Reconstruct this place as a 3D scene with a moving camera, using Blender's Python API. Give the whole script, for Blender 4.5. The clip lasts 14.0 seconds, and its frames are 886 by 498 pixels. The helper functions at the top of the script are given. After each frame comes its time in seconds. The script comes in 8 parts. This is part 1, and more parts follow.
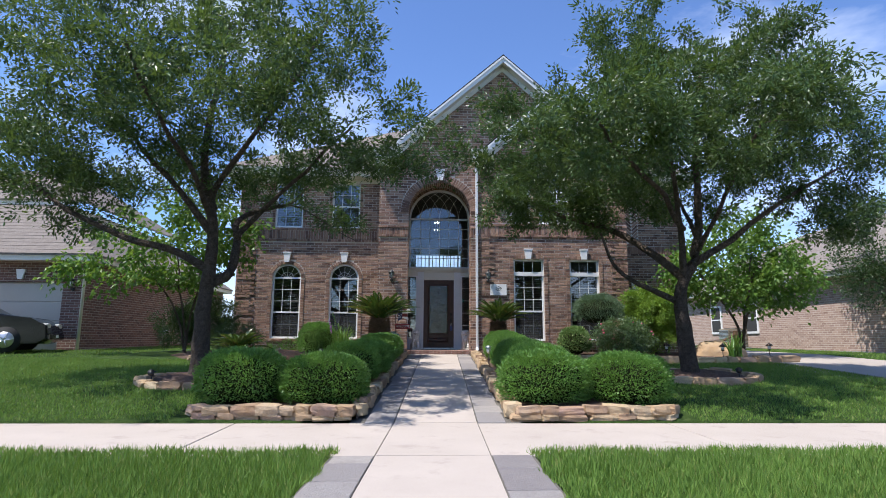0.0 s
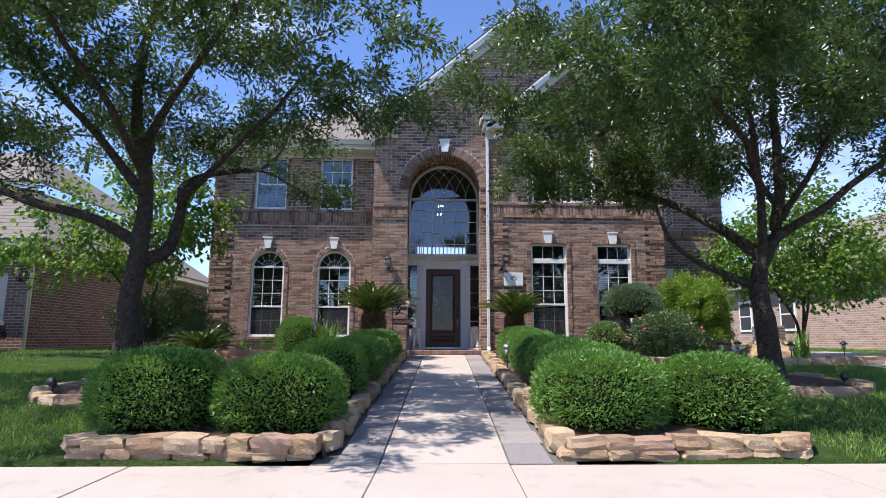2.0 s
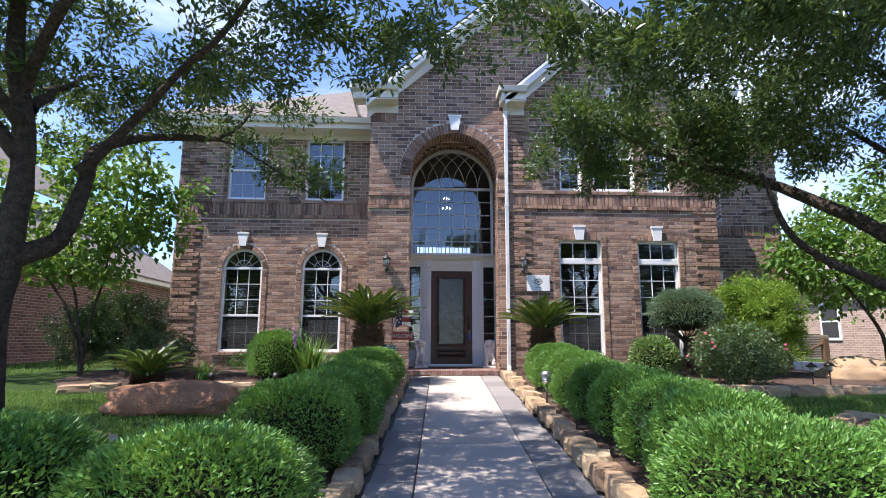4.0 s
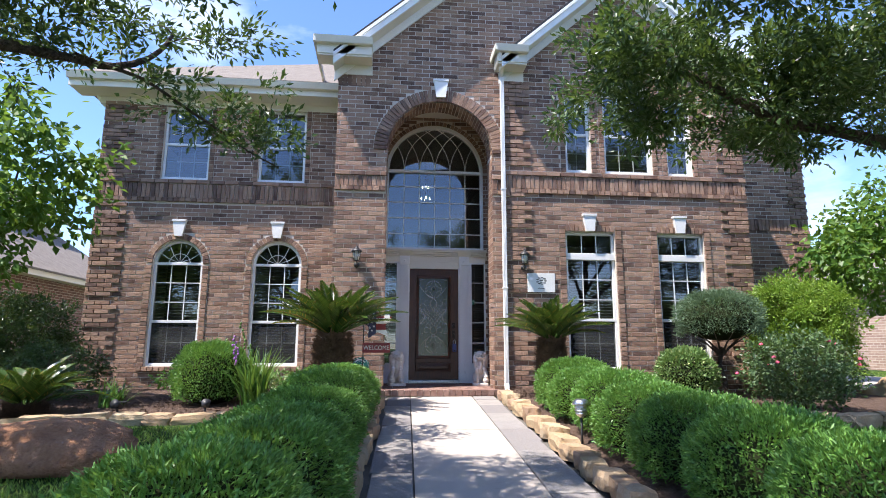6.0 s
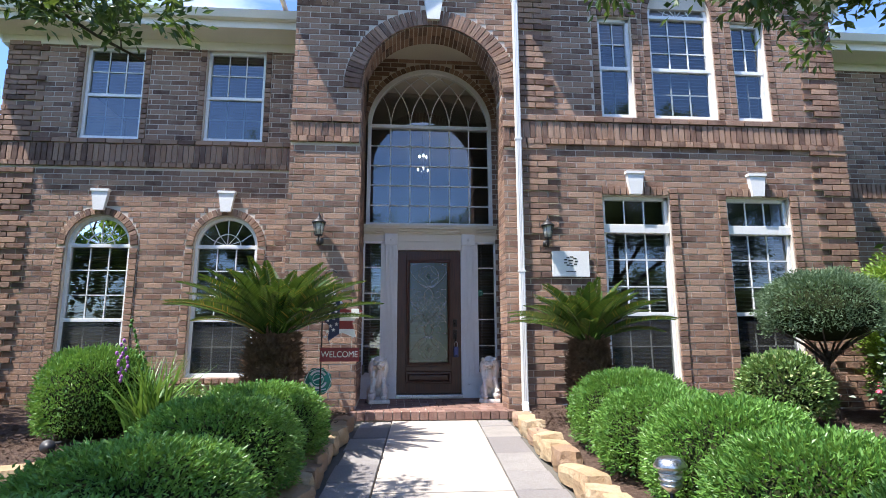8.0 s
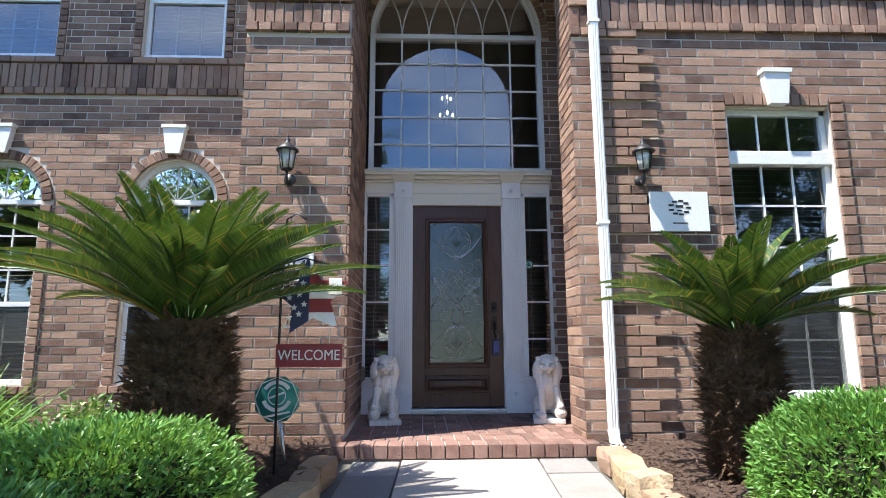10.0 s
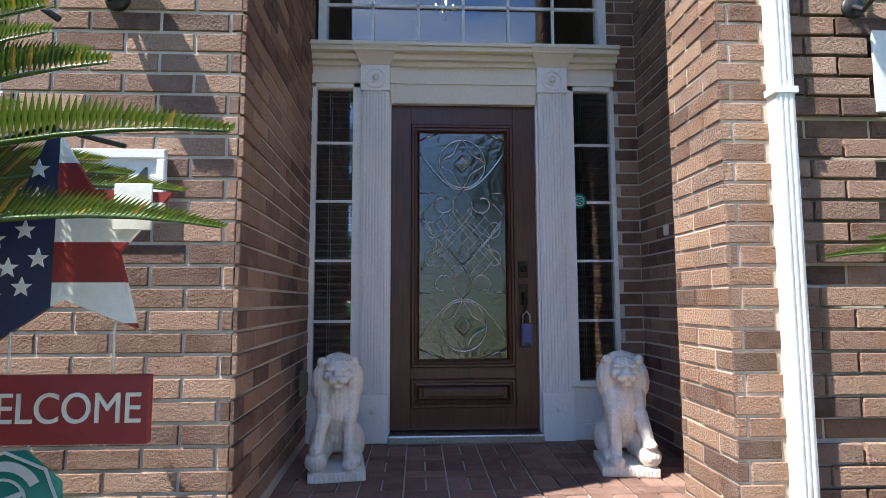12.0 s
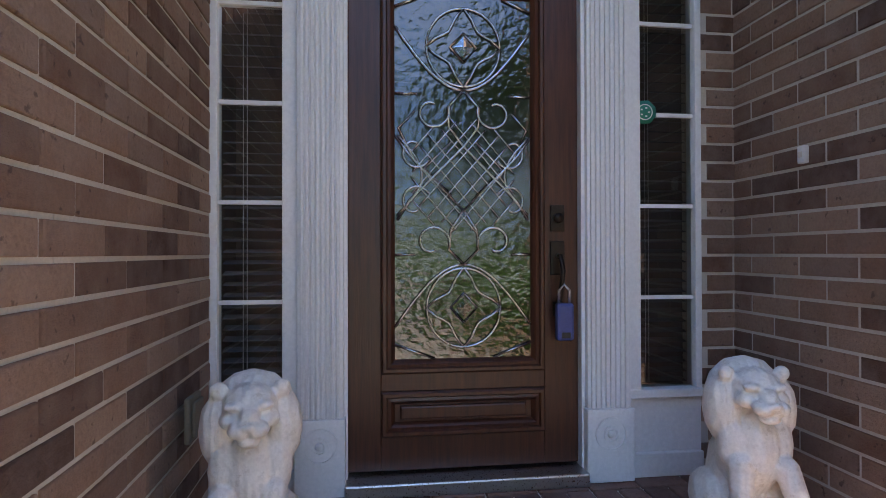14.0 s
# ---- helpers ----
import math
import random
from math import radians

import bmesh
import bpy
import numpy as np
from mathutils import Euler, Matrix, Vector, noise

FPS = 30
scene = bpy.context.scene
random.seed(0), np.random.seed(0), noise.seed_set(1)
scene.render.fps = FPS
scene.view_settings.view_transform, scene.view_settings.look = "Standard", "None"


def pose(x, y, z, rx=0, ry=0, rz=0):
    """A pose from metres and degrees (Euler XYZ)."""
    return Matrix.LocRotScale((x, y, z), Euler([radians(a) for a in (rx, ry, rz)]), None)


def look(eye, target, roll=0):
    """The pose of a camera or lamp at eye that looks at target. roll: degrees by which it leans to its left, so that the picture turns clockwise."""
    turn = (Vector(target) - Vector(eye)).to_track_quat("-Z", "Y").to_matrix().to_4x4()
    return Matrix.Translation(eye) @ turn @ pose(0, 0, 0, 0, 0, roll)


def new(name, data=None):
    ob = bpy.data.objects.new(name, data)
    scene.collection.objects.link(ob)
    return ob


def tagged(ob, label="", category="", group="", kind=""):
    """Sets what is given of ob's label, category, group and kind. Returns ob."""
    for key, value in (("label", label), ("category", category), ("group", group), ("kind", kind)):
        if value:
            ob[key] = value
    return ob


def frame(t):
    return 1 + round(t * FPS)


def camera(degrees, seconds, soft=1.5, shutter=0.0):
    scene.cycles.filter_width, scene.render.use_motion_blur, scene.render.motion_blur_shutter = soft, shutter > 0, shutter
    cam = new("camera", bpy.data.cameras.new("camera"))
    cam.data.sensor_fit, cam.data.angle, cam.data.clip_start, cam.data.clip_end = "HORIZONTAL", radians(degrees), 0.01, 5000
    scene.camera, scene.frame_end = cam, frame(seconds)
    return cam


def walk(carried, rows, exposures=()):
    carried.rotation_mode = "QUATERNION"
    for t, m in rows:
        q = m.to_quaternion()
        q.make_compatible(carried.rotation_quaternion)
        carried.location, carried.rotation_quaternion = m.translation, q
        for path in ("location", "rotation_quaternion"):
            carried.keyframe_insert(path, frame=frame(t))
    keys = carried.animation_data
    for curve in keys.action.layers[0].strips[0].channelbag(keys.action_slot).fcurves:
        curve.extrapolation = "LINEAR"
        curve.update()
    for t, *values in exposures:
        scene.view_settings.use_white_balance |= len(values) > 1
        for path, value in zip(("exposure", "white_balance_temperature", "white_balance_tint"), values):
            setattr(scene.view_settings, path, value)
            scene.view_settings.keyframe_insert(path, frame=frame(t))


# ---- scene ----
cam = camera(76.7, 14.0, soft=0.9)
METRES, EYE, TILT, LEAN, TURN = 15.5, 1.0, 0.0, 0.0, -2.4
ROWS = [
    (0.0, 0.0, 0.0, 0.0, -0.05, 9.21, -0.33),
    (0.5, 0.001, 0.0356, -0.0011, -0.01, 9.26, -0.31),
    (1.0, -0.0005, 0.072, -0.0022, 0.12, 9.24, -0.3),
    (1.5, -0.002, 0.1111, -0.0037, 0.16, 9.19, -0.24),
    (2.0, -0.005, 0.1538, -0.0021, 0.18, 9.15, -0.26),
    (2.5, -0.0076, 0.1927, 0.0023, 0.18, 9.13, -0.22),
    (3.0, -0.0103, 0.2323, 0.0074, 0.28, 9.13, -0.24),
    (5.5, -0.0437, 0.4093, 0.0222, -2.83, 10.02, -0.17),
    (6.0, -0.0407, 0.4426, 0.0223, -3.63, 10.05, -0.13),
    (6.5, -0.0326, 0.4799, 0.0233, -3.54, 10.04, -0.08),
    (7.0, -0.0255, 0.5195, 0.0241, -3.38, 10.01, -0.02),
    (7.5, -0.0185, 0.5597, 0.0258, -2.88, 10.01, 0.08),
    (10.0, -0.0155, 0.7574, 0.0285, 0.39, 9.18, 0.25),
    (10.5, -0.0162, 0.795, 0.0307, 0.31, 8.0, 0.25),
    (11.0, -0.0178, 0.8313, 0.0327, 0.32, 7.05, 0.2),
    (11.5, -0.0178, 0.8682, 0.0347, -0.11, 6.15, 0.14),
    (12.0, -0.0177, 0.9042, 0.0366, -0.19, 5.37, 0.17),
    (12.5, -0.0209, 0.9356, 0.0384, -0.82, 4.55, 0.13),
    (13.0, -0.0221, 0.9629, 0.0397, -1.65, 3.5, 0.12),
    (13.5, -0.025, 0.9812, 0.0396, -3.36, 1.82, 0.15),
    (14.0, -0.0266, 0.9917, 0.0408, -4.89, 0.4, 0.12),
]
walk(cam, [(t, pose(0, 0, EYE, TILT, LEAN, TURN) @ pose(METRES * x, METRES * y, METRES * z, 90 + pitch, roll, yaw)) for t, x, y, z, yaw, pitch, roll in ROWS],
     exposures=[(0.0, 0.46, 6450, 12), (3.0, 0.78, 6550, 17), (5.5, 1.16, 6600, 14), (6.5, 1.14, 6550, 13), (7.5, 1.14, 6500, 12), (10.5, 1.45, 6450, 8), (12.0, 1.43, 6550, 7), (13.0, 1.38, 6700, 6), (13.5, 1.6, 7150, 9), (14.0, 1.88, 7250, 10)])

# ---- world, sun ----
SUN_DIR = Vector((-0.485, -0.225, 1.0)).normalized()
world = bpy.data.worlds.new("sky_world")
scene.world = world
world.use_nodes = True
wn, wl = world.node_tree.nodes, world.node_tree.links
wn.clear()
w_out = wn.new("ShaderNodeOutputWorld")
w_bg = wn.new("ShaderNodeBackground")
w_sky = wn.new("ShaderNodeTexSky")
w_sky.sky_type = 'NISHITA'
w_sky.sun_disc = False
w_sky.sun_elevation = math.asin(SUN_DIR.z)
w_sky.sun_rotation = math.atan2(SUN_DIR.x, SUN_DIR.y)
w_sky.dust_density = 0.02
w_sky.air_density = 1.0
w_sky.ozone_density = 2.0
# thin high cloud over the whole sky
w_tc = wn.new("ShaderNodeTexCoord")
w_map = wn.new("ShaderNodeMapping")
w_map.inputs["Scale"].default_value = (1.0, 1.0, 2.6)
w_noise = wn.new("ShaderNodeTexNoise")
w_noise.inputs["Scale"].default_value = 1.5
w_noise.inputs["Detail"].default_value = 7.0
w_noise.inputs["Roughness"].default_value = 0.58
w_ramp = wn.new("ShaderNodeValToRGB")
w_ramp.color_ramp.elements[0].position = 0.53
w_ramp.color_ramp.elements[1].position = 0.86
w_mix = wn.new("ShaderNodeMix")
w_mix.data_type = 'RGBA'
w_mix.inputs["B"].default_value = (9.0, 9.8, 11.2, 1.0)
wl.new(w_tc.outputs["Generated"], w_map.inputs["Vector"])
wl.new(w_map.outputs["Vector"], w_noise.inputs["Vector"])
wl.new(w_noise.outputs["Fac"], w_ramp.inputs["Fac"])
wl.new(w_ramp.outputs["Color"], w_mix.inputs["Factor"])
w_tint = wn.new("ShaderNodeMix")
w_tint.data_type = 'RGBA'
w_tint.blend_type = 'MULTIPLY'
w_tint.inputs["Factor"].default_value = 1.0
w_tint.inputs["B"].default_value = (0.88, 1.04, 1.36, 1.0)
wl.new(w_sky.outputs["Color"], w_tint.inputs["A"])
wl.new(w_tint.outputs["Result"], w_mix.inputs["A"])
wl.new(w_mix.outputs["Result"], w_bg.inputs["Color"])
w_bg.inputs["Strength"].default_value = 0.12
wl.new(w_bg.outputs["Background"], w_out.inputs["Surface"])
sun_data = bpy.data.lights.new("sun", 'SUN')
sun_data.energy = 5.0
sun_data.angle = radians(0.55)
sun_data.color = (1.0, 0.965, 0.92)
sun = new("sun", sun_data)
sun.matrix_world = look(SUN_DIR * 40, (0, 0, 0))

# ---- materials ----


def node_mat(name):
    m = bpy.data.materials.new(name)
    m.use_nodes = True
    nt = m.node_tree
    b = nt.nodes["Principled BSDF"]
    return m, nt, b


def coords(nt, kind="Object", scale=(1, 1, 1)):
    tc = nt.nodes.new("ShaderNodeTexCoord")
    mp = nt.nodes.new("ShaderNodeMapping")
    mp.inputs["Scale"].default_value = scale
    nt.links.new(tc.outputs[kind], mp.inputs["Vector"])
    return mp.outputs["Vector"]


def world_coords(nt, scale=(1, 1, 1)):
    ge = nt.nodes.new("ShaderNodeNewGeometry")
    mp = nt.nodes.new("ShaderNodeMapping")
    mp.inputs["Scale"].default_value = scale
    nt.links.new(ge.outputs["Position"], mp.inputs["Vector"])
    return mp.outputs["Vector"]


def noise_fac(nt, vec, scale, detail=4.0, rough=0.55, lo=0.3, hi=0.7):
    n = nt.nodes.new("ShaderNodeTexNoise")
    n.inputs["Scale"].default_value = scale
    n.inputs["Detail"].default_value = detail
    n.inputs["Roughness"].default_value = rough
    nt.links.new(vec, n.inputs["Vector"])
    r = nt.nodes.new("ShaderNodeMapRange")
    r.inputs["From Min"].default_value = lo
    r.inputs["From Max"].default_value = hi
    nt.links.new(n.outputs["Fac"], r.inputs["Value"])
    return r.outputs["Result"]


def mix_col(nt, fac, a, b, mode='MIX'):
    m = nt.nodes.new("ShaderNodeMix")
    m.data_type = 'RGBA'
    m.blend_type = mode
    for sock, v in (("Factor", fac), ("A", a), ("B", b)):
        s = m.inputs[sock]
        if isinstance(v, (int, float)):
            s.default_value = v
        elif isinstance(v, tuple):
            s.default_value = (*v, 1.0)
        else:
            nt.links.new(v, s)
    return m.outputs["Result"]


def ramp(nt, fac, stops):
    r = nt.nodes.new("ShaderNodeValToRGB")
    el = r.color_ramp.elements
    while len(el) < len(stops):
        el.new(0.5)
    for e, (p, c) in zip(el, stops):
        e.position, e.color = p, (*c, 1.0)
    nt.links.new(fac, r.inputs["Fac"])
    return r.outputs["Color"]


def add_bump(nt, b, height, strength=0.3, dist=0.01):
    bp = nt.nodes.new("ShaderNodeBump")
    bp.inputs["Strength"].default_value = strength
    bp.inputs["Distance"].default_value = dist
    nt.links.new(height, bp.inputs["Height"])
    nt.links.new(bp.outputs["Normal"], b.inputs["Normal"])


def piece_random(nt):
    """One value per piece, whether it is an object of its own or an island of a joined mesh."""
    oi = nt.nodes.new("ShaderNodeObjectInfo")
    ge = nt.nodes.new("ShaderNodeNewGeometry")
    ad = nt.nodes.new("ShaderNodeMath")
    fr = nt.nodes.new("ShaderNodeMath")
    fr.operation = 'FRACT'
    nt.links.new(oi.outputs["Random"], ad.inputs[0])
    nt.links.new(ge.outputs["Random Per Island"], ad.inputs[1])
    nt.links.new(ad.outputs[0], fr.inputs[0])
    return fr.outputs[0]


def surface(name, c1, c2, scale=6.0, fine=60.0, rough=0.7, bump=0.25, metal=0.0, dist=0.006, spec=0.5, wear=None, world_space=True):
    """A two-scale surface: broad colour drift, fine grain and relief."""
    m, nt, b = node_mat(name)
    v = world_coords(nt) if world_space else coords(nt)
    broad = noise_fac(nt, v, scale)
    grain = noise_fac(nt, v, fine, 6.0, 0.6)
    col = mix_col(nt, broad, c1, c2)
    dark = mix_col(nt, grain, tuple(0.82 * x for x in c1), tuple(min(1.0, 1.06 * x) for x in c2))
    col = mix_col(nt, 0.4, col, dark)
    if wear:
        col = mix_col(nt, noise_fac(nt, v, scale * 2.7, 8.0, 0.7, 0.56, 0.7), col, wear)
    nt.links.new(col, b.inputs["Base Color"])
    r = nt.nodes.new("ShaderNodeMapRange")
    r.inputs["To Min"].default_value = max(0.02, rough - 0.08)
    r.inputs["To Max"].default_value = min(1.0, rough + 0.08)
    nt.links.new(grain, r.inputs["Value"])
    nt.links.new(r.outputs["Result"], b.inputs["Roughness"])
    b.inputs["Metallic"].default_value = metal
    b.inputs["Specular IOR Level"].default_value = spec
    if bump:
        add_bump(nt, b, grain, bump, dist)
    return m


def brick_mat(name, stops):
    m, nt, b = node_mat(name)
    v = world_coords(nt)
    rnd = piece_random(nt)
    col = ramp(nt, rnd, stops)
    grain = noise_fac(nt, v, 90.0, 6.0, 0.65)
    blotch = noise_fac(nt, v, 9.0, 4.0, 0.6)
    col = mix_col(nt, mix_fac(nt, grain, 0.35), col, (0.08, 0.05, 0.045))
    col = mix_col(nt, mix_fac(nt, blotch, 0.28), col, (0.46, 0.35, 0.285))
    spots = noise_fac(nt, v, 34.0, 3.0, 0.5, 0.66, 0.72)
    col = mix_col(nt, mix_fac(nt, spots, 0.6), col, (0.07, 0.045, 0.04))
    nt.links.new(col, b.inputs["Base Color"])
    b.inputs["Roughness"].default_value = 0.88
    b.inputs["Specular IOR Level"].default_value = 0.25
    add_bump(nt, b, grain, 0.8, 0.008)
    return m


def mix_fac(nt, fac, amount):
    mu = nt.nodes.new("ShaderNodeMath")
    mu.operation = 'MULTIPLY'
    mu.inputs[1].default_value = amount
    nt.links.new(fac, mu.inputs[0])
    return mu.outputs[0]


def leaf_mat(name, dark, light, rough=0.42, trans=0.25, spec=0.5, yellow=None):
    m, nt, b = node_mat(name)
    rnd = piece_random(nt)
    v = world_coords(nt)
    broad = noise_fac(nt, v, 1.6, 3.0)
    col = mix_col(nt, rnd, dark, light)
    col = mix_col(nt, mix_fac(nt, broad, 0.4), col, tuple(0.6 * x for x in dark))
    if yellow:
        gt = nt.nodes.new("ShaderNodeMath")
        gt.operation = 'GREATER_THAN'
        gt.inputs[1].default_value = 0.93
        nt.links.new(rnd, gt.inputs[0])
        col = mix_col(nt, mix_fac(nt, gt.outputs[0], 0.7), col, yellow)
    nt.links.new(col, b.inputs["Base Color"])
    b.inputs["Roughness"].default_value = rough
    b.inputs["Specular IOR Level"].default_value = spec
    tr = nt.nodes.new("ShaderNodeBsdfTranslucent")
    nt.links.new(mix_col(nt, 0.45, col, (0.30, 0.42, 0.05)), tr.inputs["Color"])
    mx = nt.nodes.new("ShaderNodeMixShader")
    mx.inputs["Fac"].default_value = trans
    out = nt.nodes["Material Output"]
    nt.links.new(b.outputs["BSDF"], mx.inputs[1])
    nt.links.new(tr.outputs["BSDF"], mx.inputs[2])
    nt.links.new(mx.outputs["Shader"], out.inputs["Surface"])
    return m


def glass_mat(name, tint=(0.86, 0.9, 0.9), ior=1.55, bump=0.0):
    m = bpy.data.materials.new(name)
    m.use_nodes = True
    nt = m.node_tree
    nt.nodes.clear()
    out = nt.nodes.new("ShaderNodeOutputMaterial")
    tr = nt.nodes.new("ShaderNodeBsdfTransparent")
    tr.inputs["Color"].default_value = (*tint, 1)
    gl = nt.nodes.new("ShaderNodeBsdfGlossy")
    gl.inputs["Roughness"].default_value = 0.01 if not bump else 0.02
    fr = nt.nodes.new("ShaderNodeFresnel")
    fr.inputs["IOR"].default_value = ior
    mx = nt.nodes.new("ShaderNodeMixShader")
    if bump:
        v = world_coords(nt)
        bp = nt.nodes.new("ShaderNodeBump")
        bp.inputs["Strength"].default_value = bump
        bp.inputs["Distance"].default_value = 0.012
        vo = nt.nodes.new("ShaderNodeTexNoise")
        vo.inputs["Scale"].default_value = 32.0
        vo.inputs["Detail"].default_value = 2.0
        nt.links.new(v, vo.inputs["Vector"])
        nt.links.new(vo.outputs["Fac"], bp.inputs["Height"])
        nt.links.new(bp.outputs["Normal"], gl.inputs["Normal"])
        nt.links.new(bp.outputs["Normal"], fr.inputs["Normal"])
    nt.links.new(fr.outputs["Fac"], mx.inputs["Fac"])
    nt.links.new(tr.outputs["BSDF"], mx.inputs[1])
    nt.links.new(gl.outputs["BSDF"], mx.inputs[2])
    nt.links.new(mx.outputs["Shader"], out.inputs["Surface"])
    return m


M_BRICK = brick_mat("brick", [(0.0, (0.088, 0.044, 0.032)), (0.24, (0.185, 0.095, 0.062)), (0.5, (0.315, 0.178, 0.118)),
                              (0.8, (0.45, 0.28, 0.19)), (1.0, (0.26, 0.162, 0.12))])
M_PAVER = brick_mat("paver", [(0.0, (0.15, 0.08, 0.065)), (0.5, (0.26, 0.135, 0.105)), (1.0, (0.34, 0.2, 0.16))])
M_MORTAR = surface("mortar", (0.57, 0.50, 0.42), (0.67, 0.60, 0.52), 3.0, 120.0, 0.93, 0.3, spec=0.2)
M_SLAB = surface("slab_concrete", (0.32, 0.30, 0.27), (0.42, 0.40, 0.36), 3.0, 80.0, 0.9, 0.35, wear=(0.24, 0.22, 0.2))
M_WALKC = surface("walk_concrete", (0.40, 0.345, 0.295), (0.475, 0.415, 0.36), 1.1, 140.0, 0.9, 0.3, spec=0.25, wear=(0.35, 0.30, 0.26))
M_JOINT = surface("joint_soil", (0.09, 0.085, 0.075), (0.16, 0.145, 0.12), 5.0, 60.0, 0.95, 0.3)
M_DRIVE = surface("drive_concrete", (0.36, 0.31, 0.26), (0.42, 0.365, 0.31), 0.7, 90.0, 0.9, 0.2, spec=0.25, wear=(0.3, 0.27, 0.23))
M_MULCH = surface("mulch", (0.10, 0.06, 0.045), (0.22, 0.15, 0.115), 14.0, 55.0, 0.95, 1.0, dist=0.03, spec=0.15, wear=(0.3, 0.22, 0.17))
M_LAWN = surface("lawn_base", (0.035, 0.07, 0.018), (0.075, 0.13, 0.03), 1.3, 45.0, 0.95, 1.0, dist=0.03, spec=0.1, wear=(0.10, 0.14, 0.045))
M_BARK = surface("bark", (0.06, 0.047, 0.038), (0.17, 0.135, 0.108), 16.0, 34.0, 0.95, 1.0, dist=0.06, spec=0.1, wear=(0.2, 0.175, 0.15))
M_SAGO_TRUNK = surface("palm_trunk", (0.10, 0.062, 0.04), (0.29, 0.18, 0.11), 12.0, 50.0, 0.95, 1.0, dist=0.03, spec=0.1)
M_TRIM = surface("cream_paint", (0.71, 0.665, 0.56), (0.76, 0.715, 0.615), 1.5, 70.0, 0.5, 0.05)
M_WHITE = surface("white_paint", (0.77, 0.76, 0.735), (0.82, 0.81, 0.785), 2.0, 60.0, 0.45, 0.06)
M_VINYL = surface("window_vinyl", (0.74, 0.75, 0.75), (0.8, 0.81, 0.81), 2.0, 40.0, 0.35, 0.03)
M_LION = surface("cast_stone", (0.66, 0.60, 0.53), (0.82, 0.77, 0.70), 12.0, 90.0, 0.8, 0.3, wear=(0.56, 0.49, 0.41))
M_SHINGLE = surface("shingle", (0.16, 0.135, 0.115), (0.25, 0.22, 0.19), 5.0, 60.0, 0.95, 0.6, dist=0.01, spec=0.2)
M_RIDGE = surface("shingle_dark", (0.03, 0.03, 0.035), (0.06, 0.06, 0.065), 5.0, 60.0, 0.9, 0.6, spec=0.2)
M_BLACK = surface("black_metal", (0.012, 0.012, 0.014), (0.03, 0.028, 0.028), 8.0, 80.0, 0.45, 0.1)
M_STEEL = surface("brushed_steel", (0.5, 0.5, 0.5), (0.62, 0.62, 0.62), 8.0, 120.0, 0.32, 0.05, metal=1.0)
M_CAME = surface("lead_came", (0.42, 0.43, 0.44), (0.66, 0.67, 0.68), 30.0, 120.0, 0.2, 0.05, metal=1.0)
M_BRONZE = surface("dark_bronze", (0.02, 0.014, 0.011), (0.045, 0.03, 0.022), 12.0, 90.0, 0.35, 0.05, metal=0.6)
M_BLUE = surface("blue_plastic", (0.05, 0.065, 0.2), (0.07, 0.085, 0.25), 8.0, 90.0, 0.4, 0.05)
M_BLIND = surface("blind_slats", (0.14, 0.145, 0.155), (0.185, 0.19, 0.205), 2.0, 30.0, 0.5, 0.0)
# room surfaces coloured dark, so the dimness indoors is in the colour
M_ROOM = surface("dimmed_room", (0.12, 0.11, 0.1), (0.16, 0.15, 0.135), 1.0, 30.0, 0.9, 0.0)
M_CLEAR = glass_mat("window_glass", (0.66, 0.74, 0.76), 2.35)
M_TEXT_GLASS = glass_mat("textured_glass", (0.20, 0.25, 0.25), 2.2, 0.28)
M_BEVEL = glass_mat("bevelled_glass", (0.7, 0.76, 0.77), 1.9, 0.12)
M_GARAGE = surface("garage_door_paint", (0.44, 0.40, 0.335), (0.5, 0.455, 0.385), 1.0, 40.0, 0.6, 0.05)
M_DARKFILL = surface("dark_room", (0.03, 0.03, 0.03), (0.05, 0.05, 0.05), 1.0, 20.0, 0.9, 0.0)
M_SIDING = surface("siding", (0.60, 0.555, 0.47), (0.66, 0.615, 0.53), 0.8, 40.0, 0.7, 0.08)
M_CAR = surface("black_car_paint", (0.006, 0.006, 0.007), (0.012, 0.012, 0.013), 2.0, 60.0, 0.12, 0.0)
M_RUBBER = surface("tyre_rubber", (0.012, 0.012, 0.012), (0.025, 0.025, 0.025), 9.0, 80.0, 0.85, 0.2)
M_RED = surface("red_paint", (0.22, 0.02, 0.022), (0.28, 0.03, 0.03), 6.0, 60.0, 0.5, 0.1)
M_NAVY = surface("navy_paint", (0.02, 0.027, 0.075), (0.03, 0.036, 0.09), 6.0, 60.0, 0.5, 0.1)
M_GREENSIGN = surface("green_sign", (0.02, 0.22, 0.155), (0.03, 0.26, 0.185), 6.0, 60.0, 0.4, 0.05)
M_INK = surface("black_ink", (0.012, 0.012, 0.012), (0.022, 0.022, 0.022), 9.0, 80.0, 0.6, 0.0)
M_PINK = surface("petal_pink", (0.55, 0.06, 0.12), (0.68, 0.13, 0.2), 30.0, 80.0, 0.6, 0.1)
M_PURPLE = surface("petal_purple", (0.26, 0.07, 0.3), (0.38, 0.14, 0.4), 30.0, 80.0, 0.6, 0.1)
M_BOULDER = surface("boulder", (0.30, 0.13, 0.065), (0.47, 0.25, 0.14), 5.0, 40.0, 0.9, 0.8, dist=0.02, spec=0.2, wear=(0.2, 0.095, 0.06))
M_LEAF_OAK = leaf_mat("oak_leaf", (0.02, 0.054, 0.016), (0.098, 0.175, 0.056), 0.4, 0.24, 0.45)
M_LEAF_BOX = leaf_mat("hedge_leaf", (0.06, 0.175, 0.028), (0.23, 0.44, 0.09), 0.42, 0.28, 0.5)
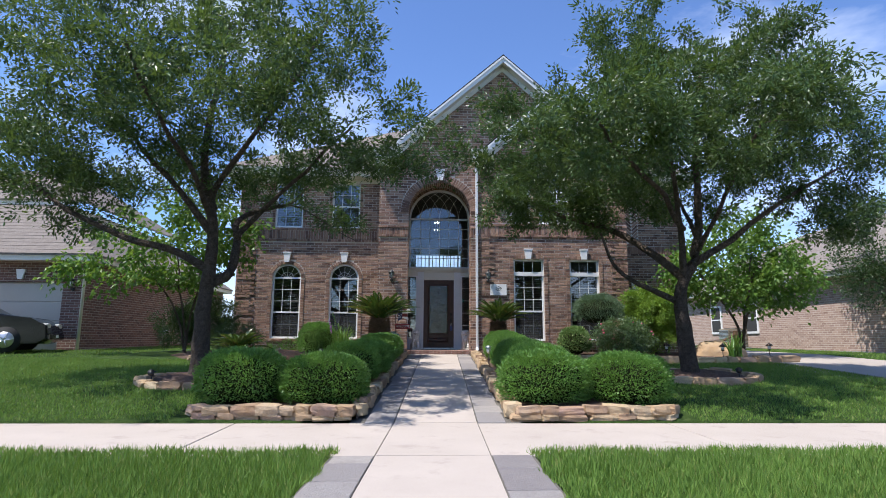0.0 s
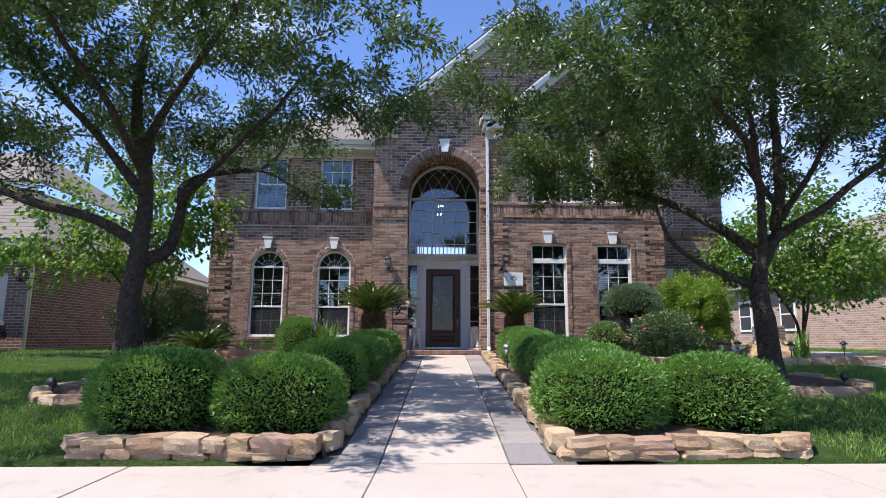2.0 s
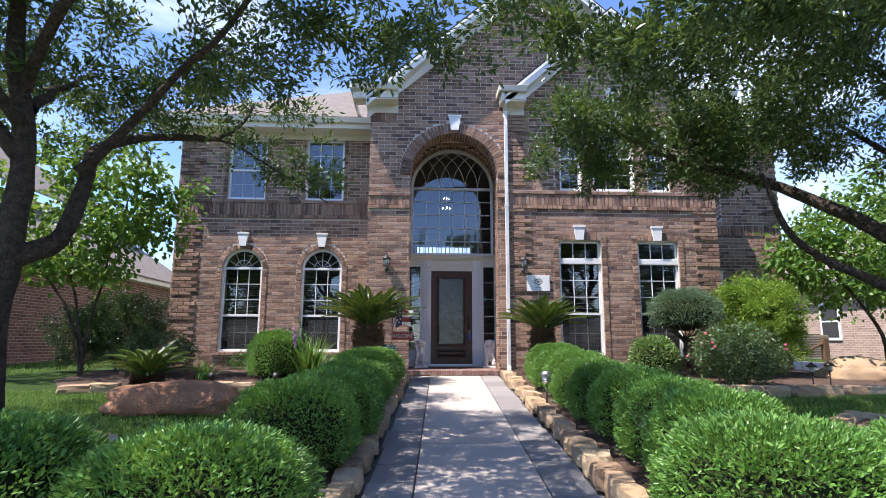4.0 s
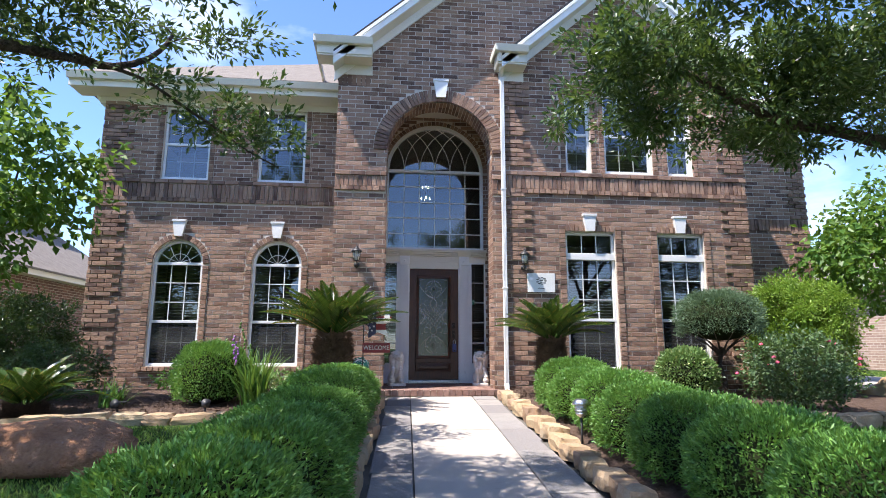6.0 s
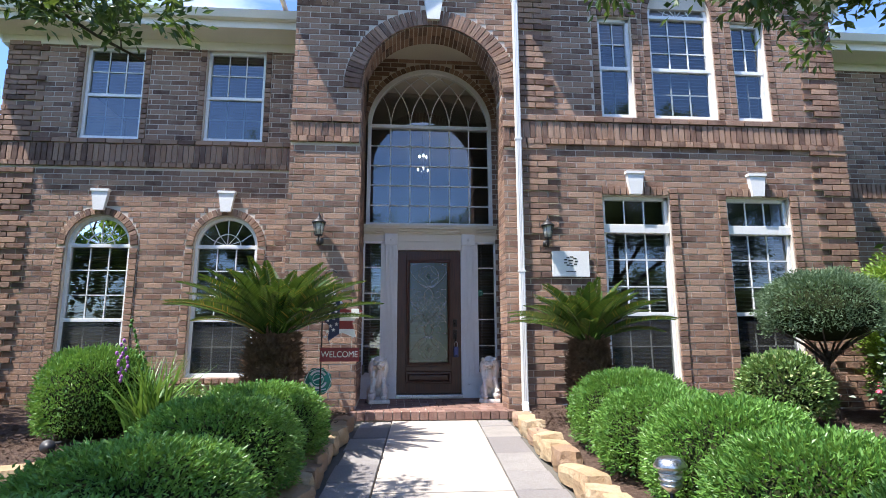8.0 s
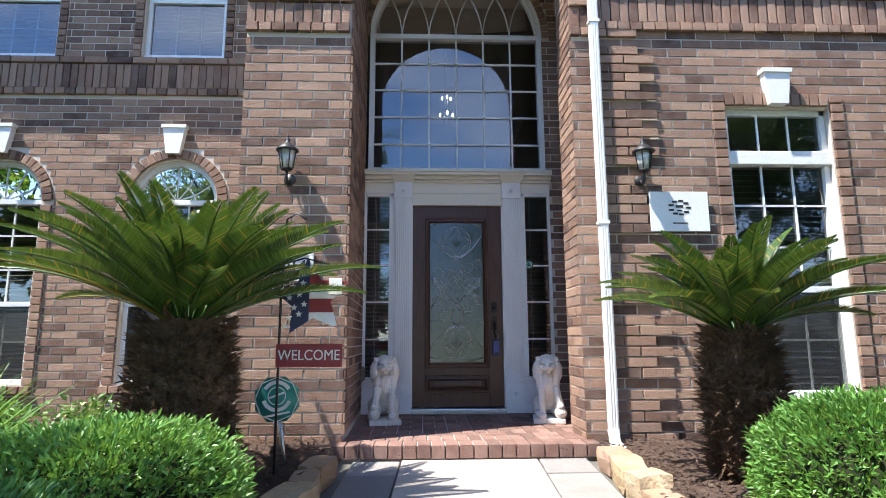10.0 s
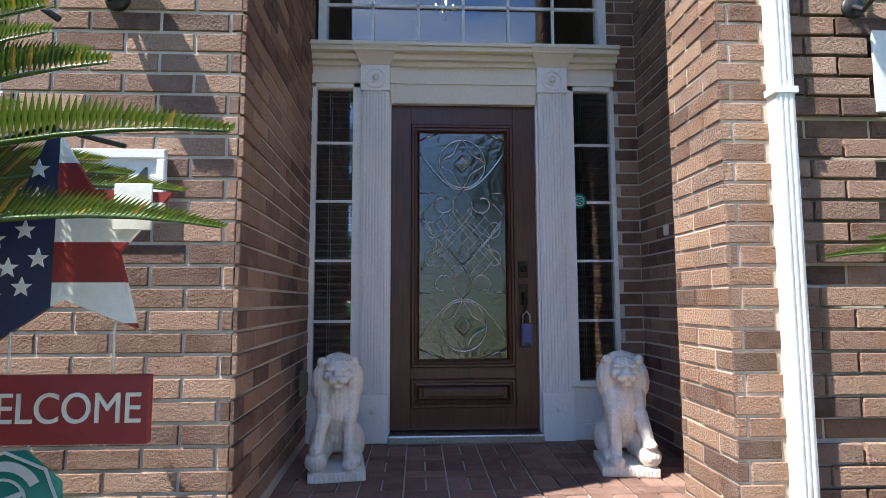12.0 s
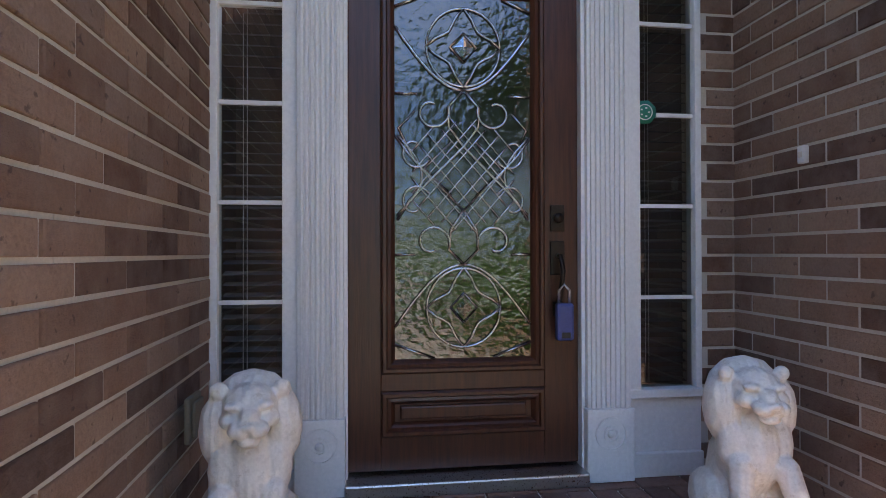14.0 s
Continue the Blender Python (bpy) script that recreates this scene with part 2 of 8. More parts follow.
M_LEAF_LIGHT = leaf_mat("redbud_leaf", (0.06, 0.15, 0.022), (0.15, 0.27, 0.045), 0.45, 0.42, 0.4)
M_LEAF_YELLOW = leaf_mat("bush_leaf_yellow", (0.12, 0.24, 0.025), (0.31, 0.45, 0.065), 0.45, 0.35, 0.4)
M_LEAF_DARK = leaf_mat("shrub_leaf_dark", (0.02, 0.055, 0.014), (0.055, 0.11, 0.03), 0.4, 0.2, 0.5)
M_LEAF_JUNIPER = leaf_mat("juniper_leaf", (0.085, 0.15, 0.085), (0.18, 0.26, 0.15), 0.6, 0.12, 0.3)
M_LEAF_VARI = leaf_mat("variegated_leaf", (0.08, 0.17, 0.04), (0.24, 0.36, 0.12), 0.42, 0.2, 0.5, (0.6, 0.62, 0.3))
M_SAGO = leaf_mat("sago_leaf", (0.024, 0.066, 0.012), (0.085, 0.15, 0.026), 0.27, 0.1, 0.7, (0.36, 0.22, 0.04))
M_LEAF_ROSE = leaf_mat("rose_leaf", (0.04, 0.085, 0.03), (0.13, 0.21, 0.08), 0.4, 0.22, 0.5)
M_STRAP = leaf_mat("strap_leaf", (0.06, 0.17, 0.03), (0.16, 0.31, 0.06), 0.4, 0.3, 0.4)
M_GRASS = leaf_mat("grass_blade", (0.10, 0.205, 0.034), (0.24, 0.38, 0.08), 0.55, 0.3, 0.3, (0.3, 0.3, 0.1))


def stone_mat(name, stops):
    m, nt, b = node_mat(name)
    v = world_coords(nt)
    col = ramp(nt, piece_random(nt), stops)
    veins = noise_fac(nt, v, 7.0, 6.0, 0.65, 0.45, 0.62)
    grain = noise_fac(nt, v, 55.0, 6.0, 0.65)
    col = mix_col(nt, mix_fac(nt, veins, 0.45), col, (0.44, 0.27, 0.13))
    col = mix_col(nt, mix_fac(nt, grain, 0.3), col, (0.16, 0.11, 0.08))
    nt.links.new(col, b.inputs["Base Color"])
    b.inputs["Roughness"].default_value = 0.9
    b.inputs["Specular IOR Level"].default_value = 0.2
    add_bump(nt, b, grain, 0.7, 0.012)
    return m


M_STONE = stone_mat("edging_stone", [(0.0, (0.36, 0.24, 0.16)), (0.4, (0.52, 0.38, 0.23)), (0.75, (0.6, 0.48, 0.31)), (1.0, (0.42, 0.27, 0.2))])
M_SLATE = stone_mat("slate", [(0.0, (0.23, 0.215, 0.215)), (0.5, (0.31, 0.295, 0.285)), (1.0, (0.38, 0.355, 0.325))])
for node in M_SLATE.node_tree.nodes:
    if node.bl_idname == "ShaderNodeMix" and abs(node.inputs["B"].default_value[0] - 0.44) < 0.001:
        node.inputs["B"].default_value = (0.27, 0.25, 0.24, 1)
M_DOORWOOD, _nt, _b = node_mat("door_wood")
_v = world_coords(_nt, (22.0, 22.0, 1.3))
_c = mix_col(_nt, noise_fac(_nt, _v, 3.0, 6.0, 0.6), (0.042, 0.013, 0.007), (0.098, 0.032, 0.015))
_nt.links.new(_c, _b.inputs["Base Color"])
_b.inputs["Roughness"].default_value = 0.35
add_bump(_nt, _b, noise_fac(_nt, _v, 8.0, 5.0), 0.12, 0.003)

# insect screen: a fine dark mesh that dims what lies behind it
M_SCREEN = bpy.data.materials.new("insect_screen")
M_SCREEN.use_nodes = True
_nt = M_SCREEN.node_tree
_b = _nt.nodes["Principled BSDF"]
_b.inputs["Base Color"].default_value = (0.018, 0.019, 0.021, 1)
_b.inputs["Roughness"].default_value = 0.7
_tr = _nt.nodes.new("ShaderNodeBsdfTransparent")
_mx = _nt.nodes.new("ShaderNodeMixShader")
_mx.inputs["Fac"].default_value = 0.72
_nt.links.new(_tr.outputs["BSDF"], _mx.inputs[1])
_nt.links.new(_b.outputs["BSDF"], _mx.inputs[2])
_nt.links.new(_mx.outputs["Shader"], _nt.nodes["Material Output"].inputs["Surface"])
# carved grooves of the statues' manes
_nt = M_LION.node_tree
_wv = _nt.nodes.new("ShaderNodeTexWave")
_wv.bands_direction = 'X'
_wv.inputs["Scale"].default_value = 13.0
_wv.inputs["Distortion"].default_value = 7.0
_wv.inputs["Detail"].default_value = 1.5
_wv.inputs["Detail Scale"].default_value = 0.8
_nt.links.new(coords(_nt, "Object", (1.0, 0.6, 0.35)), _wv.inputs["Vector"])
_bp = [n for n in _nt.nodes if n.bl_idname == "ShaderNodeBump"][0]
_bp2 = _nt.nodes.new("ShaderNodeBump")
_bp2.inputs["Strength"].default_value = 0.2
_bp2.inputs["Distance"].default_value = 0.012
_nt.links.new(_wv.outputs["Fac"], _bp2.inputs["Height"])
_nt.links.new(_bp.outputs["Normal"], _bp2.inputs["Normal"])
_nt.links.new(_bp2.outputs["Normal"], _nt.nodes["Principled BSDF"].inputs["Normal"])

# ---- mesh helpers ----


def link_mesh(name, me, material=None, parent=None, label=""):
    ob = new(name, me)
    if material and not me.materials:
        me.materials.append(material)
    if parent is not None:
        ob.parent = parent
    if label:
        ob["label"] = label
    return ob


def part(name, bm, material, parent=None, label="", smooth=False):
    me = bpy.data.meshes.new(name)
    bmesh.ops.recalc_face_normals(bm, faces=bm.faces)
    bm.to_mesh(me)
    bm.free()
    if smooth:
        me.polygons.foreach_set("use_smooth", [True] * len(me.polygons))
    return link_mesh(name, me, material, parent, label)


def array_mesh(name, verts, faces, smooth=False):
    """A mesh from numpy arrays; faces all have the same number of corners."""
    verts = np.asarray(verts, dtype=np.float32)
    faces = np.asarray(faces, dtype=np.int32)
    k = faces.shape[1]
    me = bpy.data.meshes.new(name)
    me.vertices.add(len(verts))
    me.vertices.foreach_set("co", verts.ravel())
    me.loops.add(faces.size)
    me.loops.foreach_set("vertex_index", faces.ravel())
    me.polygons.add(len(faces))
    me.polygons.foreach_set("loop_start", np.arange(len(faces), dtype=np.int32) * k)
    me.polygons.foreach_set("use_smooth", np.full(len(faces), smooth))
    me.update(calc_edges=True)
    return me


def thing(name, x, y, z, label, category, group="", kind="", rz=0.0):
    ob = new(name)
    ob.empty_display_size = 0.1
    ob.matrix_world = pose(x, y, z, 0, 0, rz)
    return tagged(ob, label, category, group, kind)


def box(bm, x0, x1, y0, y1, z0, z1, bevel=0.0):
    vs = [bm.verts.new((x, y, z)) for z in (z0, z1) for y in (y0, y1) for x in (x0, x1)]
    fs = [bm.faces.new([vs[i] for i in f]) for f in ((0, 1, 3, 2), (4, 6, 7, 5), (0, 4, 5, 1), (2, 3, 7, 6), (0, 2, 6, 4), (1, 5, 7, 3))]
    if bevel:
        es = list({e for f in fs for e in f.edges})
        bmesh.ops.bevel(bm, geom=es, offset=bevel, segments=2, affect='EDGES', profile=0.5)
    return bm


def new_box(x0, x1, y0, y1, z0, z1, bevel=0.0):
    return box(bmesh.new(), x0, x1, y0, y1, z0, z1, bevel)


def prism(bm, pts, y0, y1):
    """A solid between y0 and y1 over the outline pts of (x, z)."""
    a = [bm.verts.new((x, y0, z)) for x, z in pts]
    b = [bm.verts.new((x, y1, z)) for x, z in pts]
    bm.faces.new(a)
    bm.faces.new(b[::-1])
    n = len(pts)
    for i in range(n):
        bm.faces.new((a[i], b[i], b[(i + 1) % n], a[(i + 1) % n]))
    return bm


def tube_arrays(points, radii, sides=8, jitter=0.0, rng=None):
    """Vertices and quads of a tube along points."""
    pts = [Vector(p) for p in points]
    up = Vector((0.31, 0.17, 0.93))
    vs, fs = [], []
    for i, p in enumerate(pts):
        d = (pts[min(i + 1, len(pts) - 1)] - pts[max(i - 1, 0)]).normalized()
        a = d.cross(up)
        a = a.normalized() if a.length > 1e-3 else d.orthogonal().normalized()
        b = d.cross(a)
        for k in range(sides):
            t = 2 * math.pi * k / sides
            r = radii[i] * (1 + (rng.uniform(-jitter, jitter) if jitter else 0))
            vs.append(p + a * (r * math.cos(t)) + b * (r * math.sin(t)))
    for i in range(len(pts) - 1):
        for k in range(sides):
            k2 = (k + 1) % sides
            fs.append((i * sides + k, i * sides + k2, (i + 1) * sides + k2, (i + 1) * sides + k))
    return vs, fs


class Pile:
    """Collects quads of many tubes into one mesh."""

    def __init__(self):
        self.v, self.f = [], []

    def add(self, vf):
        n = len(self.v)
        self.v.extend(tuple(p) for p in vf[0])
        self.f.extend(tuple(i + n for i in f) for f in vf[1])

    def mesh(self, name, smooth=True):
        return array_mesh(name, self.v, self.f, smooth)


def tube(name, points, radius, material, parent=None, label="", sides=8):
    vs, fs = tube_arrays(points, [radius] * len(points) if isinstance(radius, (int, float)) else radius, sides)
    bm = bmesh.new()
    bv = [bm.verts.new(v) for v in vs]
    for f in fs:
        bm.faces.new([bv[i] for i in f])
    bm.faces.new(bv[:sides])
    bm.faces.new(bv[-sides:])
    return part(name, bm, material, parent, label, True)


def lathe(name, profile, material, parent=None, label="", sides=20, at=(0, 0, 0)):
    bm = bmesh.new()
    rings = []
    for r, z in profile:
        rings.append([bm.verts.new((at[0] + r * math.cos(2 * math.pi * k / sides), at[1] + r * math.sin(2 * math.pi * k / sides), at[2] + z)) for k in range(sides)])
    for a, b in zip(rings, rings[1:]):
        for k in range(sides):
            bm.faces.new((a[k], a[(k + 1) % sides], b[(k + 1) % sides], b[k]))
    bm.faces.new(rings[0])
    bm.faces.new(rings[-1])
    return part(name, bm, material, parent, label, True)


def unit(a):
    return a / np.maximum(np.linalg.norm(a, axis=-1, keepdims=True), 1e-6)


def leaf_mesh(name, pos, way, face, length, width, fold=0.25, quad=True):
    """Folded pointed leaves: two triangles each, from pos along way, facing face."""
    pos, way = np.asarray(pos), unit(np.asarray(way))
    side = unit(np.cross(way, np.asarray(face)))
    nor = np.cross(side, way)
    length, width = np.asarray(length)[:, None], np.asarray(width)[:, None]
    a = pos
    b = pos + way * length * 0.45 + side * width * 0.5 + nor * width * fold
    c = pos + way * length
    d = pos + way * length * 0.45 - side * width * 0.5 + nor * width * fold
    v = np.stack([a, b, c, d], 1).reshape(-1, 3)
    n = np.arange(len(pos))[:, None] * 4
    f = np.concatenate([n + np.array([0, 1, 2]), n + np.array([0, 2, 3])], 1).reshape(-1, 3)
    return array_mesh(name, v, f)


RNG = np.random.default_rng(7)


def sphere_dirs(n, rng):
    return unit(rng.normal(size=(n, 3)))

# ---- ground heights ----


def walk_z(y):
    d = min(max(y - 6.8, 0.0), 9.7)
    return 0.045 + 0.0688 * d - 0.0009 * d * d


LAWN_PTS = ((-400, 0.025), (5.0, 0.025), (6.8, 0.05), (8.5, 0.25), (10.5, 0.38), (13.0, 0.5), (16.0, 0.62), (30.0, 0.78), (60, 0.8), (900, 0.8))


def lawn_z(y):
    for (a, za), (b, zb) in zip(LAWN_PTS, LAWN_PTS[1:]):
        if y <= b:
            return za + (zb - za) * (y - a) / (b - a)
    return 0.8


def walk_x(y):
    """Centre line of the front walk."""
    return 0.22 + (y - 7.0) * 0.041

# ---- ground and paving ----
C_Y, R_Y, L_Y, D_Y, W_Y = 16.06, 16.02, 17.5, 17.6, 17.4      # brick faces: entry, right bay, left wing, door, far wing
COURSE, PITCH, JOINT = 0.079, 0.254, 0.0125


def ground_mesh():
    xs = sorted(set([-900, -300, -100, -50, -30] + [round(-20 + 0.5 * i, 2) for i in range(81)] + [30, 50, 100, 300, 900]))
    ys = sorted(set([-900, -300, -100, -40, -20, -10, -5] + [round(-3 + 0.4 * i, 2) for i in range(90)] + [4.75, 4.92, 6.7, 6.8, 6.83] + [40, 60, 100, 300, 900]))
    v = []
    for y in ys:
        for x in xs:
            z = lawn_z(y) + 0.015 * noise.noise((x * 0.7, y * 0.7, 0.0))
            near = abs(x - walk_x(y))
            if near < 1.35 and 3.0 < y < 16.6:
                z = walk_z(y) - 0.09
            if 4.9 < y < 6.81:
                z = -0.05
            if near < 1.2 and y <= 4.8 and y > -30:
                z = -0.07
            if 7.6 < x < 12.4 and -6 < y < 40:
                z = lawn_z(y) - 0.1
            v.append((x, y, z))
    n = len(xs)
    f = [(j * n + i, j * n + i + 1, (j + 1) * n + i + 1, (j + 1) * n + i) for j in range(len(ys) - 1) for i in range(n - 1)]
    return array_mesh("ground", v, f, True)


ground = tagged(link_mesh("ground", ground_mesh(), M_LAWN), "green mown lawn ground sloping up to the house", "lawn", kind="structure")


def slab(bm, pts, z_at, thick=0.1, bevel=0.006):
    """A paving slab over a four-cornered plan; z_at gives the height of its top."""
    top = [bm.verts.new((x, y, z_at(y))) for x, y in pts]
    cx, cy = sum(p[0] for p in pts) / 4, sum(p[1] for p in pts) / 4
    low = [bm.verts.new((x, y, z_at(y) - bevel)) for x, y in pts]
    for t in top:
        d = Vector((cx - t.co.x, cy - t.co.y, 0)).normalized()
        t.co += d * bevel * 1.4
    bot = [bm.verts.new((x, y, z_at(y) - thick)) for x, y in pts]
    bm.faces.new(top)
    for a, b in ((top, low), (low, bot)):
        for i in range(4):
            bm.faces.new((a[i], b[i], b[(i + 1) % 4], a[(i + 1) % 4]))
    return bm


def paved(name, label, cat):
    return tagged(new(name), label, cat, kind="structure")


walkway = paved("pavement_walk", "pale broom-finished concrete front walk in slabs", "front walk")
HALF = 0.487
for y0, y1 in ((-6.0, -2.4), (-2.4, 1.2), (1.2, 4.9), (4.9, 6.78), (6.78, 10.4), (10.4, 13.3), (13.3, 15.93)):
    g = 0.006
    bm = bmesh.new()
    step = 1 if y1 <= 7 else 3
    for k in range(step):
        a, b = y0 + (y1 - y0) * k / step, y0 + (y1 - y0) * (k + 1) / step
        a, b = a + (g if k == 0 else 0), b - (g if k == step - 1 else 0)
        slab(bm, [(walk_x(a) - HALF + g, a), (walk_x(a) + HALF - g, a), (walk_x(b) + HALF - g, b), (walk_x(b) - HALF + g, b)], walk_z, bevel=0.0)
    part("slab", bm, M_WALKC, walkway)

sidewalk = paved("pavement_sidewalk", "pale concrete sidewalk with tooled joints", "sidewalk")
xs_joint = [-24.0, -20.9, -17.8, -14.7, -11.6, -8.4, -5.2, -2.1, -0.32]
xs_right = [0.68, 2.95, 6.1, 9.2, 12.3, 15.4, 18.5, 21.6, 24.7]
for seq in (xs_joint, xs_right):
    for a, b in zip(seq, seq[1:]):
        # the two slabs beside the walk follow its slant
        a0 = a1 = a + 0.008
        b0 = b1 = b - 0.008
        if a == xs_right[0]:
            a0, a1 = walk_x(4.93) + HALF + 0.008, walk_x(6.77) + HALF + 0.008
        if b == xs_joint[-1]:
            b0, b1 = walk_x(4.93) - HALF - 0.008, walk_x(6.77) - HALF - 0.008
        part("slab", slab(bmesh.new(), [(a0, 4.93), (b0, 4.93), (b1, 6.77), (a1, 6.77)], lambda y: 0.037, bevel=0.004), M_WALKC, sidewalk)
part("joint_bed", new_box(-24.5, 25.0, 4.9, 6.79, -0.12, 0.028), M_JOINT, sidewalk)
part("joint_bed", slab(bmesh.new(), [(walk_x(-6) - 0.9, -6), (walk_x(-6) + 0.9, -6), (walk_x(6.8) + 0.85, 6.8), (walk_x(6.8) - 0.85, 6.8)], lambda y: 0.031), M_JOINT, walkway)
part("joint_bed", slab(bmesh.new(), [(walk_x(6.8) - 1.02, 6.8), (walk_x(6.8) + 1.02, 6.8), (walk_x(15.9) + 0.95, 15.9), (walk_x(15.9) - 0.95, 15.9)], lambda y: walk_z(y) - 0.02), M_JOINT, walkway)
slate = paved("pavement_slate_border", "grey slate paver border beside the walk", "paving border")
srng = random.Random(4)
for side in (-1, 1):
    y = -6.0
    while y < 15.85:
        ln = srng.uniform(0.42, 0.72)
        y1 = min(y + ln, 15.9)
        if y < 4.9 < y1:
            y1 = 4.9
        if 4.85 < y < 6.75:
            y = 6.78
            continue
        a, b = HALF + 0.008, HALF + srng.uniform(0.335, 0.365)
        x0, x1 = walk_x(y) + side * a, walk_x(y) + side * b
        x2, x3 = walk_x(y1) + side * b, walk_x(y1) + side * a
        lift = srng.uniform(-0.004, 0.004)
        part("paver", slab(bmesh.new(), [(x0, y + 0.006), (x1, y + 0.006), (x2, y1 - 0.006), (x3, y1 - 0.006)], lambda q, w=lift: walk_z(q) + w, 0.06, 0.005), M_SLATE, slate)
        y = y1
drive = paved("pavement_driveway", "pale concrete driveway along the side of the house", "driveway")
dys = [-6, -2, 2, 4.9, 6.8, 10, 13, 16, 19, 22, 25, 28, 31, 34, 37]
for a, b in zip(dys, dys[1:]):
    part("slab", slab(bmesh.new(), [(8.5, a + 0.01), (11.7, a + 0.01), (11.7, b - 0.01), (8.5, b - 0.01)], lambda y: lawn_z(y) + 0.02, 0.15), M_DRIVE, drive)
drive_l = paved("pavement_driveway_garage", "pale concrete driveway to the neighbouring garage", "driveway")
for a, b in zip(dys[3:9], dys[4:9]):
    part("slab", slab(bmesh.new(), [(-18.5, a + 0.01), (-12.2, a + 0.01), (-12.2, b - 0.01), (-18.5, b - 0.01)], lambda y: lawn_z(y) + 0.02, 0.15), M_DRIVE, drive_l)

# ---- brick walls ----
class Wall:
    """A brick face: origin, run along u, normal n; the mortar behind is a solid of its own."""

    def __init__(self, name, label, origin, u, n):
        self.ob = tagged(new(name), label, "brick wall", kind="structure")
        self.o, self.u, self.n = Vector(origin), Vector(u), Vector(n)
        self.v, self.f = [], []
        self.near, self.cache = 0, {}

    def p(self, u, z, d):
        q = self.o + self.u * u + self.n * d
        return (q.x, q.y, z)

    def brick(self, u0, u1, z0, z1, proud=0.0, single=False, skew=None):
        """skew: (centre u, centre z, angle) turns the brick in the plane of the wall."""
        j = 0.0022
        d = 0.007 + proud + random.uniform(-0.002, 0.002)
        if single:
            key = (round(u1 - u0, 3), round(z1 - z0, 3))
            if key not in self.cache:
                w, h = key[0] / 2, key[1] / 2
                pts = [self.n * -0.01 + self.u * a * w + Vector((0, 0, b * h)) for a, b in ((-1, -1), (1, -1), (1, 1), (-1, 1))]
                pts += [self.n * 0.006 + self.u * a * w + Vector((0, 0, b * h)) for a, b in ((-1, -1), (1, -1), (1, 1), (-1, 1))]
                pts += [self.n * 0.009 + self.u * a * (w - 0.003) + Vector((0, 0, b * (h - 0.003))) for a, b in ((-1, -1), (1, -1), (1, 1), (-1, 1))]
                fs = [(8, 9, 10, 11)]
                for i in range(4):
                    k = (i + 1) % 4
                    fs += [(i, k, 4 + k, 4 + i), (4 + i, 4 + k, 8 + k, 8 + i)]
                if self.u.cross(Vector((0, 0, 1))).dot(self.n) < 0:
                    fs = [f[::-1] for f in fs]
                me = array_mesh("brick", pts, fs)
                me.materials.append(M_BRICK)
                self.cache[key] = me
            ob = link_mesh("brick", self.cache[key], None, self.ob)
            ob.location = self.p((u0 + u1) / 2, (z0 + z1) / 2, d - 0.009)
            self.near += 1
            return
        k = len(self.v)
        ins = min(0.003, (u1 - u0) * 0.2)
        rect = lambda i, e: [(u0 + i, z0 + i), (u1 - i, z0 + i), (u1 - i, z1 - i), (u0 + i, z1 - i)]
        ring = [(a, b, -0.01) for a, b in rect(0, 0)] + [(a, b, d - 0.003) for a, b in rect(0, 0)] + [(a, b, d) for a, b in rect(ins, 0)]
        if skew:
            cu, cz, an = skew
            ca, sa = math.cos(an), math.sin(an)
            ring = [(cu + (a - cu) * ca - (b - cz) * sa, cz + (a - cu) * sa + (b - cz) * ca, e) for a, b, e in ring]
        self.v += [self.p(*q) for q in ring]
        fs = [(k + 8, k + 9, k + 10, k + 11)]
        for i in range(4):
            m = (i + 1) % 4
            fs += [(k + i, k + m, k + 4 + m, k + 4 + i), (k + 4 + i, k + 4 + m, k + 8 + m, k + 8 + i)]
        if self.u.cross(Vector((0, 0, 1))).dot(self.n) < 0:
            fs = [f[::-1] for f in fs]
        self.f += fs

    def courses(self, z0, z1, span, blocked, proud=None, single=None, base=0.60):
        """Running bond between z0 and z1. span(z): the run at that height; blocked(z): the runs taken by openings."""
        r0 = int(round((z0 - base) / COURSE))
        r1 = int(math.floor((z1 - base) / COURSE + 1e-6))
        for r in range(r0, r1):
            za, zb = base + r * COURSE, base + (r + 1) * COURSE - JOINT
            zm = (za + zb) / 2
            lo, hi = span(zm)
            cuts = sorted((max(a, lo), min(b, hi)) for a, b in blocked(za, zb) if b > lo and a < hi)
            segs, at = [], lo
            for a, b in cuts:
                if a > at:
                    segs.append((at, a))
                at = max(at, b)
            if at < hi:
                segs.append((at, hi))
            off = (PITCH / 2 if r % 2 else 0.0)
            for a, b in segs:
                k = math.floor((a - off) / PITCH)
                while k * PITCH + off < b:
                    ua = max(a, k * PITCH + off)
                    ub = min(b, (k + 1) * PITCH + off - JOINT)
                    if ub - ua > 0.022:
                        um = (ua + ub) / 2
                        self.brick(ua, ub, za, zb, proud(um, zm, r) if proud else 0.0, bool(single and single(um, zm)))
                    k += 1

    def soldiers(self, u0, u1, z0, z1, proud=0.0, w=0.079, blocked=()):
        n = max(1, int(round((u1 - u0) / w)))
        w = (u1 - u0) / n
        for i in range(n):
            a = u0 + i * w
            if any(p < a + w / 2 < q for p, q in blocked):
                continue
            self.brick(a, a + w - JOINT, z0, z1 - 0.0, proud)

    def jamb(self, u0, u1, z0, z1, proud=0.018):
        z = z0
        while z < z1 - 0.04:
            self.brick(u0, u1, z, min(z + COURSE - JOINT, z1), proud)
            z += COURSE

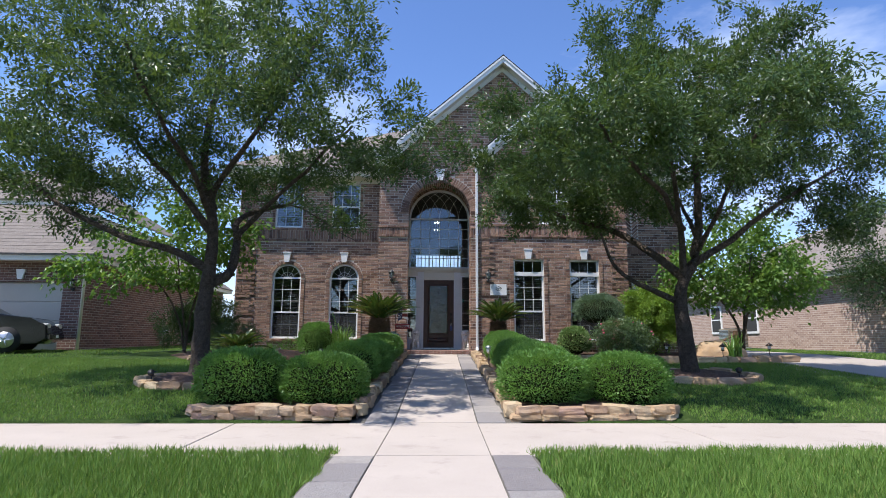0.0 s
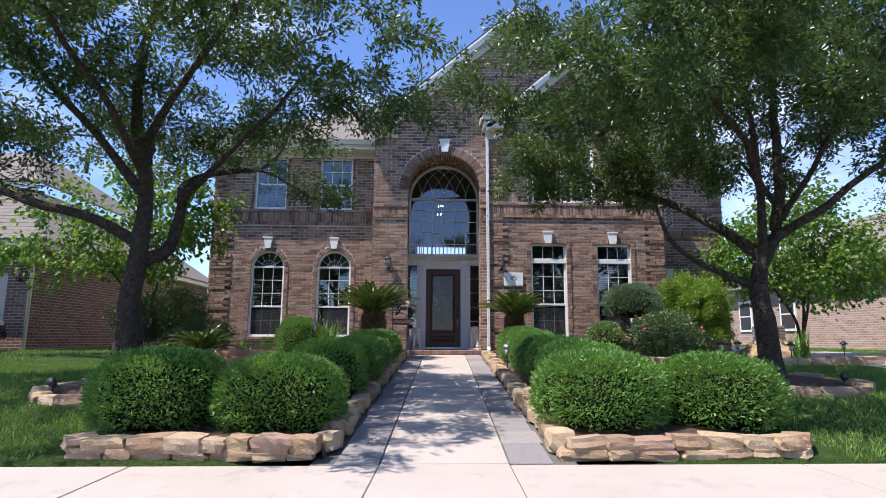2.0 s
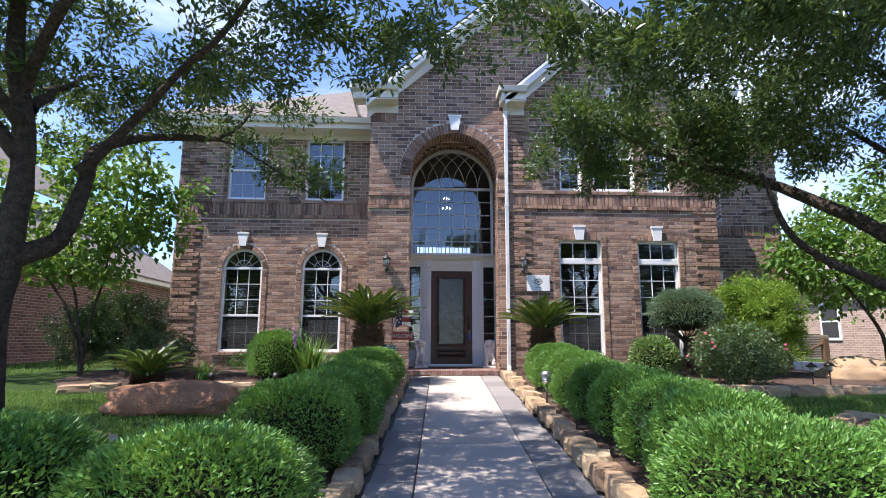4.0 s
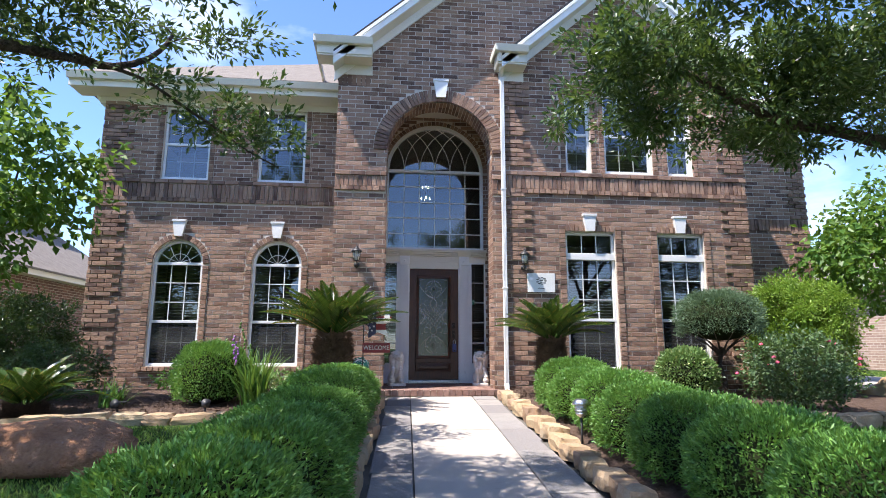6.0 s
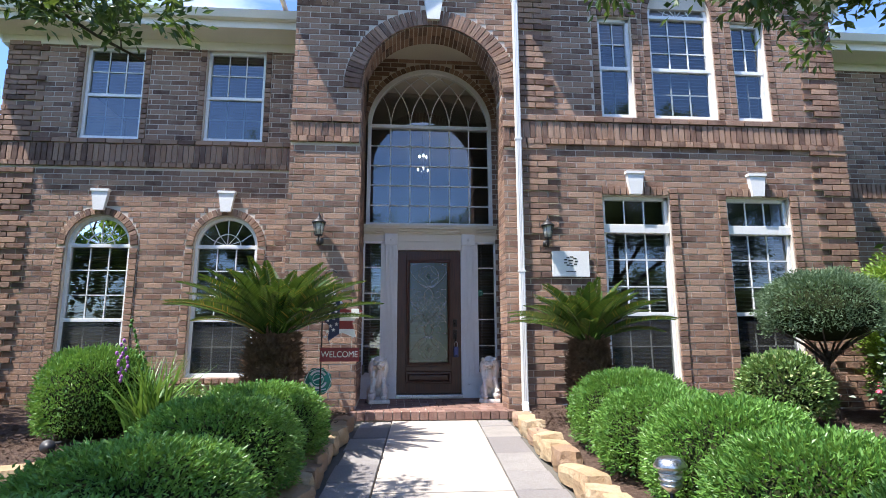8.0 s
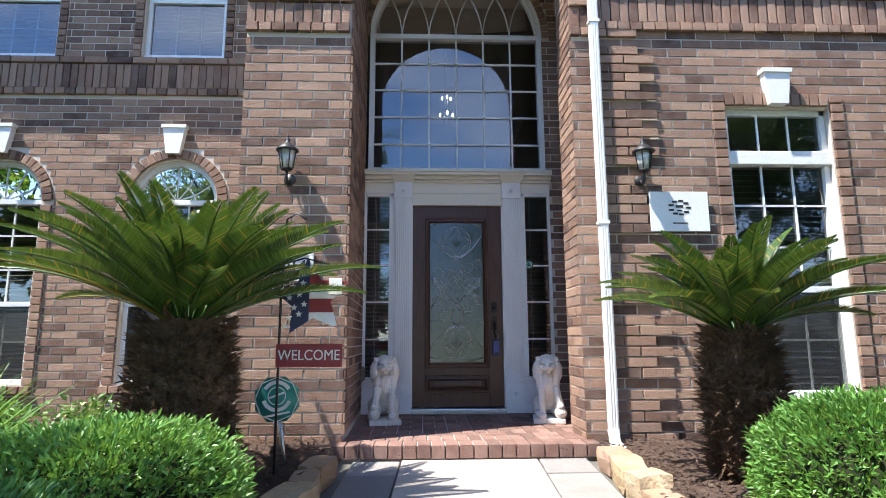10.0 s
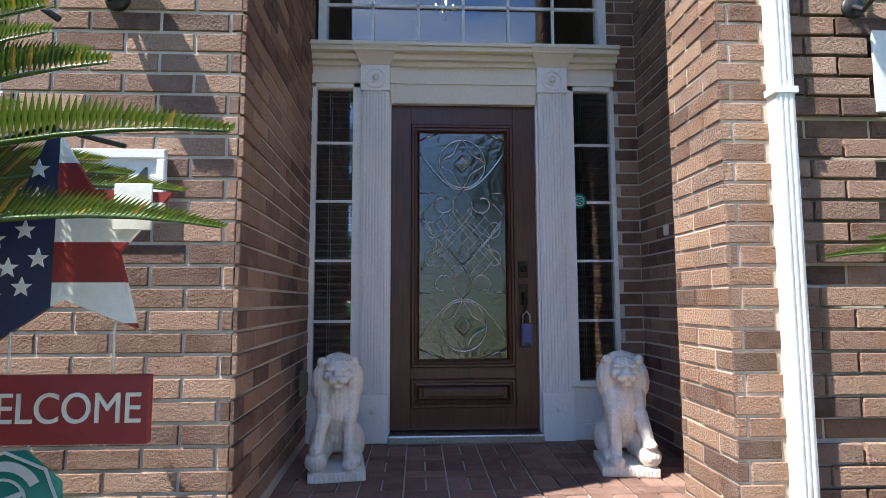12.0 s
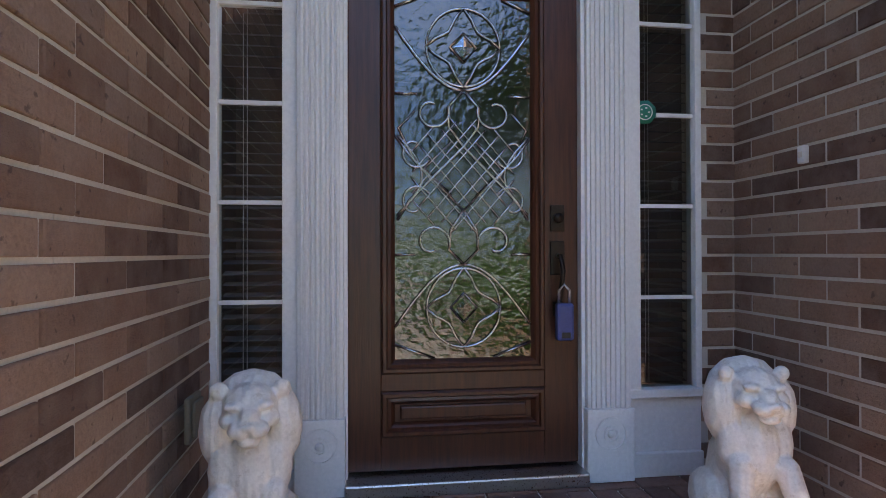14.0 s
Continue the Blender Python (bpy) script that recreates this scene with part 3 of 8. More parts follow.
    def voussoirs(self, cu, cz, r0, r1, a0, a1, n, proud=0.02):
        for i in range(n):
            t = radians(a0 + (a1 - a0) * (i + 0.5) / n)
            w = radians(abs(a1 - a0)) / n * (r0 + r1) / 2 - JOINT * 0.8
            k = len(self.v)
            self.brick(cu - w / 2, cu + w / 2, cz + r0, cz + r1, proud, skew=(cu, cz, t - math.pi / 2))

    def finish(self):
        if self.v:
            me = array_mesh("brickwork", self.v, self.f)
            tagged(link_mesh("brickwork", me, M_BRICK, self.ob), kind="stuff")


def solid_wall(bm, x0, x1, z0, top, openings, y0, y1):
    """Mortar backing between y0 and y1 with openings through it: (xa, xb, za, zb) or, with a spring line, (xa, xb, za, zspring, 'arch')."""
    cuts = {x0, x1}
    for o in openings:
        cuts |= {o[0], o[1]}
        if len(o) > 4:
            r, c = (o[1] - o[0]) / 2, (o[0] + o[1]) / 2
            cuts |= {c - r * math.cos(math.pi * k / 28) for k in range(29)}
    for k in range(1, 12):
        cuts.add(x0 + (x1 - x0) * k / 12)
    cuts = sorted(c for c in cuts if x0 - 1e-6 <= c <= x1 + 1e-6)
    cuts = [c for i, c in enumerate(cuts) if i == 0 or c - cuts[i - 1] > 1e-4]

    def head(o, x):
        if len(o) > 4:
            r, c = (o[1] - o[0]) / 2, (o[0] + o[1]) / 2
            return o[3] + math.sqrt(max(0.0, r * r - (x - c) ** 2))
        return o[3]
    for a, b in zip(cuts, cuts[1:]):
        m = (a + b) / 2
        ops = sorted((o for o in openings if o[0] < m < o[1]), key=lambda o: o[2])
        la, lb = z0, z0
        for o in ops:
            if o[2] > la + 1e-4:
                prism(bm, [(a, la), (b, lb), (b, o[2]), (a, o[2])], y0, y1)
            la, lb = head(o, a), head(o, b)
        prism(bm, [(a, la), (b, lb), (b, top(b)), (a, top(a))], y0, y1)
    return bm


def arch_block(o, grow, za, zb):
    """The run that an opening, widened by its surround, takes from the course between za and zb."""
    zm = (za + zb) / 2
    if len(o) > 4:
        r, c = (o[1] - o[0]) / 2 + grow, (o[0] + o[1]) / 2
        if zm < o[2]:
            return []
        if zm <= o[3]:
            return [(c - r, c + r)]
        h = za - o[3]
        return [(c - math.sqrt(r * r - h * h), c + math.sqrt(r * r - h * h))] if 0 <= h < r else ([(c - r, c + r)] if h < 0 else [])
    if o[2] - 0.03 < zm < o[3] + grow:
        return [(o[0] - grow, o[1] + grow)]
    return []


GAP = 0.012
BASE = 0.60
flat = lambda z: (lambda x: z)

# left wing
L_X0, L_X1, L_TOP = -5.66, -1.2, 6.04
L_OPEN = [(-4.55, -3.68, 1.02, 2.87, 'arch'), (-2.79, -1.9, 1.02, 2.87, 'arch'), (-4.56, -3.71, 4.47, 5.93), (-2.79, -1.92, 4.47, 5.93)]
BELT0, BELT1 = 4.03, 4.46
wall_l = Wall("wall_left_wing", "brown-red brick wall with a soldier belt and arched windows", (0, L_Y, 0), (1, 0, 0), (0, -1, 0))


def quoin(edges, width=0.46, proud=0.028):
    def f(u, z, r):
        return proud if r % 7 != 6 and any(abs(u - e) < width for e in edges) else 0.0
    return f


def belt(wall, x0, x1, z0, z1, gaps=()):
    wall.soldiers(x0, x1, z0, z0 + 0.07, 0.034, 0.105)
    wall.soldiers(x0, x1, z0 + 0.08, z1 - 0.085, 0.016, 0.079)
    u = x0
    while u < x1 - 0.02:
        wall.brick(u, min(u + PITCH - JOINT, x1), z1 - 0.073, z1 - 0.006, 0.034)
        u += PITCH


def wall_block(opens, grow, belt_span, x0, x1):
    def f(za, zb):
        out = []
        for o in opens:
            out += arch_block(o, grow if not (o[2] > 3) else 0.105, za, zb)
        if belt_span[0] - 0.015 < (za + zb) / 2 < belt_span[1] - 0.01:
            out.append((x0, x1))
        return out
    return f


wall_l.courses(BASE, L_TOP, lambda z: (L_X0, L_X1), wall_block(L_OPEN, 0.125, (BELT0, BELT1), L_X0, L_X1), quoin((L_X0,)), single=lambda u, z: u > -3.7 and z < 2.5, base=BASE)
belt(wall_l, L_X0, L_X1, BELT0, BELT1)
for o in L_OPEN[:2]:
    c = (o[0] + o[1]) / 2
    r = (o[1] - o[0]) / 2
    wall_l.voussoirs(c, o[3], r + 0.012, r + 0.113, 0, 180, 22)
    wall_l.jamb(o[0] - 0.115, o[0] - 0.012, o[2], o[3])
    wall_l.jamb(o[1] + 0.012, o[1] + 0.115, o[2], o[3])
    wall_l.soldiers(o[0] - 0.12, o[1] + 0.12, o[2] - 0.08, o[2] - 0.012, 0.05, 0.105)
for o in L_OPEN[2:]:
    wall_l.jamb(o[0] - 0.095, o[0] - 0.012, o[2], L_TOP)
    wall_l.jamb(o[1] + 0.012, o[1] + 0.095, o[2], L_TOP)
wall_l.finish()
part("mortar", solid_wall(bmesh.new(), L_X0, L_X1, 0.3, flat(L_TOP), L_OPEN, L_Y, L_Y + 0.14), M_MORTAR, wall_l.ob)
part("footing", new_box(L_X0, L_X1, L_Y - 0.012, L_Y + 0.0, 0.3, BASE - 0.01), M_SLAB, wall_l.ob)
# its side, facing the neighbour
wall_ls = Wall("wall_left_side", "brown-red brick side wall", (L_X0, L_Y, 0), (0, 1, 0), (-1, 0, 0))
wall_ls.courses(BASE, L_TOP, lambda z: (0, 2.6), lambda a, b: [], None)
wall_ls.finish()
part("mortar", new_box(L_X0, L_X0 + 0.14, L_Y + 0.14, 30, 0.3, L_TOP), M_MORTAR, wall_ls.ob)

# entry wall under the large gable
C_X0, C_X1 = -1.2, 1.66
ARCH = (-0.345, 1.475, 0.5, 4.68, 'arch')
GX, GZ, GS = 2.45, 9.42, 0.876
gable_top = lambda x: max(6.1, GZ - GS * abs(x - GX))
wall_c = Wall("wall_entry", "brown-red brick entry wall with a tall round arch", (0, C_Y, 0), (1, 0, 0), (0, -1, 0))


def c_span(z):
    half = (GZ - z) / GS
    return (max(C_X0, GX - half), min(C_X1 if z < 6.4 else 6.05, GX + half))


CB0, CB1 = 3.95, 4.29


def c_block(za, zb):
    out = arch_block(ARCH, 0.235 if (za + zb) / 2 > ARCH[3] else 0.0, za, zb)
    if CB0 - 0.015 < (za + zb) / 2 < CB1 - 0.01:
        out.append((C_X0, C_X1))
    return out


wall_c.courses(BASE, 9.3, c_span, c_block, None, single=lambda u, z: z < 3.6 and (u < -0.3 or u > 1.4))
for a, b in ((C_X0, ARCH[0]), (ARCH[1], C_X1)):
    belt(wall_c, a, b, CB0, CB1)
ac, ar = (ARCH[0] + ARCH[1]) / 2, (ARCH[1] - ARCH[0]) / 2
wall_c.voussoirs(ac, ARCH[3], ar + 0.01, ar + 0.225, 0, 180, 46, 0.022)
wall_c.soldiers(C_X0, C_X0 + 0.55, 5.83, 6.04, 0.008)
part("mortar", solid_wall(bmesh.new(), C_X0, C_X1, 0.3, gable_top, [ARCH], C_Y, C_Y + 0.42), M_MORTAR, wall_c.ob)
bm = bmesh.new()
solid_wall(bm, C_X1, 6.05, 6.0, gable_top, [], C_Y, C_Y + 0.3)
part("gable_mortar", bm, M_MORTAR, wall_c.ob)
part("footing", new_box(C_X0, ARCH[0] - 0.01, C_Y - 0.012, C_Y, 0.3, BASE - 0.01), M_SLAB, wall_c.ob)

# inner faces of the recess
IN_L, IN_R, BACK = -0.345, 1.475, C_Y + 0.42
rec_l = Wall("wall_recess_left", "brown brick inner wall of the entry recess in shade", (IN_L + 0.0126, C_Y - 0.006, 0), (-0.03, 1, 0), (1, 0.03, 0))
rec_l.courses(BASE + COURSE * 2, 5.5, lambda z: (0.0, D_Y - C_Y), lambda a, b: [], None, single=lambda u, z: z < 2.9 and u > 0.12)
rec_l.finish()
part("mortar", slab(bmesh.new(), [(IN_L - 0.2, BACK + 0.002), (IN_L, BACK + 0.002), (IN_L - 0.036, D_Y + 0.1), (IN_L - 0.2, D_Y + 0.1)], lambda y: 5.9, 5.5, 0.0), M_MORTAR, rec_l.ob)
rec_r = Wall("wall_recess_pier", "brown brick return of the entry pier, lit by the sun", (IN_R, C_Y - 0.006, 0), (0, 1, 0), (-1, 0, 0))
rec_r.courses(BASE + COURSE, ARCH[3], lambda z: (0.0, 0.42), lambda a, b: [], None, single=lambda u, z: z < 2.9)
rec_r.finish()
IN_R2 = 1.78
rec_r2 = Wall("wall_recess_right", "brown brick inner wall of the entry recess", (IN_R2, BACK, 0), (0, 1, 0), (-1, 0, 0))
rec_r2.courses(BASE + COURSE, 5.6, lambda z: (0.0, D_Y - BACK), lambda a, b: [], None, single=lambda u, z: z < 2.9)
rec_r2.finish()
part("mortar", new_box(IN_R2, IN_R2 + 0.16, BACK + 0.002, D_Y + 0.1, 0.4, 5.9), M_MORTAR, rec_r2.ob)
# brick soffit of the arch
for k in range(46):
    t = math.pi * (k + 0.5) / 46
    w = math.pi * ar / 46 - JOINT
    kk = len(wall_c.v)
    for dy0, dy1 in ((0.0, 0.2), (0.21, 0.41)):
        kk = len(wall_c.v)
        cs, sn = math.cos(t), math.sin(t)
        for rr in (ar + 0.01, ar - 0.008):
            for uu, yy in ((-w / 2, dy0), (w / 2, dy0), (w / 2, dy1), (-w / 2, dy1)):
                wall_c.v.append((ac + rr * cs - uu * sn, C_Y + yy, ARCH[3] + rr * sn + uu * cs))
        wall_c.f += [(kk + 4, kk + 5, kk + 6, kk + 7)] + [(kk + i, kk + (i + 1) % 4, kk + 4 + (i + 1) % 4, kk + 4 + i) for i in range(4)]
wall_c.finish()
# wall behind the recess, round door and tall window
D_OPEN = [(-0.345, 1.585, 0.5, 3.2), (-0.345, 1.585, 3.201, 4.82, 'arch')]
wall_d = Wall("wall_door", "brown brick wall round the front door and the tall window", (0, D_Y, 0), (1, 0, 0), (0, -1, 0))


def d_block(za, zb):
    zm = (za + zb) / 2
    if zm < 4.82:
        return [(-0.38, 1.62)] if zm < 3.24 else [(-0.345, 1.585)]
    h = za - 4.82
    r = 0.965 + 0.09
    return [(0.62 - math.sqrt(max(0, r * r - h * h)), 0.62 + math.sqrt(max(0, r * r - h * h)))] if h < r else []


wall_d.courses(BASE + COURSE, 6.0, lambda z: (IN_L, IN_R2), d_block)
wall_d.voussoirs(0.62, 4.82, 0.975, 1.055, 0, 180, 40, 0.004)
wall_d.finish()
bm = bmesh.new()
solid_wall(bm, IN_L, IN_R2, 0.4, flat(6.0), [(-0.38, 1.62, 0.4, 3.24), (-0.345, 1.585, 3.2401, 4.82, 'arch')], D_Y, D_Y + 0.14)
part("mortar", bm, M_MORTAR, wall_d.ob)
tagged(part("ceiling_recess", new_box(IN_L - 0.1, IN_R2 + 0.1, BACK - 0.02, D_Y + 0.14, 5.95, 6.05), M_TRIM), "cream ceiling of the entry recess", "ceiling", kind="structure")

# right bay
R_X0, R_X1 = 1.66, 6.08
R_OPEN = [(2.73, 3.6, 0.99, 3.32), (4.37, 5.22, 0.99, 3.32), (2.79, 3.24, 4.39, 5.82), (3.5, 4.37, 4.39, 5.88, 'arch'), (4.66, 5.12, 4.39, 5.82)]
RGX = 3.92
RGZ = 6.35 + GS * 2.2
RB0, RB1 = 3.98, 4.37
r_top = lambda x: max(6.1, RGZ - GS * abs(x - RGX))
wall_r = Wall("wall_right_bay", "brown-red brick bay wall with quoins and a soldier belt", (0, R_Y, 0), (1, 0, 0), (0, -1, 0))


def r_span(z):
    half = (RGZ - z) / GS
    return (max(R_X0, RGX - half), min(R_X1, RGX + half))


wall_r.courses(BASE, 8.2, r_span, wall_block(R_OPEN, 0.125, (RB0, RB1), R_X0, R_X1), quoin((R_X0, R_X1), 0.44), single=lambda u, z: u < 2.8 and z < 3.7)
belt(wall_r, R_X0 + 0.0, R_X1 + 0.02, RB0, RB1)
for o in R_OPEN[:2]:
    wall_r.jamb(o[0] - 0.115, o[0] - 0.012, o[2], o[3] + 0.1)
    wall_r.jamb(o[1] + 0.012, o[1] + 0.115, o[2], o[3] + 0.1)
    wall_r.soldiers(o[0], o[1], o[3] + 0.012, o[3] + 0.115, 0.02, 0.079)
    wall_r.soldiers(o[0] - 0.12, o[1] + 0.12, o[2] - 0.08, o[2] - 0.012, 0.05, 0.105)
for o in (R_OPEN[2], R_OPEN[4]):
    wall_r.soldiers(o[0] - 0.09, o[1] + 0.09, o[3] + 0.01, o[3] + 0.095, 0.02, 0.079)
    for e in (o[0] - 0.095, o[1] + 0.012):
        wall_r.jamb(e, e + 0.083, o[2], o[3], 0.01)
o = R_OPEN[3]
wall_r.voussoirs((o[0] + o[1]) / 2, o[3], 0.45, 0.535, 0, 180, 20)
for e in (o[0] - 0.095, o[1] + 0.012):
    wall_r.jamb(e, e + 0.083, o[2], o[3], 0.01)
wall_r.finish()
part("mortar", solid_wall(bmesh.new(), R_X0, R_X1, 0.3, r_top, R_OPEN, R_Y, R_Y + 0.14), M_MORTAR, wall_r.ob)
part("footing", new_box(R_X0, R_X1, R_Y - 0.03, R_Y, 0.3, BASE - 0.006), M_SLAB, wall_r.ob)
wall_rs = Wall("wall_right_side", "brown-red brick return of the right bay", (R_X1, R_Y, 0), (0, 1, 0), (1, 0, 0))
wall_rs.courses(BASE, 6.04, lambda z: (0, W_Y - R_Y), lambda a, b: [])
wall_rs.finish()
part("mortar", new_box(R_X1 - 0.14, R_X1, R_Y + 0.14, W_Y, 0.3, 6.04), M_MORTAR, wall_rs.ob)

# far right wing, set back
W_X0, W_X1 = 6.08, 8.4
W_OPEN = [(6.5, 7.05, 1.6, 2.55)]
wall_w = Wall("wall_far_wing", "brown brick wing wall with a herringbone panel", (0, W_Y, 0), (1, 0, 0), (0, -1, 0))
HB = (6.36, 7.0, 4.05, 5.65)


def w_block(za, zb):
    out = arch_block(W_OPEN[0], 0.1, za, zb)
    zm = (za + zb) / 2
    if HB[2] < zm < HB[3]:
        out.append((HB[0], HB[1]))
    if 3.72 < zm < 4.0:
        out.append((W_X0, W_X1))
    return out


wall_w.courses(BASE, 6.04, lambda z: (W_X0, W_X1), w_block, quoin((W_X1,), 0.4, 0.02))
wall_w.soldiers(W_X0, W_X1, 3.74, 3.98, 0.015)
k = 0
z = HB[2] + 0.08
while z < HB[3] - 0.08:
    for col in range(3):
        cx = HB[0] + 0.11 + col * 0.21
        an = radians(45 if col % 2 == 0 else -45)
        wall_w.brick(cx - 0.125, cx + 0.125, z - 0.032, z + 0.032, 0.0, skew=(cx, z, an))
    z += 0.112
wall_w.finish()
part("mortar", solid_wall(bmesh.new(), W_X0, W_X1, 0.3, flat(6.04), W_OPEN, W_Y, W_Y + 0.14), M_MORTAR, wall_w.ob)
tagged(part("wall_far_side", new_box(W_X1 - 0.14, W_X1, W_Y + 0.14, 30, 0.3, 6.04), M_MORTAR), "plain side wall of the house", "wall", kind="structure")
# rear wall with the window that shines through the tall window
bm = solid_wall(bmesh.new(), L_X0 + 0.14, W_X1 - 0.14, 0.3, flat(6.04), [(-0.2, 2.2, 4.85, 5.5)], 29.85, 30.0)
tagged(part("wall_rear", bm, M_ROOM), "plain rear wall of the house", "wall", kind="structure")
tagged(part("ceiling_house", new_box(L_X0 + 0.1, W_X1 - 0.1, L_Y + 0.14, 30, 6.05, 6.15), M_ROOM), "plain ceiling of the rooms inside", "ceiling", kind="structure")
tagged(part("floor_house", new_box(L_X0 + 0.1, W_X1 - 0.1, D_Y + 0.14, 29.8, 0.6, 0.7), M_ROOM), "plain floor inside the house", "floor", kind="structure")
# partitions added to keep the rooms dark; wall_foyer_back blocks the rear opening
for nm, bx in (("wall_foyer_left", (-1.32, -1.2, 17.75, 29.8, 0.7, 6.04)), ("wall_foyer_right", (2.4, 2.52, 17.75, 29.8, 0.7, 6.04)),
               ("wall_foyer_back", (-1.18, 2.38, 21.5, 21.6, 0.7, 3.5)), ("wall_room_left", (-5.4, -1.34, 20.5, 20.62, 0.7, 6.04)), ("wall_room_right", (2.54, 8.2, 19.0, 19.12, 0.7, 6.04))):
    tagged(part(nm, new_box(*bx), M_ROOM), "plain inner wall, added and coloured dark for a dim room", "wall", kind="structure")
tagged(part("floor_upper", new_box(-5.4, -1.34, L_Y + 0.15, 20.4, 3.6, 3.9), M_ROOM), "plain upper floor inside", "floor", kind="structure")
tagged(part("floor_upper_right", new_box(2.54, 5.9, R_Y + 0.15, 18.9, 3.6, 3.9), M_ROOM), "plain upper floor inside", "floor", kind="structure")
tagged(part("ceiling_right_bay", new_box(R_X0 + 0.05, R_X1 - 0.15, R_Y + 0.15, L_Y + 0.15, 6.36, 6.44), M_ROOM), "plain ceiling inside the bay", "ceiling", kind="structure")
tagged(part("wall_bay_left", new_box(R_X0 + 0.34, R_X0 + 0.46, R_Y + 0.15, 17.7, 0.6, 6.3), M_ROOM), "plain inner wall, added and coloured dark for a dim room", "wall", kind="structure")

# ---- porch ----
PORCH = 0.70
porch = tagged(new("floor_porch"), "red brick paver porch with one step", "porch", kind="structure")
part("mortar", new_box(IN_L + 0.004, IN_R - 0.004, 15.95, BACK, 0.4, PORCH - 0.012), M_MORTAR, porch)
part("mortar", new_box(IN_L - 0.05, IN_R2 - 0.004, BACK, D_Y + 0.0, 0.4, PORCH - 0.012), M_MORTAR, porch)
prng = random.Random(9)
pcache = {}


def paver(x0, x1, y0, y1, z0, z1, name="brick"):
    key = (round(x1 - x0, 3), round(y1 - y0, 3), round(z1 - z0, 3))
    if key not in pcache:
        bm = new_box(-key[0] / 2, key[0] / 2, -key[1] / 2, key[1] / 2, -key[2], 0.0)
        bmesh.ops.bevel(bm, geom=[e for e in bm.edges], offset=0.004, segments=1, affect='EDGES')
        me = bpy.data.meshes.new(name)
        bm.to_mesh(me)
        bm.free()
        me.materials.append(M_PAVER)
        pcache[key] = me
    ob = link_mesh(name, pcache[key], None, porch)
    ob.location = ((x0 + x1) / 2, (y0 + y1) / 2, z1 + prng.uniform(-0.002, 0.002))


n = 19
for i in range(n):      # rowlock nosing and its front
    w = (IN_R + 0.06 - (IN_L - 0.06)) / n
    x = IN_L - 0.06 + i * w
    paver(x + 0.004, x + w - 0.004, 15.9, 15.9 + 0.2, PORCH - 0.095, PORCH)
rows = 0
y = 16.108
while y < D_Y - 0.05:
    x1m = IN_R if y < BACK - 0.1 else IN_R2
    hgt = 0.2 if rows % 2 == 0 else 0.097
    y1 = min(y + hgt, D_Y - 0.004)
    step = 0.105 if rows % 2 == 0 else 0.21
    x = IN_L + (0.004 if y < BACK - 0.1 else -0.032)
    while x < x1m - 0.03:
        paver(x, min(x + step - 0.009, x1m - 0.004), y, y1 - 0.009, PORCH - 0.05, PORCH)
        x += step
    y += hgt
    rows += 1

# ---- roofs, eaves, gutters ----


def roof_mesh(bm, faces, thick=0.08):
    for f in faces:
        top = [bm.verts.new(p) for p in f]
        bot = [bm.verts.new((p[0], p[1], p[2] - thick)) for p in f]
        bm.faces.new(top)
        bm.faces.new(bot[::-1])
        for i in range(len(f)):
            bm.faces.new((top[i], bot[i], bot[(i + 1) % len(f)], top[(i + 1) % len(f)]))
    return bm


EAVE = 6.3
x0, x1, y0, y1 = -6.1, 8.85, 16.95, 30.5
rz = EAVE + 0.62 * (y1 - y0) / 2
ry = (y0 + y1) / 2
in_ = (y1 - y0) / 2
bm = roof_mesh(bmesh.new(), [((x0, y0, EAVE), (x1, y0, EAVE), (x1 - in_, ry, rz), (x0 + in_, ry, rz)),
                             ((x1, y1, EAVE), (x0, y1, EAVE), (x0 + in_, ry, rz), (x1 - in_, ry, rz)),
                             ((x0, y1, EAVE), (x0, y0, EAVE), (x0 + in_, ry, rz)),
                             ((x1, y0, EAVE), (x1, y1, EAVE), (x1 - in_, ry, rz))])
tagged(part("roof_main", bm, M_SHINGLE), "grey-brown shingled hip roof", "roof", kind="structure")


def gable_roof(name, gx, gz, half, yf, yb, label):
    ob = tagged(new(name), label, "roof", kind="structure")
    over = 0.34
    ys = yf - over
    zl = gz + 0.12
    ends = [(gx - half, zl - GS * half), (gx, zl), (gx + half, zl - GS * half)]
    bm = roof_mesh(bmesh.new(), [((ends[0][0], ys - 0.03, ends[0][1]), (gx, ys - 0.03, zl), (gx, yb, zl), (ends[0][0], yb, ends[0][1])),
                                 ((gx, ys - 0.03, zl), (ends[2][0], ys - 0.03, ends[2][1]), (ends[2][0], yb, ends[2][1]), (gx, yb, zl))], 0.05)
    part("shingles", bm, M_RIDGE, ob, "dark shingle edge")
    for s in (-1, 1):       # rake board, its lower moulding and the soffit
        ex, ez = gx + s * half, zl - GS * half
        for d0, d1, ya, yb2, mt in ((0.052, 0.25, ys - 0.02, ys + 0.02, M_WHITE), (0.052, 0.12, ys - 0.045, ys - 0.02, M_WHITE), (0.2, 0.235, ys + 0.02, yf + 0.0, M_TRIM), (0.235, 0.40, yf - 0.05, yf - 0.012, M_WHITE)):
            part("rake_board", prism(bmesh.new(), [(gx, zl - d0), (gx, zl - d1), (ex, ez - d1), (ex, ez - d0)], ya, yb2), mt, ob)
    return ob


gable_roof("roof_entry_gable", GX, GZ, 3.72, C_Y, 24.0, "steep shingled gable roof with white rake boards")
gable_roof("roof_bay_gable", RGX, RGZ, 2.32, R_Y, 21.0, "smaller steep gable roof with white rake boards over the bay")


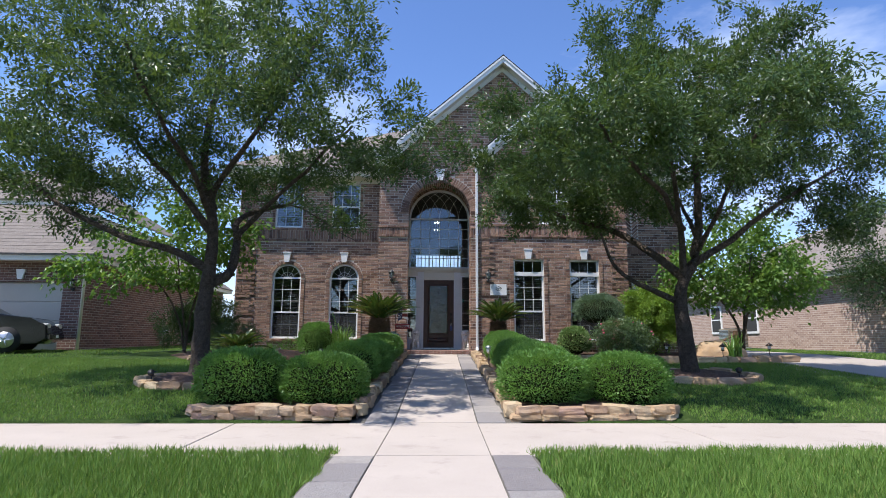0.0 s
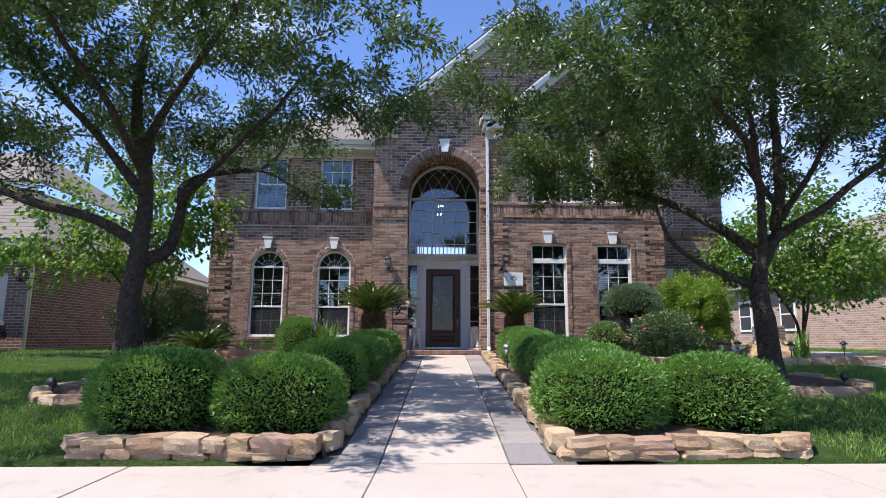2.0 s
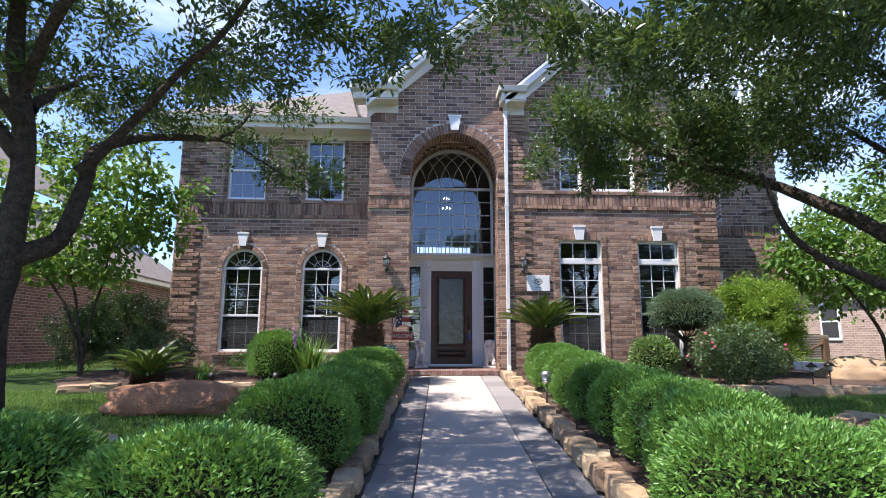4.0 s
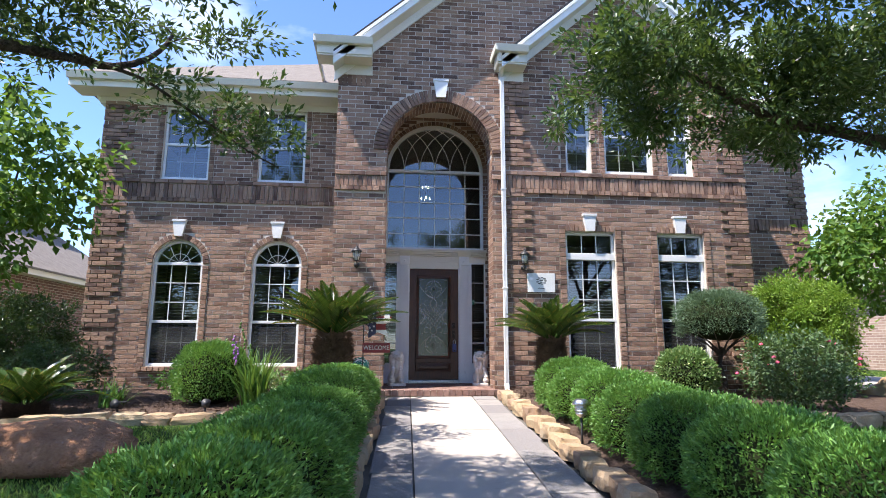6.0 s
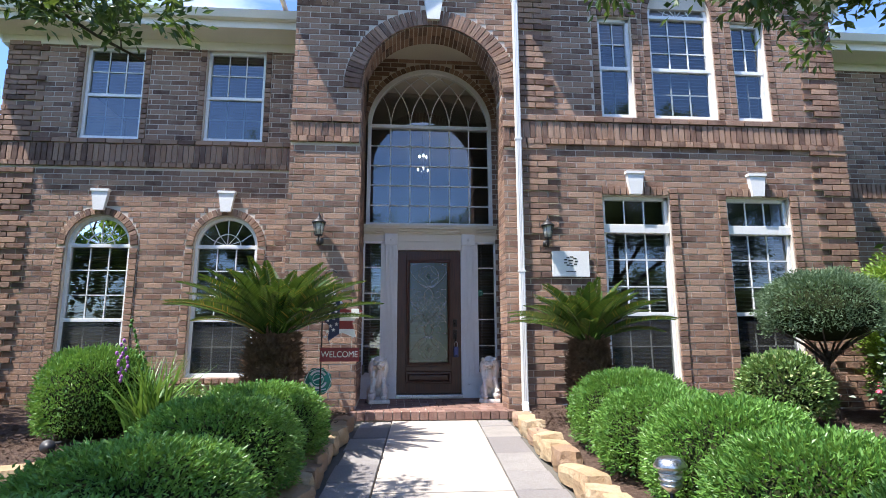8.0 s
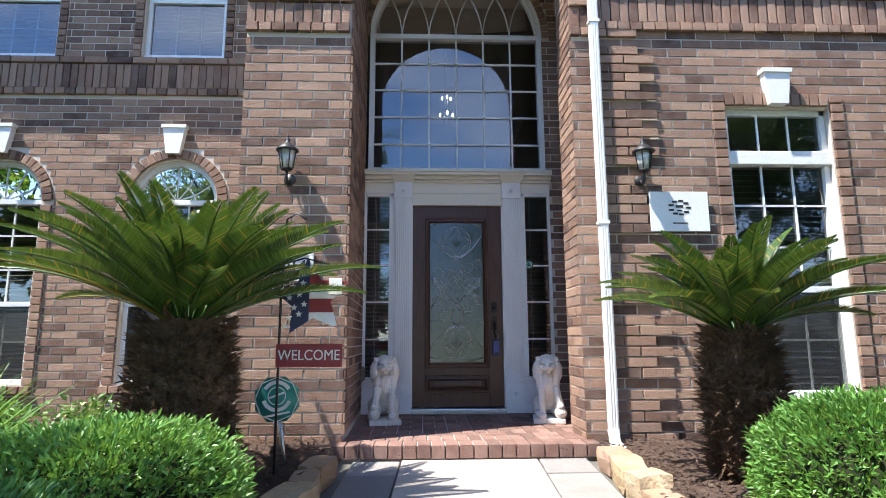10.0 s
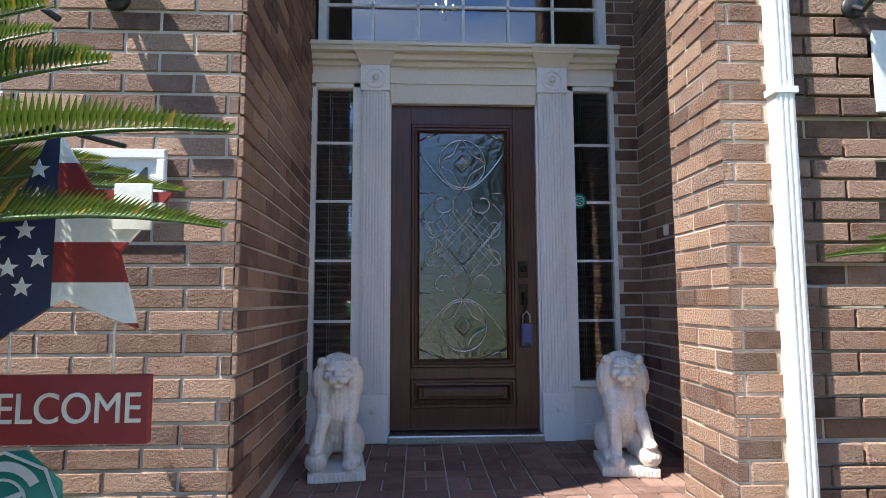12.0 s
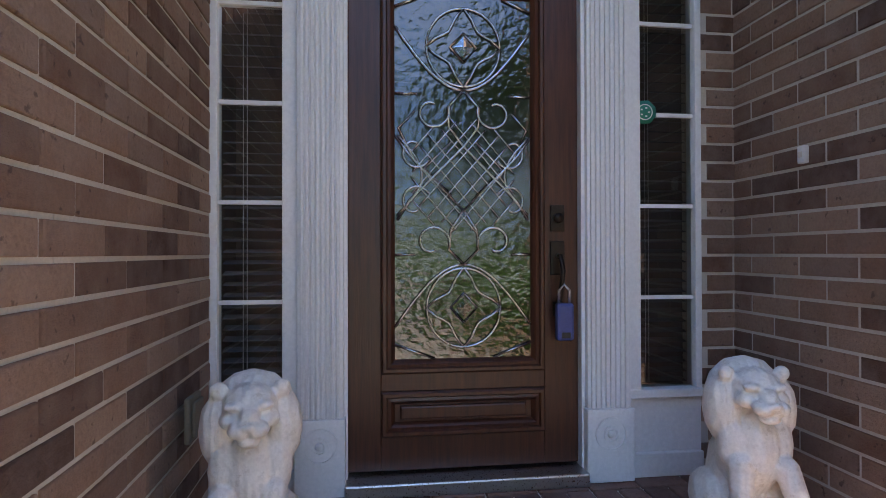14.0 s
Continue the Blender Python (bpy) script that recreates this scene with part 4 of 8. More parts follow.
def gutter(ob, x0, x1, y, z):
    """A gutter along x with a rolled lip."""
    pts = [(y + 0.115, z - 0.105), (y + 0.03, z - 0.105), (y, z - 0.03), (y - 0.012, z), (y + 0.006, z + 0.004), (y + 0.012, z - 0.02), (y + 0.115, z - 0.02)]
    bm = bmesh.new()
    a = [bm.verts.new((x0, p[0], p[1])) for p in pts]
    b = [bm.verts.new((x1, p[0], p[1])) for p in pts]
    bm.faces.new(a)
    bm.faces.new(b[::-1])
    for i in range(len(pts)):
        k = (i + 1) % len(pts)
        bm.faces.new((a[i], b[i], b[k], a[k]))
    return part("gutter", bm, M_TRIM, ob)


def eave(name, x0, x1, yf, over, soffit, fascia_h, label):
    ob = tagged(new(name), label, "eave", kind="structure")
    part("soffit", new_box(x0, x1, yf - over + 0.02, yf, soffit, soffit + 0.03), M_TRIM, ob)
    part("frieze", new_box(x0 + 0.35, x1, yf - 0.03, yf - 0.012, soffit - 0.13, soffit), M_TRIM, ob)
    part("fascia", new_box(x0, x1, yf - over, yf - over + 0.02, soffit - 0.01, soffit + fascia_h), M_TRIM, ob)
    gutter(ob, x0, x1, yf - over - 0.115, soffit + fascia_h + 0.01)
    return ob


eave("eave_left_wing", -6.12, -1.2, L_Y, 0.48, 6.05, 0.2, "cream painted eave with gutter")
eave("eave_far_wing", 6.1, 8.85, W_Y, 0.45, 6.05, 0.2, "cream painted eave with gutter")


def eave_return(name, x0, x1, yf, z, inner):
    """A boxed return: frieze, soffit, crown and gutter, closed at the sides."""
    ob = tagged(new(name), "cream boxed eave return at the foot of the gable", "eave return", kind="structure")
    part("frieze", new_box(inner[0], inner[1], yf - 0.035, yf - 0.012, z - 0.15, z + 0.02), M_TRIM, ob)
    part("soffit", new_box(x0 + 0.03, x1 - 0.01, yf - 0.34, yf - 0.012, z + 0.02, z + 0.05), M_TRIM, ob)
    bm = bmesh.new()
    box(bm, x0 + 0.02, x1 - 0.005, yf - 0.36, yf - 0.012, z + 0.05, z + 0.24)
    part("crown", bm, M_TRIM, ob)
    gutter(ob, x0 - 0.03, x1, yf - 0.475, z + 0.31)
    part("cap", new_box(x0, x1, yf - 0.36, yf - 0.012, z + 0.24, z + 0.29), M_TRIM, ob)
    part("side_fascia", new_box(x0 - 0.04, x0 + 0.0, yf - 0.475, yf + 1.2, z + 0.2, z + 0.31), M_TRIM, ob)
    return ob


eave_return("eave_return_entry", -1.56, -0.62, C_Y, 6.17, (-1.2, -0.62))
eave_return("eave_return_bay_left", 1.5, 2.05, R_Y, 6.17, (1.66, 2.05))
eave_return("eave_return_bay_right", 5.62, 6.5, R_Y, 6.17, (5.62, 6.08))


def downspout(name, x, y, z0, z1, label, kick=(0.0, -0.25)):
    ob = thing(name, x, y, z0, label, "downspout")
    def seg(zb, zt, w=0.034, d=0.028, nm="pipe"):
        bm = new_box(-w, w, -d, d, zb, zt)
        part(nm, bm, M_WHITE, ob)
        for r in (-0.02, 0.0, 0.02):
            part("rib", new_box(r - 0.004, r + 0.004, -d - 0.004, -d, zb, zt), M_WHITE, ob)
    h = z1 - z0
    seg(0.12, h * 0.31)
    seg(h * 0.31, h * 0.62)
    seg(h * 0.62, h)
    for zz in (h * 0.31, h * 0.62):
        part("joint_collar", new_box(-0.044, 0.044, -0.036, 0.03, zz - 0.012, zz + 0.012), M_WHITE, ob)
    tube("elbow", [(0, 0, h - 0.01), (-0.01, -0.05, h + 0.07), (-0.06, -0.16, h + 0.12), (-0.09, -0.26, h + 0.2), (-0.09, -0.28, h + 0.3)], 0.042, M_WHITE, ob)
    tube("outlet", [(0, 0, 0.14), (0.0, -0.03, 0.05), (kick[0] * 0.5, kick[1] * 0.6, 0.0), (kick[0], kick[1], -0.03)], 0.045, M_WHITE, ob)
    return ob


downspout("downspout", 1.65, R_Y - 0.06, 0.64, 6.1, "white painted downspout on the brick beside the porch", (0.05, -0.22))
downspout("downspout", L_X0 - 0.06, L_Y + 0.25, 0.62, 5.85, "white painted downspout at the brick corner", (0.0, -0.2))

# ---- windows ----


def bar(name, x0, x1, y0, y1, z0, z1, material, parent, bevel=0.0):
    return part(name, new_box(x0, x1, y0, y1, z0, z1, bevel), material, parent)


def arc_bar(name, cx, cz, r0, r1, y0, y1, material, parent, a0=0.0, a1=180.0, n=28):
    bm = bmesh.new()
    rings = []
    for k in range(n + 1):
        t = radians(a0 + (a1 - a0) * k / n)
        rings.append([bm.verts.new((cx + r * math.cos(t), y, cz + r * math.sin(t))) for r, y in ((r0, y0), (r1, y0), (r1, y1), (r0, y1))])
    for a, b in zip(rings, rings[1:]):
        for i in range(4):
            bm.faces.new((a[i], a[(i + 1) % 4], b[(i + 1) % 4], b[i]))
    bm.faces.new(rings[0])
    bm.faces.new(rings[-1])
    return part(name, bm, material, parent)


def pane(x0, x1, z0, z1, y, parent, material=None, arch=False):
    bm = bmesh.new()
    if arch:
        r, c = (x1 - x0) / 2, (x0 + x1) / 2
        pts = [(x0, z0), (x1, z0)] + [(c + r * math.cos(math.pi * k / 24), z1 + r * math.sin(math.pi * k / 24)) for k in range(25)]
        pts = [p for i, p in enumerate(pts) if i == 0 or abs(p[0] - pts[i - 1][0]) + abs(p[1] - pts[i - 1][1]) > 1e-5]
        if abs(z1 - z0) < 1e-5:
            pts = pts[2:]
    else:
        pts = [(x0, z0), (x1, z0), (x1, z1), (x0, z1)]
    bm.faces.new([bm.verts.new((x, y, z)) for x, z in pts])
    ob = part("pane", bm, material or M_CLEAR, parent)
    ob.visible_shadow = False
    return ob


def slats(x0, x1, y, z0, z1, parent, pitch=0.05, tilt=22.0, depth=0.046):
    v, f = [], []
    z = z0
    a = radians(tilt)
    dy, dz = depth / 2 * math.cos(a), depth / 2 * math.sin(a)
    while z < z1:
        k = len(v)
        j = random.uniform(-0.0015, 0.0015)
        for s in (0.0, 0.003):
            v += [(x0, y - dy, z - dz + s + j), (x1, y - dy, z - dz + s + j), (x1, y + dy, z + dz + s), (x0, y + dy, z + dz + s)]
        f += [(k, k + 1, k + 2, k + 3), (k + 7, k + 6, k + 5, k + 4), (k, k + 4, k + 5, k + 1), (k + 2, k + 6, k + 7, k + 3)]
        z += pitch
    ob = link_mesh("blind_slats", array_mesh("blind_slats", v, f), M_BLIND, parent, "half-open grey horizontal blind slats")
    tagged(ob, kind="stuff")


def sash_window(n, o, yf, mid, cols, rows_up, rows_low, label, recess=0.07, blinds=True, transom=None):
    """A single-hung window in the opening o, with a fanlight where the opening is arched."""
    x0, x1, z0, z1 = o[:4]
    arch = len(o) > 4
    y = yf + recess
    w = tagged(new("window_%d" % n), label, "window", kind="structure")
    fw = 0.045
    bar("window_frame", x0, x0 + fw, y - 0.015, y + 0.05, z0, z1, M_VINYL, w, 0.004)
    bar("window_frame", x1 - fw, x1, y - 0.015, y + 0.05, z0, z1, M_VINYL, w, 0.004)
    bar("window_sill", x0, x1, y - 0.035, y + 0.05, z0, z0 + 0.05, M_VINYL, w, 0.004)
    g0, g1 = x0 + fw, x1 - fw
    if arch:
        c, r = (x0 + x1) / 2, (x1 - x0) / 2
        arc_bar("window_frame", c, z1, r - fw, r, y - 0.015, y + 0.05, M_VINYL, w)
        bar("transom_bar", x0, x1, y - 0.02, y + 0.05, z1 - 0.025, z1 + 0.025, M_VINYL, w, 0.004)
        pane(x0 + fw, x1 - fw, z1, z1, y + 0.02, w, arch=True)
        for k in range(1, 6):       # pointed fan of curved bars
            t = radians(180 * k / 6)
            tube("muntin", [(c, y + 0.016, z1 + 0.02), (c + 0.5 * r * math.cos(t) * 1.12, y + 0.016, z1 + 0.5 * r * math.sin(t) * 0.94), (c + (r - fw) * math.cos(t), y + 0.016, z1 + (r - fw) * math.sin(t))], 0.007, M_VINYL, w, sides=5)
        arc_bar("muntin", c, z1, r * 0.42, r * 0.42 + 0.012, y + 0.008, y + 0.022, M_VINYL, w)
        top = z1
    else:
        bar("window_frame", x0, x1, y - 0.015, y + 0.05, z1 - fw, z1, M_VINYL, w, 0.004)
        top = z1
    if transom:
        bar("transom_bar", x0 - 0.01, x1 + 0.01, y - 0.05, y + 0.05, transom - 0.06, transom + 0.055, M_WHITE, w, 0.006)
        pane(g0, g1, transom, z1, y + 0.02, w)
        for k in range(1, cols):
            xx = g0 + (g1 - g0) * k / cols
            bar("muntin", xx - 0.007, xx + 0.007, y + 0.008, y + 0.022, transom, z1 - fw, M_VINYL, w)
        top = transom - 0.05
    bar("meeting_rail", x0 + 0.01, x1 - 0.01, y - 0.02, y + 0.05, mid - 0.024, mid + 0.024, M_VINYL, w, 0.004)
    pane(g0, g1, mid, top, y + 0.026, w)
    pane(g0, g1, z0 + 0.04, mid, y + 0.012, w)
    if z0 < 3:
        scr = pane(g0, g1, z0 + 0.04, mid - 0.02, y - 0.004, w, M_SCREEN)
        scr.name = "insect_screen"
    for a, b, rows, yy in ((mid, top, rows_up, y + 0.012), (z0 + 0.04, mid, rows_low, y + 0.032)):
        for k in range(1, cols):
            xx = g0 + (g1 - g0) * k / cols
            bar("muntin", xx - 0.007, xx + 0.007, yy - 0.004, yy + 0.01, a, b, M_VINYL, w)
        for k in range(1, rows):
            zz = a + (b - a) * k / rows
            bar("muntin", g0, g1, yy - 0.004, yy + 0.01, zz - 0.007, zz + 0.007, M_VINYL, w)
    if blinds:
        slats(g0 + 0.01, g1 - 0.01, y + 0.1, z0 + 0.05, top - 0.01, w)
    return w


sash_window(1, L_OPEN[0], L_Y, 1.81, 3, 3, 2, "white vinyl arched window with grid and sunburst fanlight")
sash_window(2, L_OPEN[1], L_Y, 1.81, 3, 3, 2, "white vinyl arched window with grid and sunburst fanlight")
sash_window(3, L_OPEN[2], L_Y, 5.17, 3, 2, 2, "white vinyl upper window with half-drawn blinds")
sash_window(4, L_OPEN[3], L_Y, 5.17, 3, 2, 2, "white vinyl upper window with half-drawn blinds")
sash_window(5, R_OPEN[0], R_Y, 1.82, 3, 3, 2, "tall white vinyl window with transom and blinds", transom=2.9)
sash_window(6, R_OPEN[1], R_Y, 1.82, 3, 3, 2, "tall white vinyl window with transom and blinds", transom=2.9)
sash_window(7, R_OPEN[2], R_Y, 5.1, 2, 2, 2, "narrow white vinyl upper window with blinds")
sash_window(8, R_OPEN[3], R_Y, 5.1, 3, 3, 2, "arched white vinyl upper window with blinds")
sash_window(9, R_OPEN[4], R_Y, 5.1, 2, 2, 2, "narrow white vinyl upper window with blinds")
sash_window(10, W_OPEN[0], W_Y, 2.1, 2, 2, 1, "small white vinyl window in the wing")

# tall arched window over the door
bw = tagged(new("window_11"), "tall arched window with white grid above the front door", "window", kind="structure")
BX0, BX1, BZ0, BZ1 = -0.345, 1.585, 3.24, 4.82
by = D_Y + 0.02
bc, br = (BX0 + BX1) / 2, (BX1 - BX0) / 2
bar("window_frame", BX0, BX0 + 0.055, by - 0.03, by + 0.08, BZ0, BZ1, M_VINYL, bw, 0.005)
bar("window_frame", BX1 - 0.055, BX1, by - 0.03, by + 0.08, BZ0, BZ1, M_VINYL, bw, 0.005)
bar("window_sill", BX0, BX1, by - 0.05, by + 0.08, BZ0 - 0.04, BZ0 + 0.035, M_VINYL, bw, 0.005)
bar("transom_bar", BX0, BX1, by - 0.03, by + 0.08, BZ1 - 0.03, BZ1 + 0.025, M_VINYL, bw, 0.005)
arc_bar("window_frame", bc, BZ1, br - 0.055, br, by - 0.03, by + 0.08, M_VINYL, bw, n=40)
pane(BX0 + 0.05, BX1 - 0.05, BZ0, BZ1, by + 0.03, bw)
pane(BX0 + 0.05, BX1 - 0.05, BZ1, BZ1, by + 0.03, bw, arch=True)
for k in range(1, 6):
    xx = BX0 + 0.05 + (BX1 - BX0 - 0.1) * k / 6
    bar("muntin", xx - 0.009, xx + 0.009, by + 0.012, by + 0.03, BZ0, BZ1, M_VINYL, bw)
for k in range(1, 5):
    zz = BZ0 + (BZ1 - BZ0) * k / 5
    bar("muntin", BX0 + 0.05, BX1 - 0.05, by + 0.012, by + 0.03, zz - 0.009, zz + 0.009, M_VINYL, bw)
ir = br - 0.05
for k in range(6):          # interlaced gothic bars
    xa = BX0 + 0.05 + (BX1 - BX0 - 0.1) * k / 6
    for s, lim in ((1, 1), (-1, 1)):
        pts = []
        xs = xa if s == 1 else BX1 + BX0 - xa
        for j in range(16):
            t = radians(180 - 6.0 * j) if s == 1 else radians(6.0 * j)
            cx = xs + s * 1.0
            px, pz = cx + 1.0 * math.cos(t), BZ1 + 1.0 * math.sin(t)
            if (px - bc) ** 2 + (pz - BZ1) ** 2 < ir * ir:
                pts.append((px, by + 0.02, pz))
        if len(pts) > 2:
            tube("muntin", pts, 0.0075, M_VINYL, bw, sides=5)
# chandelier inside
ch = thing("chandelier", 0.62, 20.2, 5.2, "small brass chandelier with lit bulbs inside the foyer", "chandelier")
M_BULB, _nt, _b = node_mat("lit_bulb")
_b.inputs["Emission Color"].default_value = (1.0, 0.9, 0.72, 1)
_b.inputs["Emission Strength"].default_value = 14.0
tube("rod", [(0, 0, 0.1), (0, 0, 0.84)], 0.01, M_BRONZE, ch)
for lvl, zz in ((0.07, 0.02), (0.1, -0.26)):
    for k in range(4):
        t = 2 * math.pi * k / 4 + lvl
        tube("arm", [(0, 0, zz), (0.7 * lvl * math.cos(t), 0.7 * lvl * math.sin(t), zz - 0.06), (lvl * math.cos(t), lvl * math.sin(t), zz)], 0.008, M_BRONZE, ch, sides=5)
        lathe("bulb", [(0.004, 0.0), (0.012, 0.02), (0.011, 0.04), (0.003, 0.06)], M_BULB, ch, sides=8, at=(lvl * math.cos(t), lvl * math.sin(t), zz))
tube("stem", [(0, 0, -0.4), (0, 0, 0.12)], [0.02, 0.03], M_BRONZE, ch)
# gallery rail before the rear window
rl = thing("gallery_railing", 1.0, 29.2, 4.4, "white baluster gallery railing inside", "railing")
bar("handrail", -1.35, 1.3, -0.03, 0.03, 0.98, 1.04, M_WHITE, rl)
for k in range(14):
    bar("baluster", -1.3 + k * 0.19, -1.26 + k * 0.19, -0.02, 0.02, 0.0, 0.98, M_WHITE, rl)
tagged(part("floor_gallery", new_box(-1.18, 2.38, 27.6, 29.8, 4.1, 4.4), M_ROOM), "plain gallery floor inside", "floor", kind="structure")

# ---- keystones ----


def keystone(x, y, z0, z1, w0, w1, grp="keystones"):
    ob = thing("keystone", x, y, z0, "white cast-stone keystone set in the brick", "keystone", grp)
    h = z1 - z0
    bm = prism(bmesh.new(), [(-w0 / 2, 0), (w0 / 2, 0), (w1 / 2, h - 0.03), (-w1 / 2, h - 0.03)], -0.075, -0.0)
    part("body", bm, M_WHITE, ob)
    part("cap", prism(bmesh.new(), [(-w1 / 2 - 0.012, h - 0.035), (w1 / 2 + 0.012, h - 0.035), (w1 / 2 + 0.012, h), (-w1 / 2 - 0.012, h)], -0.088, -0.0), M_WHITE, ob)
    return ob


keystone(-4.13, L_Y, 3.37, 3.68, 0.14, 0.23)
keystone(-2.36, L_Y, 3.37, 3.68, 0.14, 0.23)
keystone(ac + 0.01, C_Y, 5.66, 5.99, 0.16, 0.25)
keystone(3.15, R_Y, 3.33, 3.63, 0.15, 0.22)
keystone(4.78, R_Y, 3.33, 3.63, 0.15, 0.22)
keystone(3.935, R_Y, 6.36, 6.66, 0.14, 0.22)
keystone(6.78, W_Y, 2.62, 2.9, 0.15, 0.22)

# ---- front door and its surround ----
DX0, DX1, DZ0, DZ1 = 0.14, 1.085, 0.765, 2.86
door = tagged(new("door_1"), "dark mahogany front door with leaded bevelled glass", "door", kind="structure")
dy = D_Y + 0.02
GX0, GX1, GZ0, GZ1 = 0.325, 0.885, 1.205, 2.675
bar("stile", DX0, GX0 - 0.055, dy, dy + 0.045, DZ0, DZ1, M_DOORWOOD, door, 0.003)
bar("stile", GX1 + 0.055, DX1, dy, dy + 0.045, DZ0, DZ1, M_DOORWOOD, door, 0.003)
bar("rail", GX0 - 0.055, GX1 + 0.055, dy, dy + 0.045, GZ1 + 0.055, DZ1, M_DOORWOOD, door, 0.002)
bar("rail", GX0 - 0.055, GX1 + 0.055, dy, dy + 0.045, 1.08, GZ0 - 0.055, M_DOORWOOD, door, 0.002)
bar("rail", GX0 - 0.055, GX1 + 0.055, dy, dy + 0.045, DZ0, 0.9, M_DOORWOOD, door, 0.002)


def frame_ring(name, x0, x1, z0, z1, steps, material, parent, y):
    """A mitred picture-frame moulding; steps: (inset, how far it stands proud)."""
    bm = bmesh.new()
    loops = []
    for ins, pr in steps:
        loops.append([bm.verts.new(p) for p in ((x0 + ins, y - pr, z0 + ins), (x1 - ins, y - pr, z0 + ins), (x1 - ins, y - pr, z1 - ins), (x0 + ins, y - pr, z1 - ins))])
    for a, b in zip(loops, loops[1:]):
        for i in range(4):
            bm.faces.new((a[i], a[(i + 1) % 4], b[(i + 1) % 4], b[i]))
    return part(name, bm, material, parent)


MOULD = [(0.0, -0.01), (0.0, 0.012), (0.008, 0.02), (0.02, 0.02), (0.026, 0.01), (0.038, 0.012), (0.046, 0.004), (0.055, -0.012)]
frame_ring("glazing_bead", GX0 - 0.055, GX1 + 0.055, GZ0 - 0.055, GZ1 + 0.055, MOULD, M_DOORWOOD, door, dy)
frame_ring("panel_moulding", GX0 - 0.055, GX1 + 0.055, 0.9, 1.08, MOULD, M_DOORWOOD, door, dy)
bm = bmesh.new()
a = [bm.verts.new(p) for p in ((GX0, dy + 0.012, 0.95), (GX1, dy + 0.012, 0.95), (GX1, dy + 0.012, 1.03), (GX0, dy + 0.012, 1.03))]
bm.faces.new(a)
part("raised_panel", new_box(GX0 + 0.02, GX1 - 0.02, dy - 0.006, dy + 0.02, 0.965, 1.02, 0.008), M_DOORWOOD, door)
part("panel", bm, M_DOORWOOD, door)
gl = pane(GX0 - 0.005, GX1 + 0.005, GZ0 - 0.005, GZ1 + 0.005, dy + 0.012, door, M_TEXT_GLASS)
gl["label"] = "textured leaded door glass"
GCX, GH = (GX0 + GX1) / 2, GZ1 - GZ0


def came(pts, r=0.0055):
    tube("came", [(GCX + u, dy + 0.006, GZ0 + v) for u, v in pts], r, M_CAME, door, sides=6)


def circ(cu, cv, ru, rv, a0=0, a1=360, n=30):
    return [(cu + ru * math.cos(radians(a0 + (a1 - a0) * k / n)), cv + rv * math.sin(radians(a0 + (a1 - a0) * k / n))) for k in range(n + 1)]


GW = (GX1 - GX0) / 2
for cv in (0.205, 1.265):          # round medallions with a four-pointed star
    came(circ(0, cv, 0.152, 0.16))
    for k in range(4):
        t = radians(90 * k + 45)
        came([(0.155 * math.cos(t - 0.785 + 0.785 * j / 6 * 2) * (1 - 0.45 * math.sin(math.pi * j / 6)), cv + 0.162 * math.sin(t - 0.785 + 0.785 * j / 6 * 2) * (1 - 0.45 * math.sin(math.pi * j / 6))) for j in range(7)])
    came([(0, cv - 0.06), (0.055, cv), (0, cv + 0.06), (-0.055, cv), (0, cv - 0.06)], 0.006)
for s in (-1, 1):
    came([(s * GW * (1 - k / 10), 0.13 + 0.25 * math.sin(math.pi / 2 * k / 10)) for k in range(11)])
    came([(s * GW * (1 - k / 10), 1.34 - 0.25 * math.sin(math.pi / 2 * k / 10)) for k in range(11)], 0.007)
    came([(s * GW, 0.06), (s * 0.12, 0.0)])
    came([(s * GW, 1.42), (s * 0.16, 1.47)])
    # scrolls
    for cv, m in ((0.47, 1), (1.0, -1)):
        came([(s * (0.13 + (0.075 - 0.0016 * k) * math.cos(radians(200 - 12 * k) if m == 1 else radians(160 + 12 * k))),
               cv + (0.075 - 0.0016 * k) * math.sin(radians(200 - 12 * k) if m == 1 else radians(160 + 12 * k))) for k in range(27)], 0.006)
        came([(s * (0.2 - (0.075 - 0.0018 * k) * math.cos(radians(30 + 11 * k)) * 0.9), cv + m * (0.16 + (0.075 - 0.0018 * k) * math.sin(radians(30 + 11 * k)))) for k in range(25)], 0.0055)
    came([(s * 0.0, 0.38), (s * 0.06, 0.44), (s * 0.055, 0.52), (0, 0.6)], 0.006)
    came([(s * 0.0, 1.09), (s * 0.065, 1.02), (s * 0.06, 0.94), (0, 0.86), (-s * 0.11, 0.75), (-s * 0.22, 0.64), (-s * 0.27, 0.56)], 0.0065)
    came([(0, 0.6), (s * 0.11, 0.71), (s * 0.22, 0.82), (s * GW, 0.9)])
    came([(s * 0.02, 0.58), (-s * 0.1, 0.7), (-s * 0.2, 0.8), (-s * 0.265, 0.93), (-s * 0.2, 1.0)])
    came([(s * GW, 0.42), (s * 0.2, 0.42)])
    for q in range(-4, 5):      # diamond lattice in the middle
        line = [(s * (0.03 * j - 0.3), 0.74 + q * 0.085 + 0.03 * j * 1.15 - 0.345) for j in range(21)]
        line = [p for p in line if (p[0] / 0.235) ** 2 + ((p[1] - 0.74) / 0.25) ** 2 < 1.0]
        if len(line) > 1:
            came(line, 0.004)
    came([(s * GW, 1.07), (s * 0.19, 1.07)])
    came([(s * 0.05, 0.66), (s * 0.16, 0.77), (s * 0.05, 0.88)])
    came([(s * (0.27 - 0.1 * math.sin(math.pi * k / 10)), 0.58 + 0.32 * k / 10) for k in range(11)])
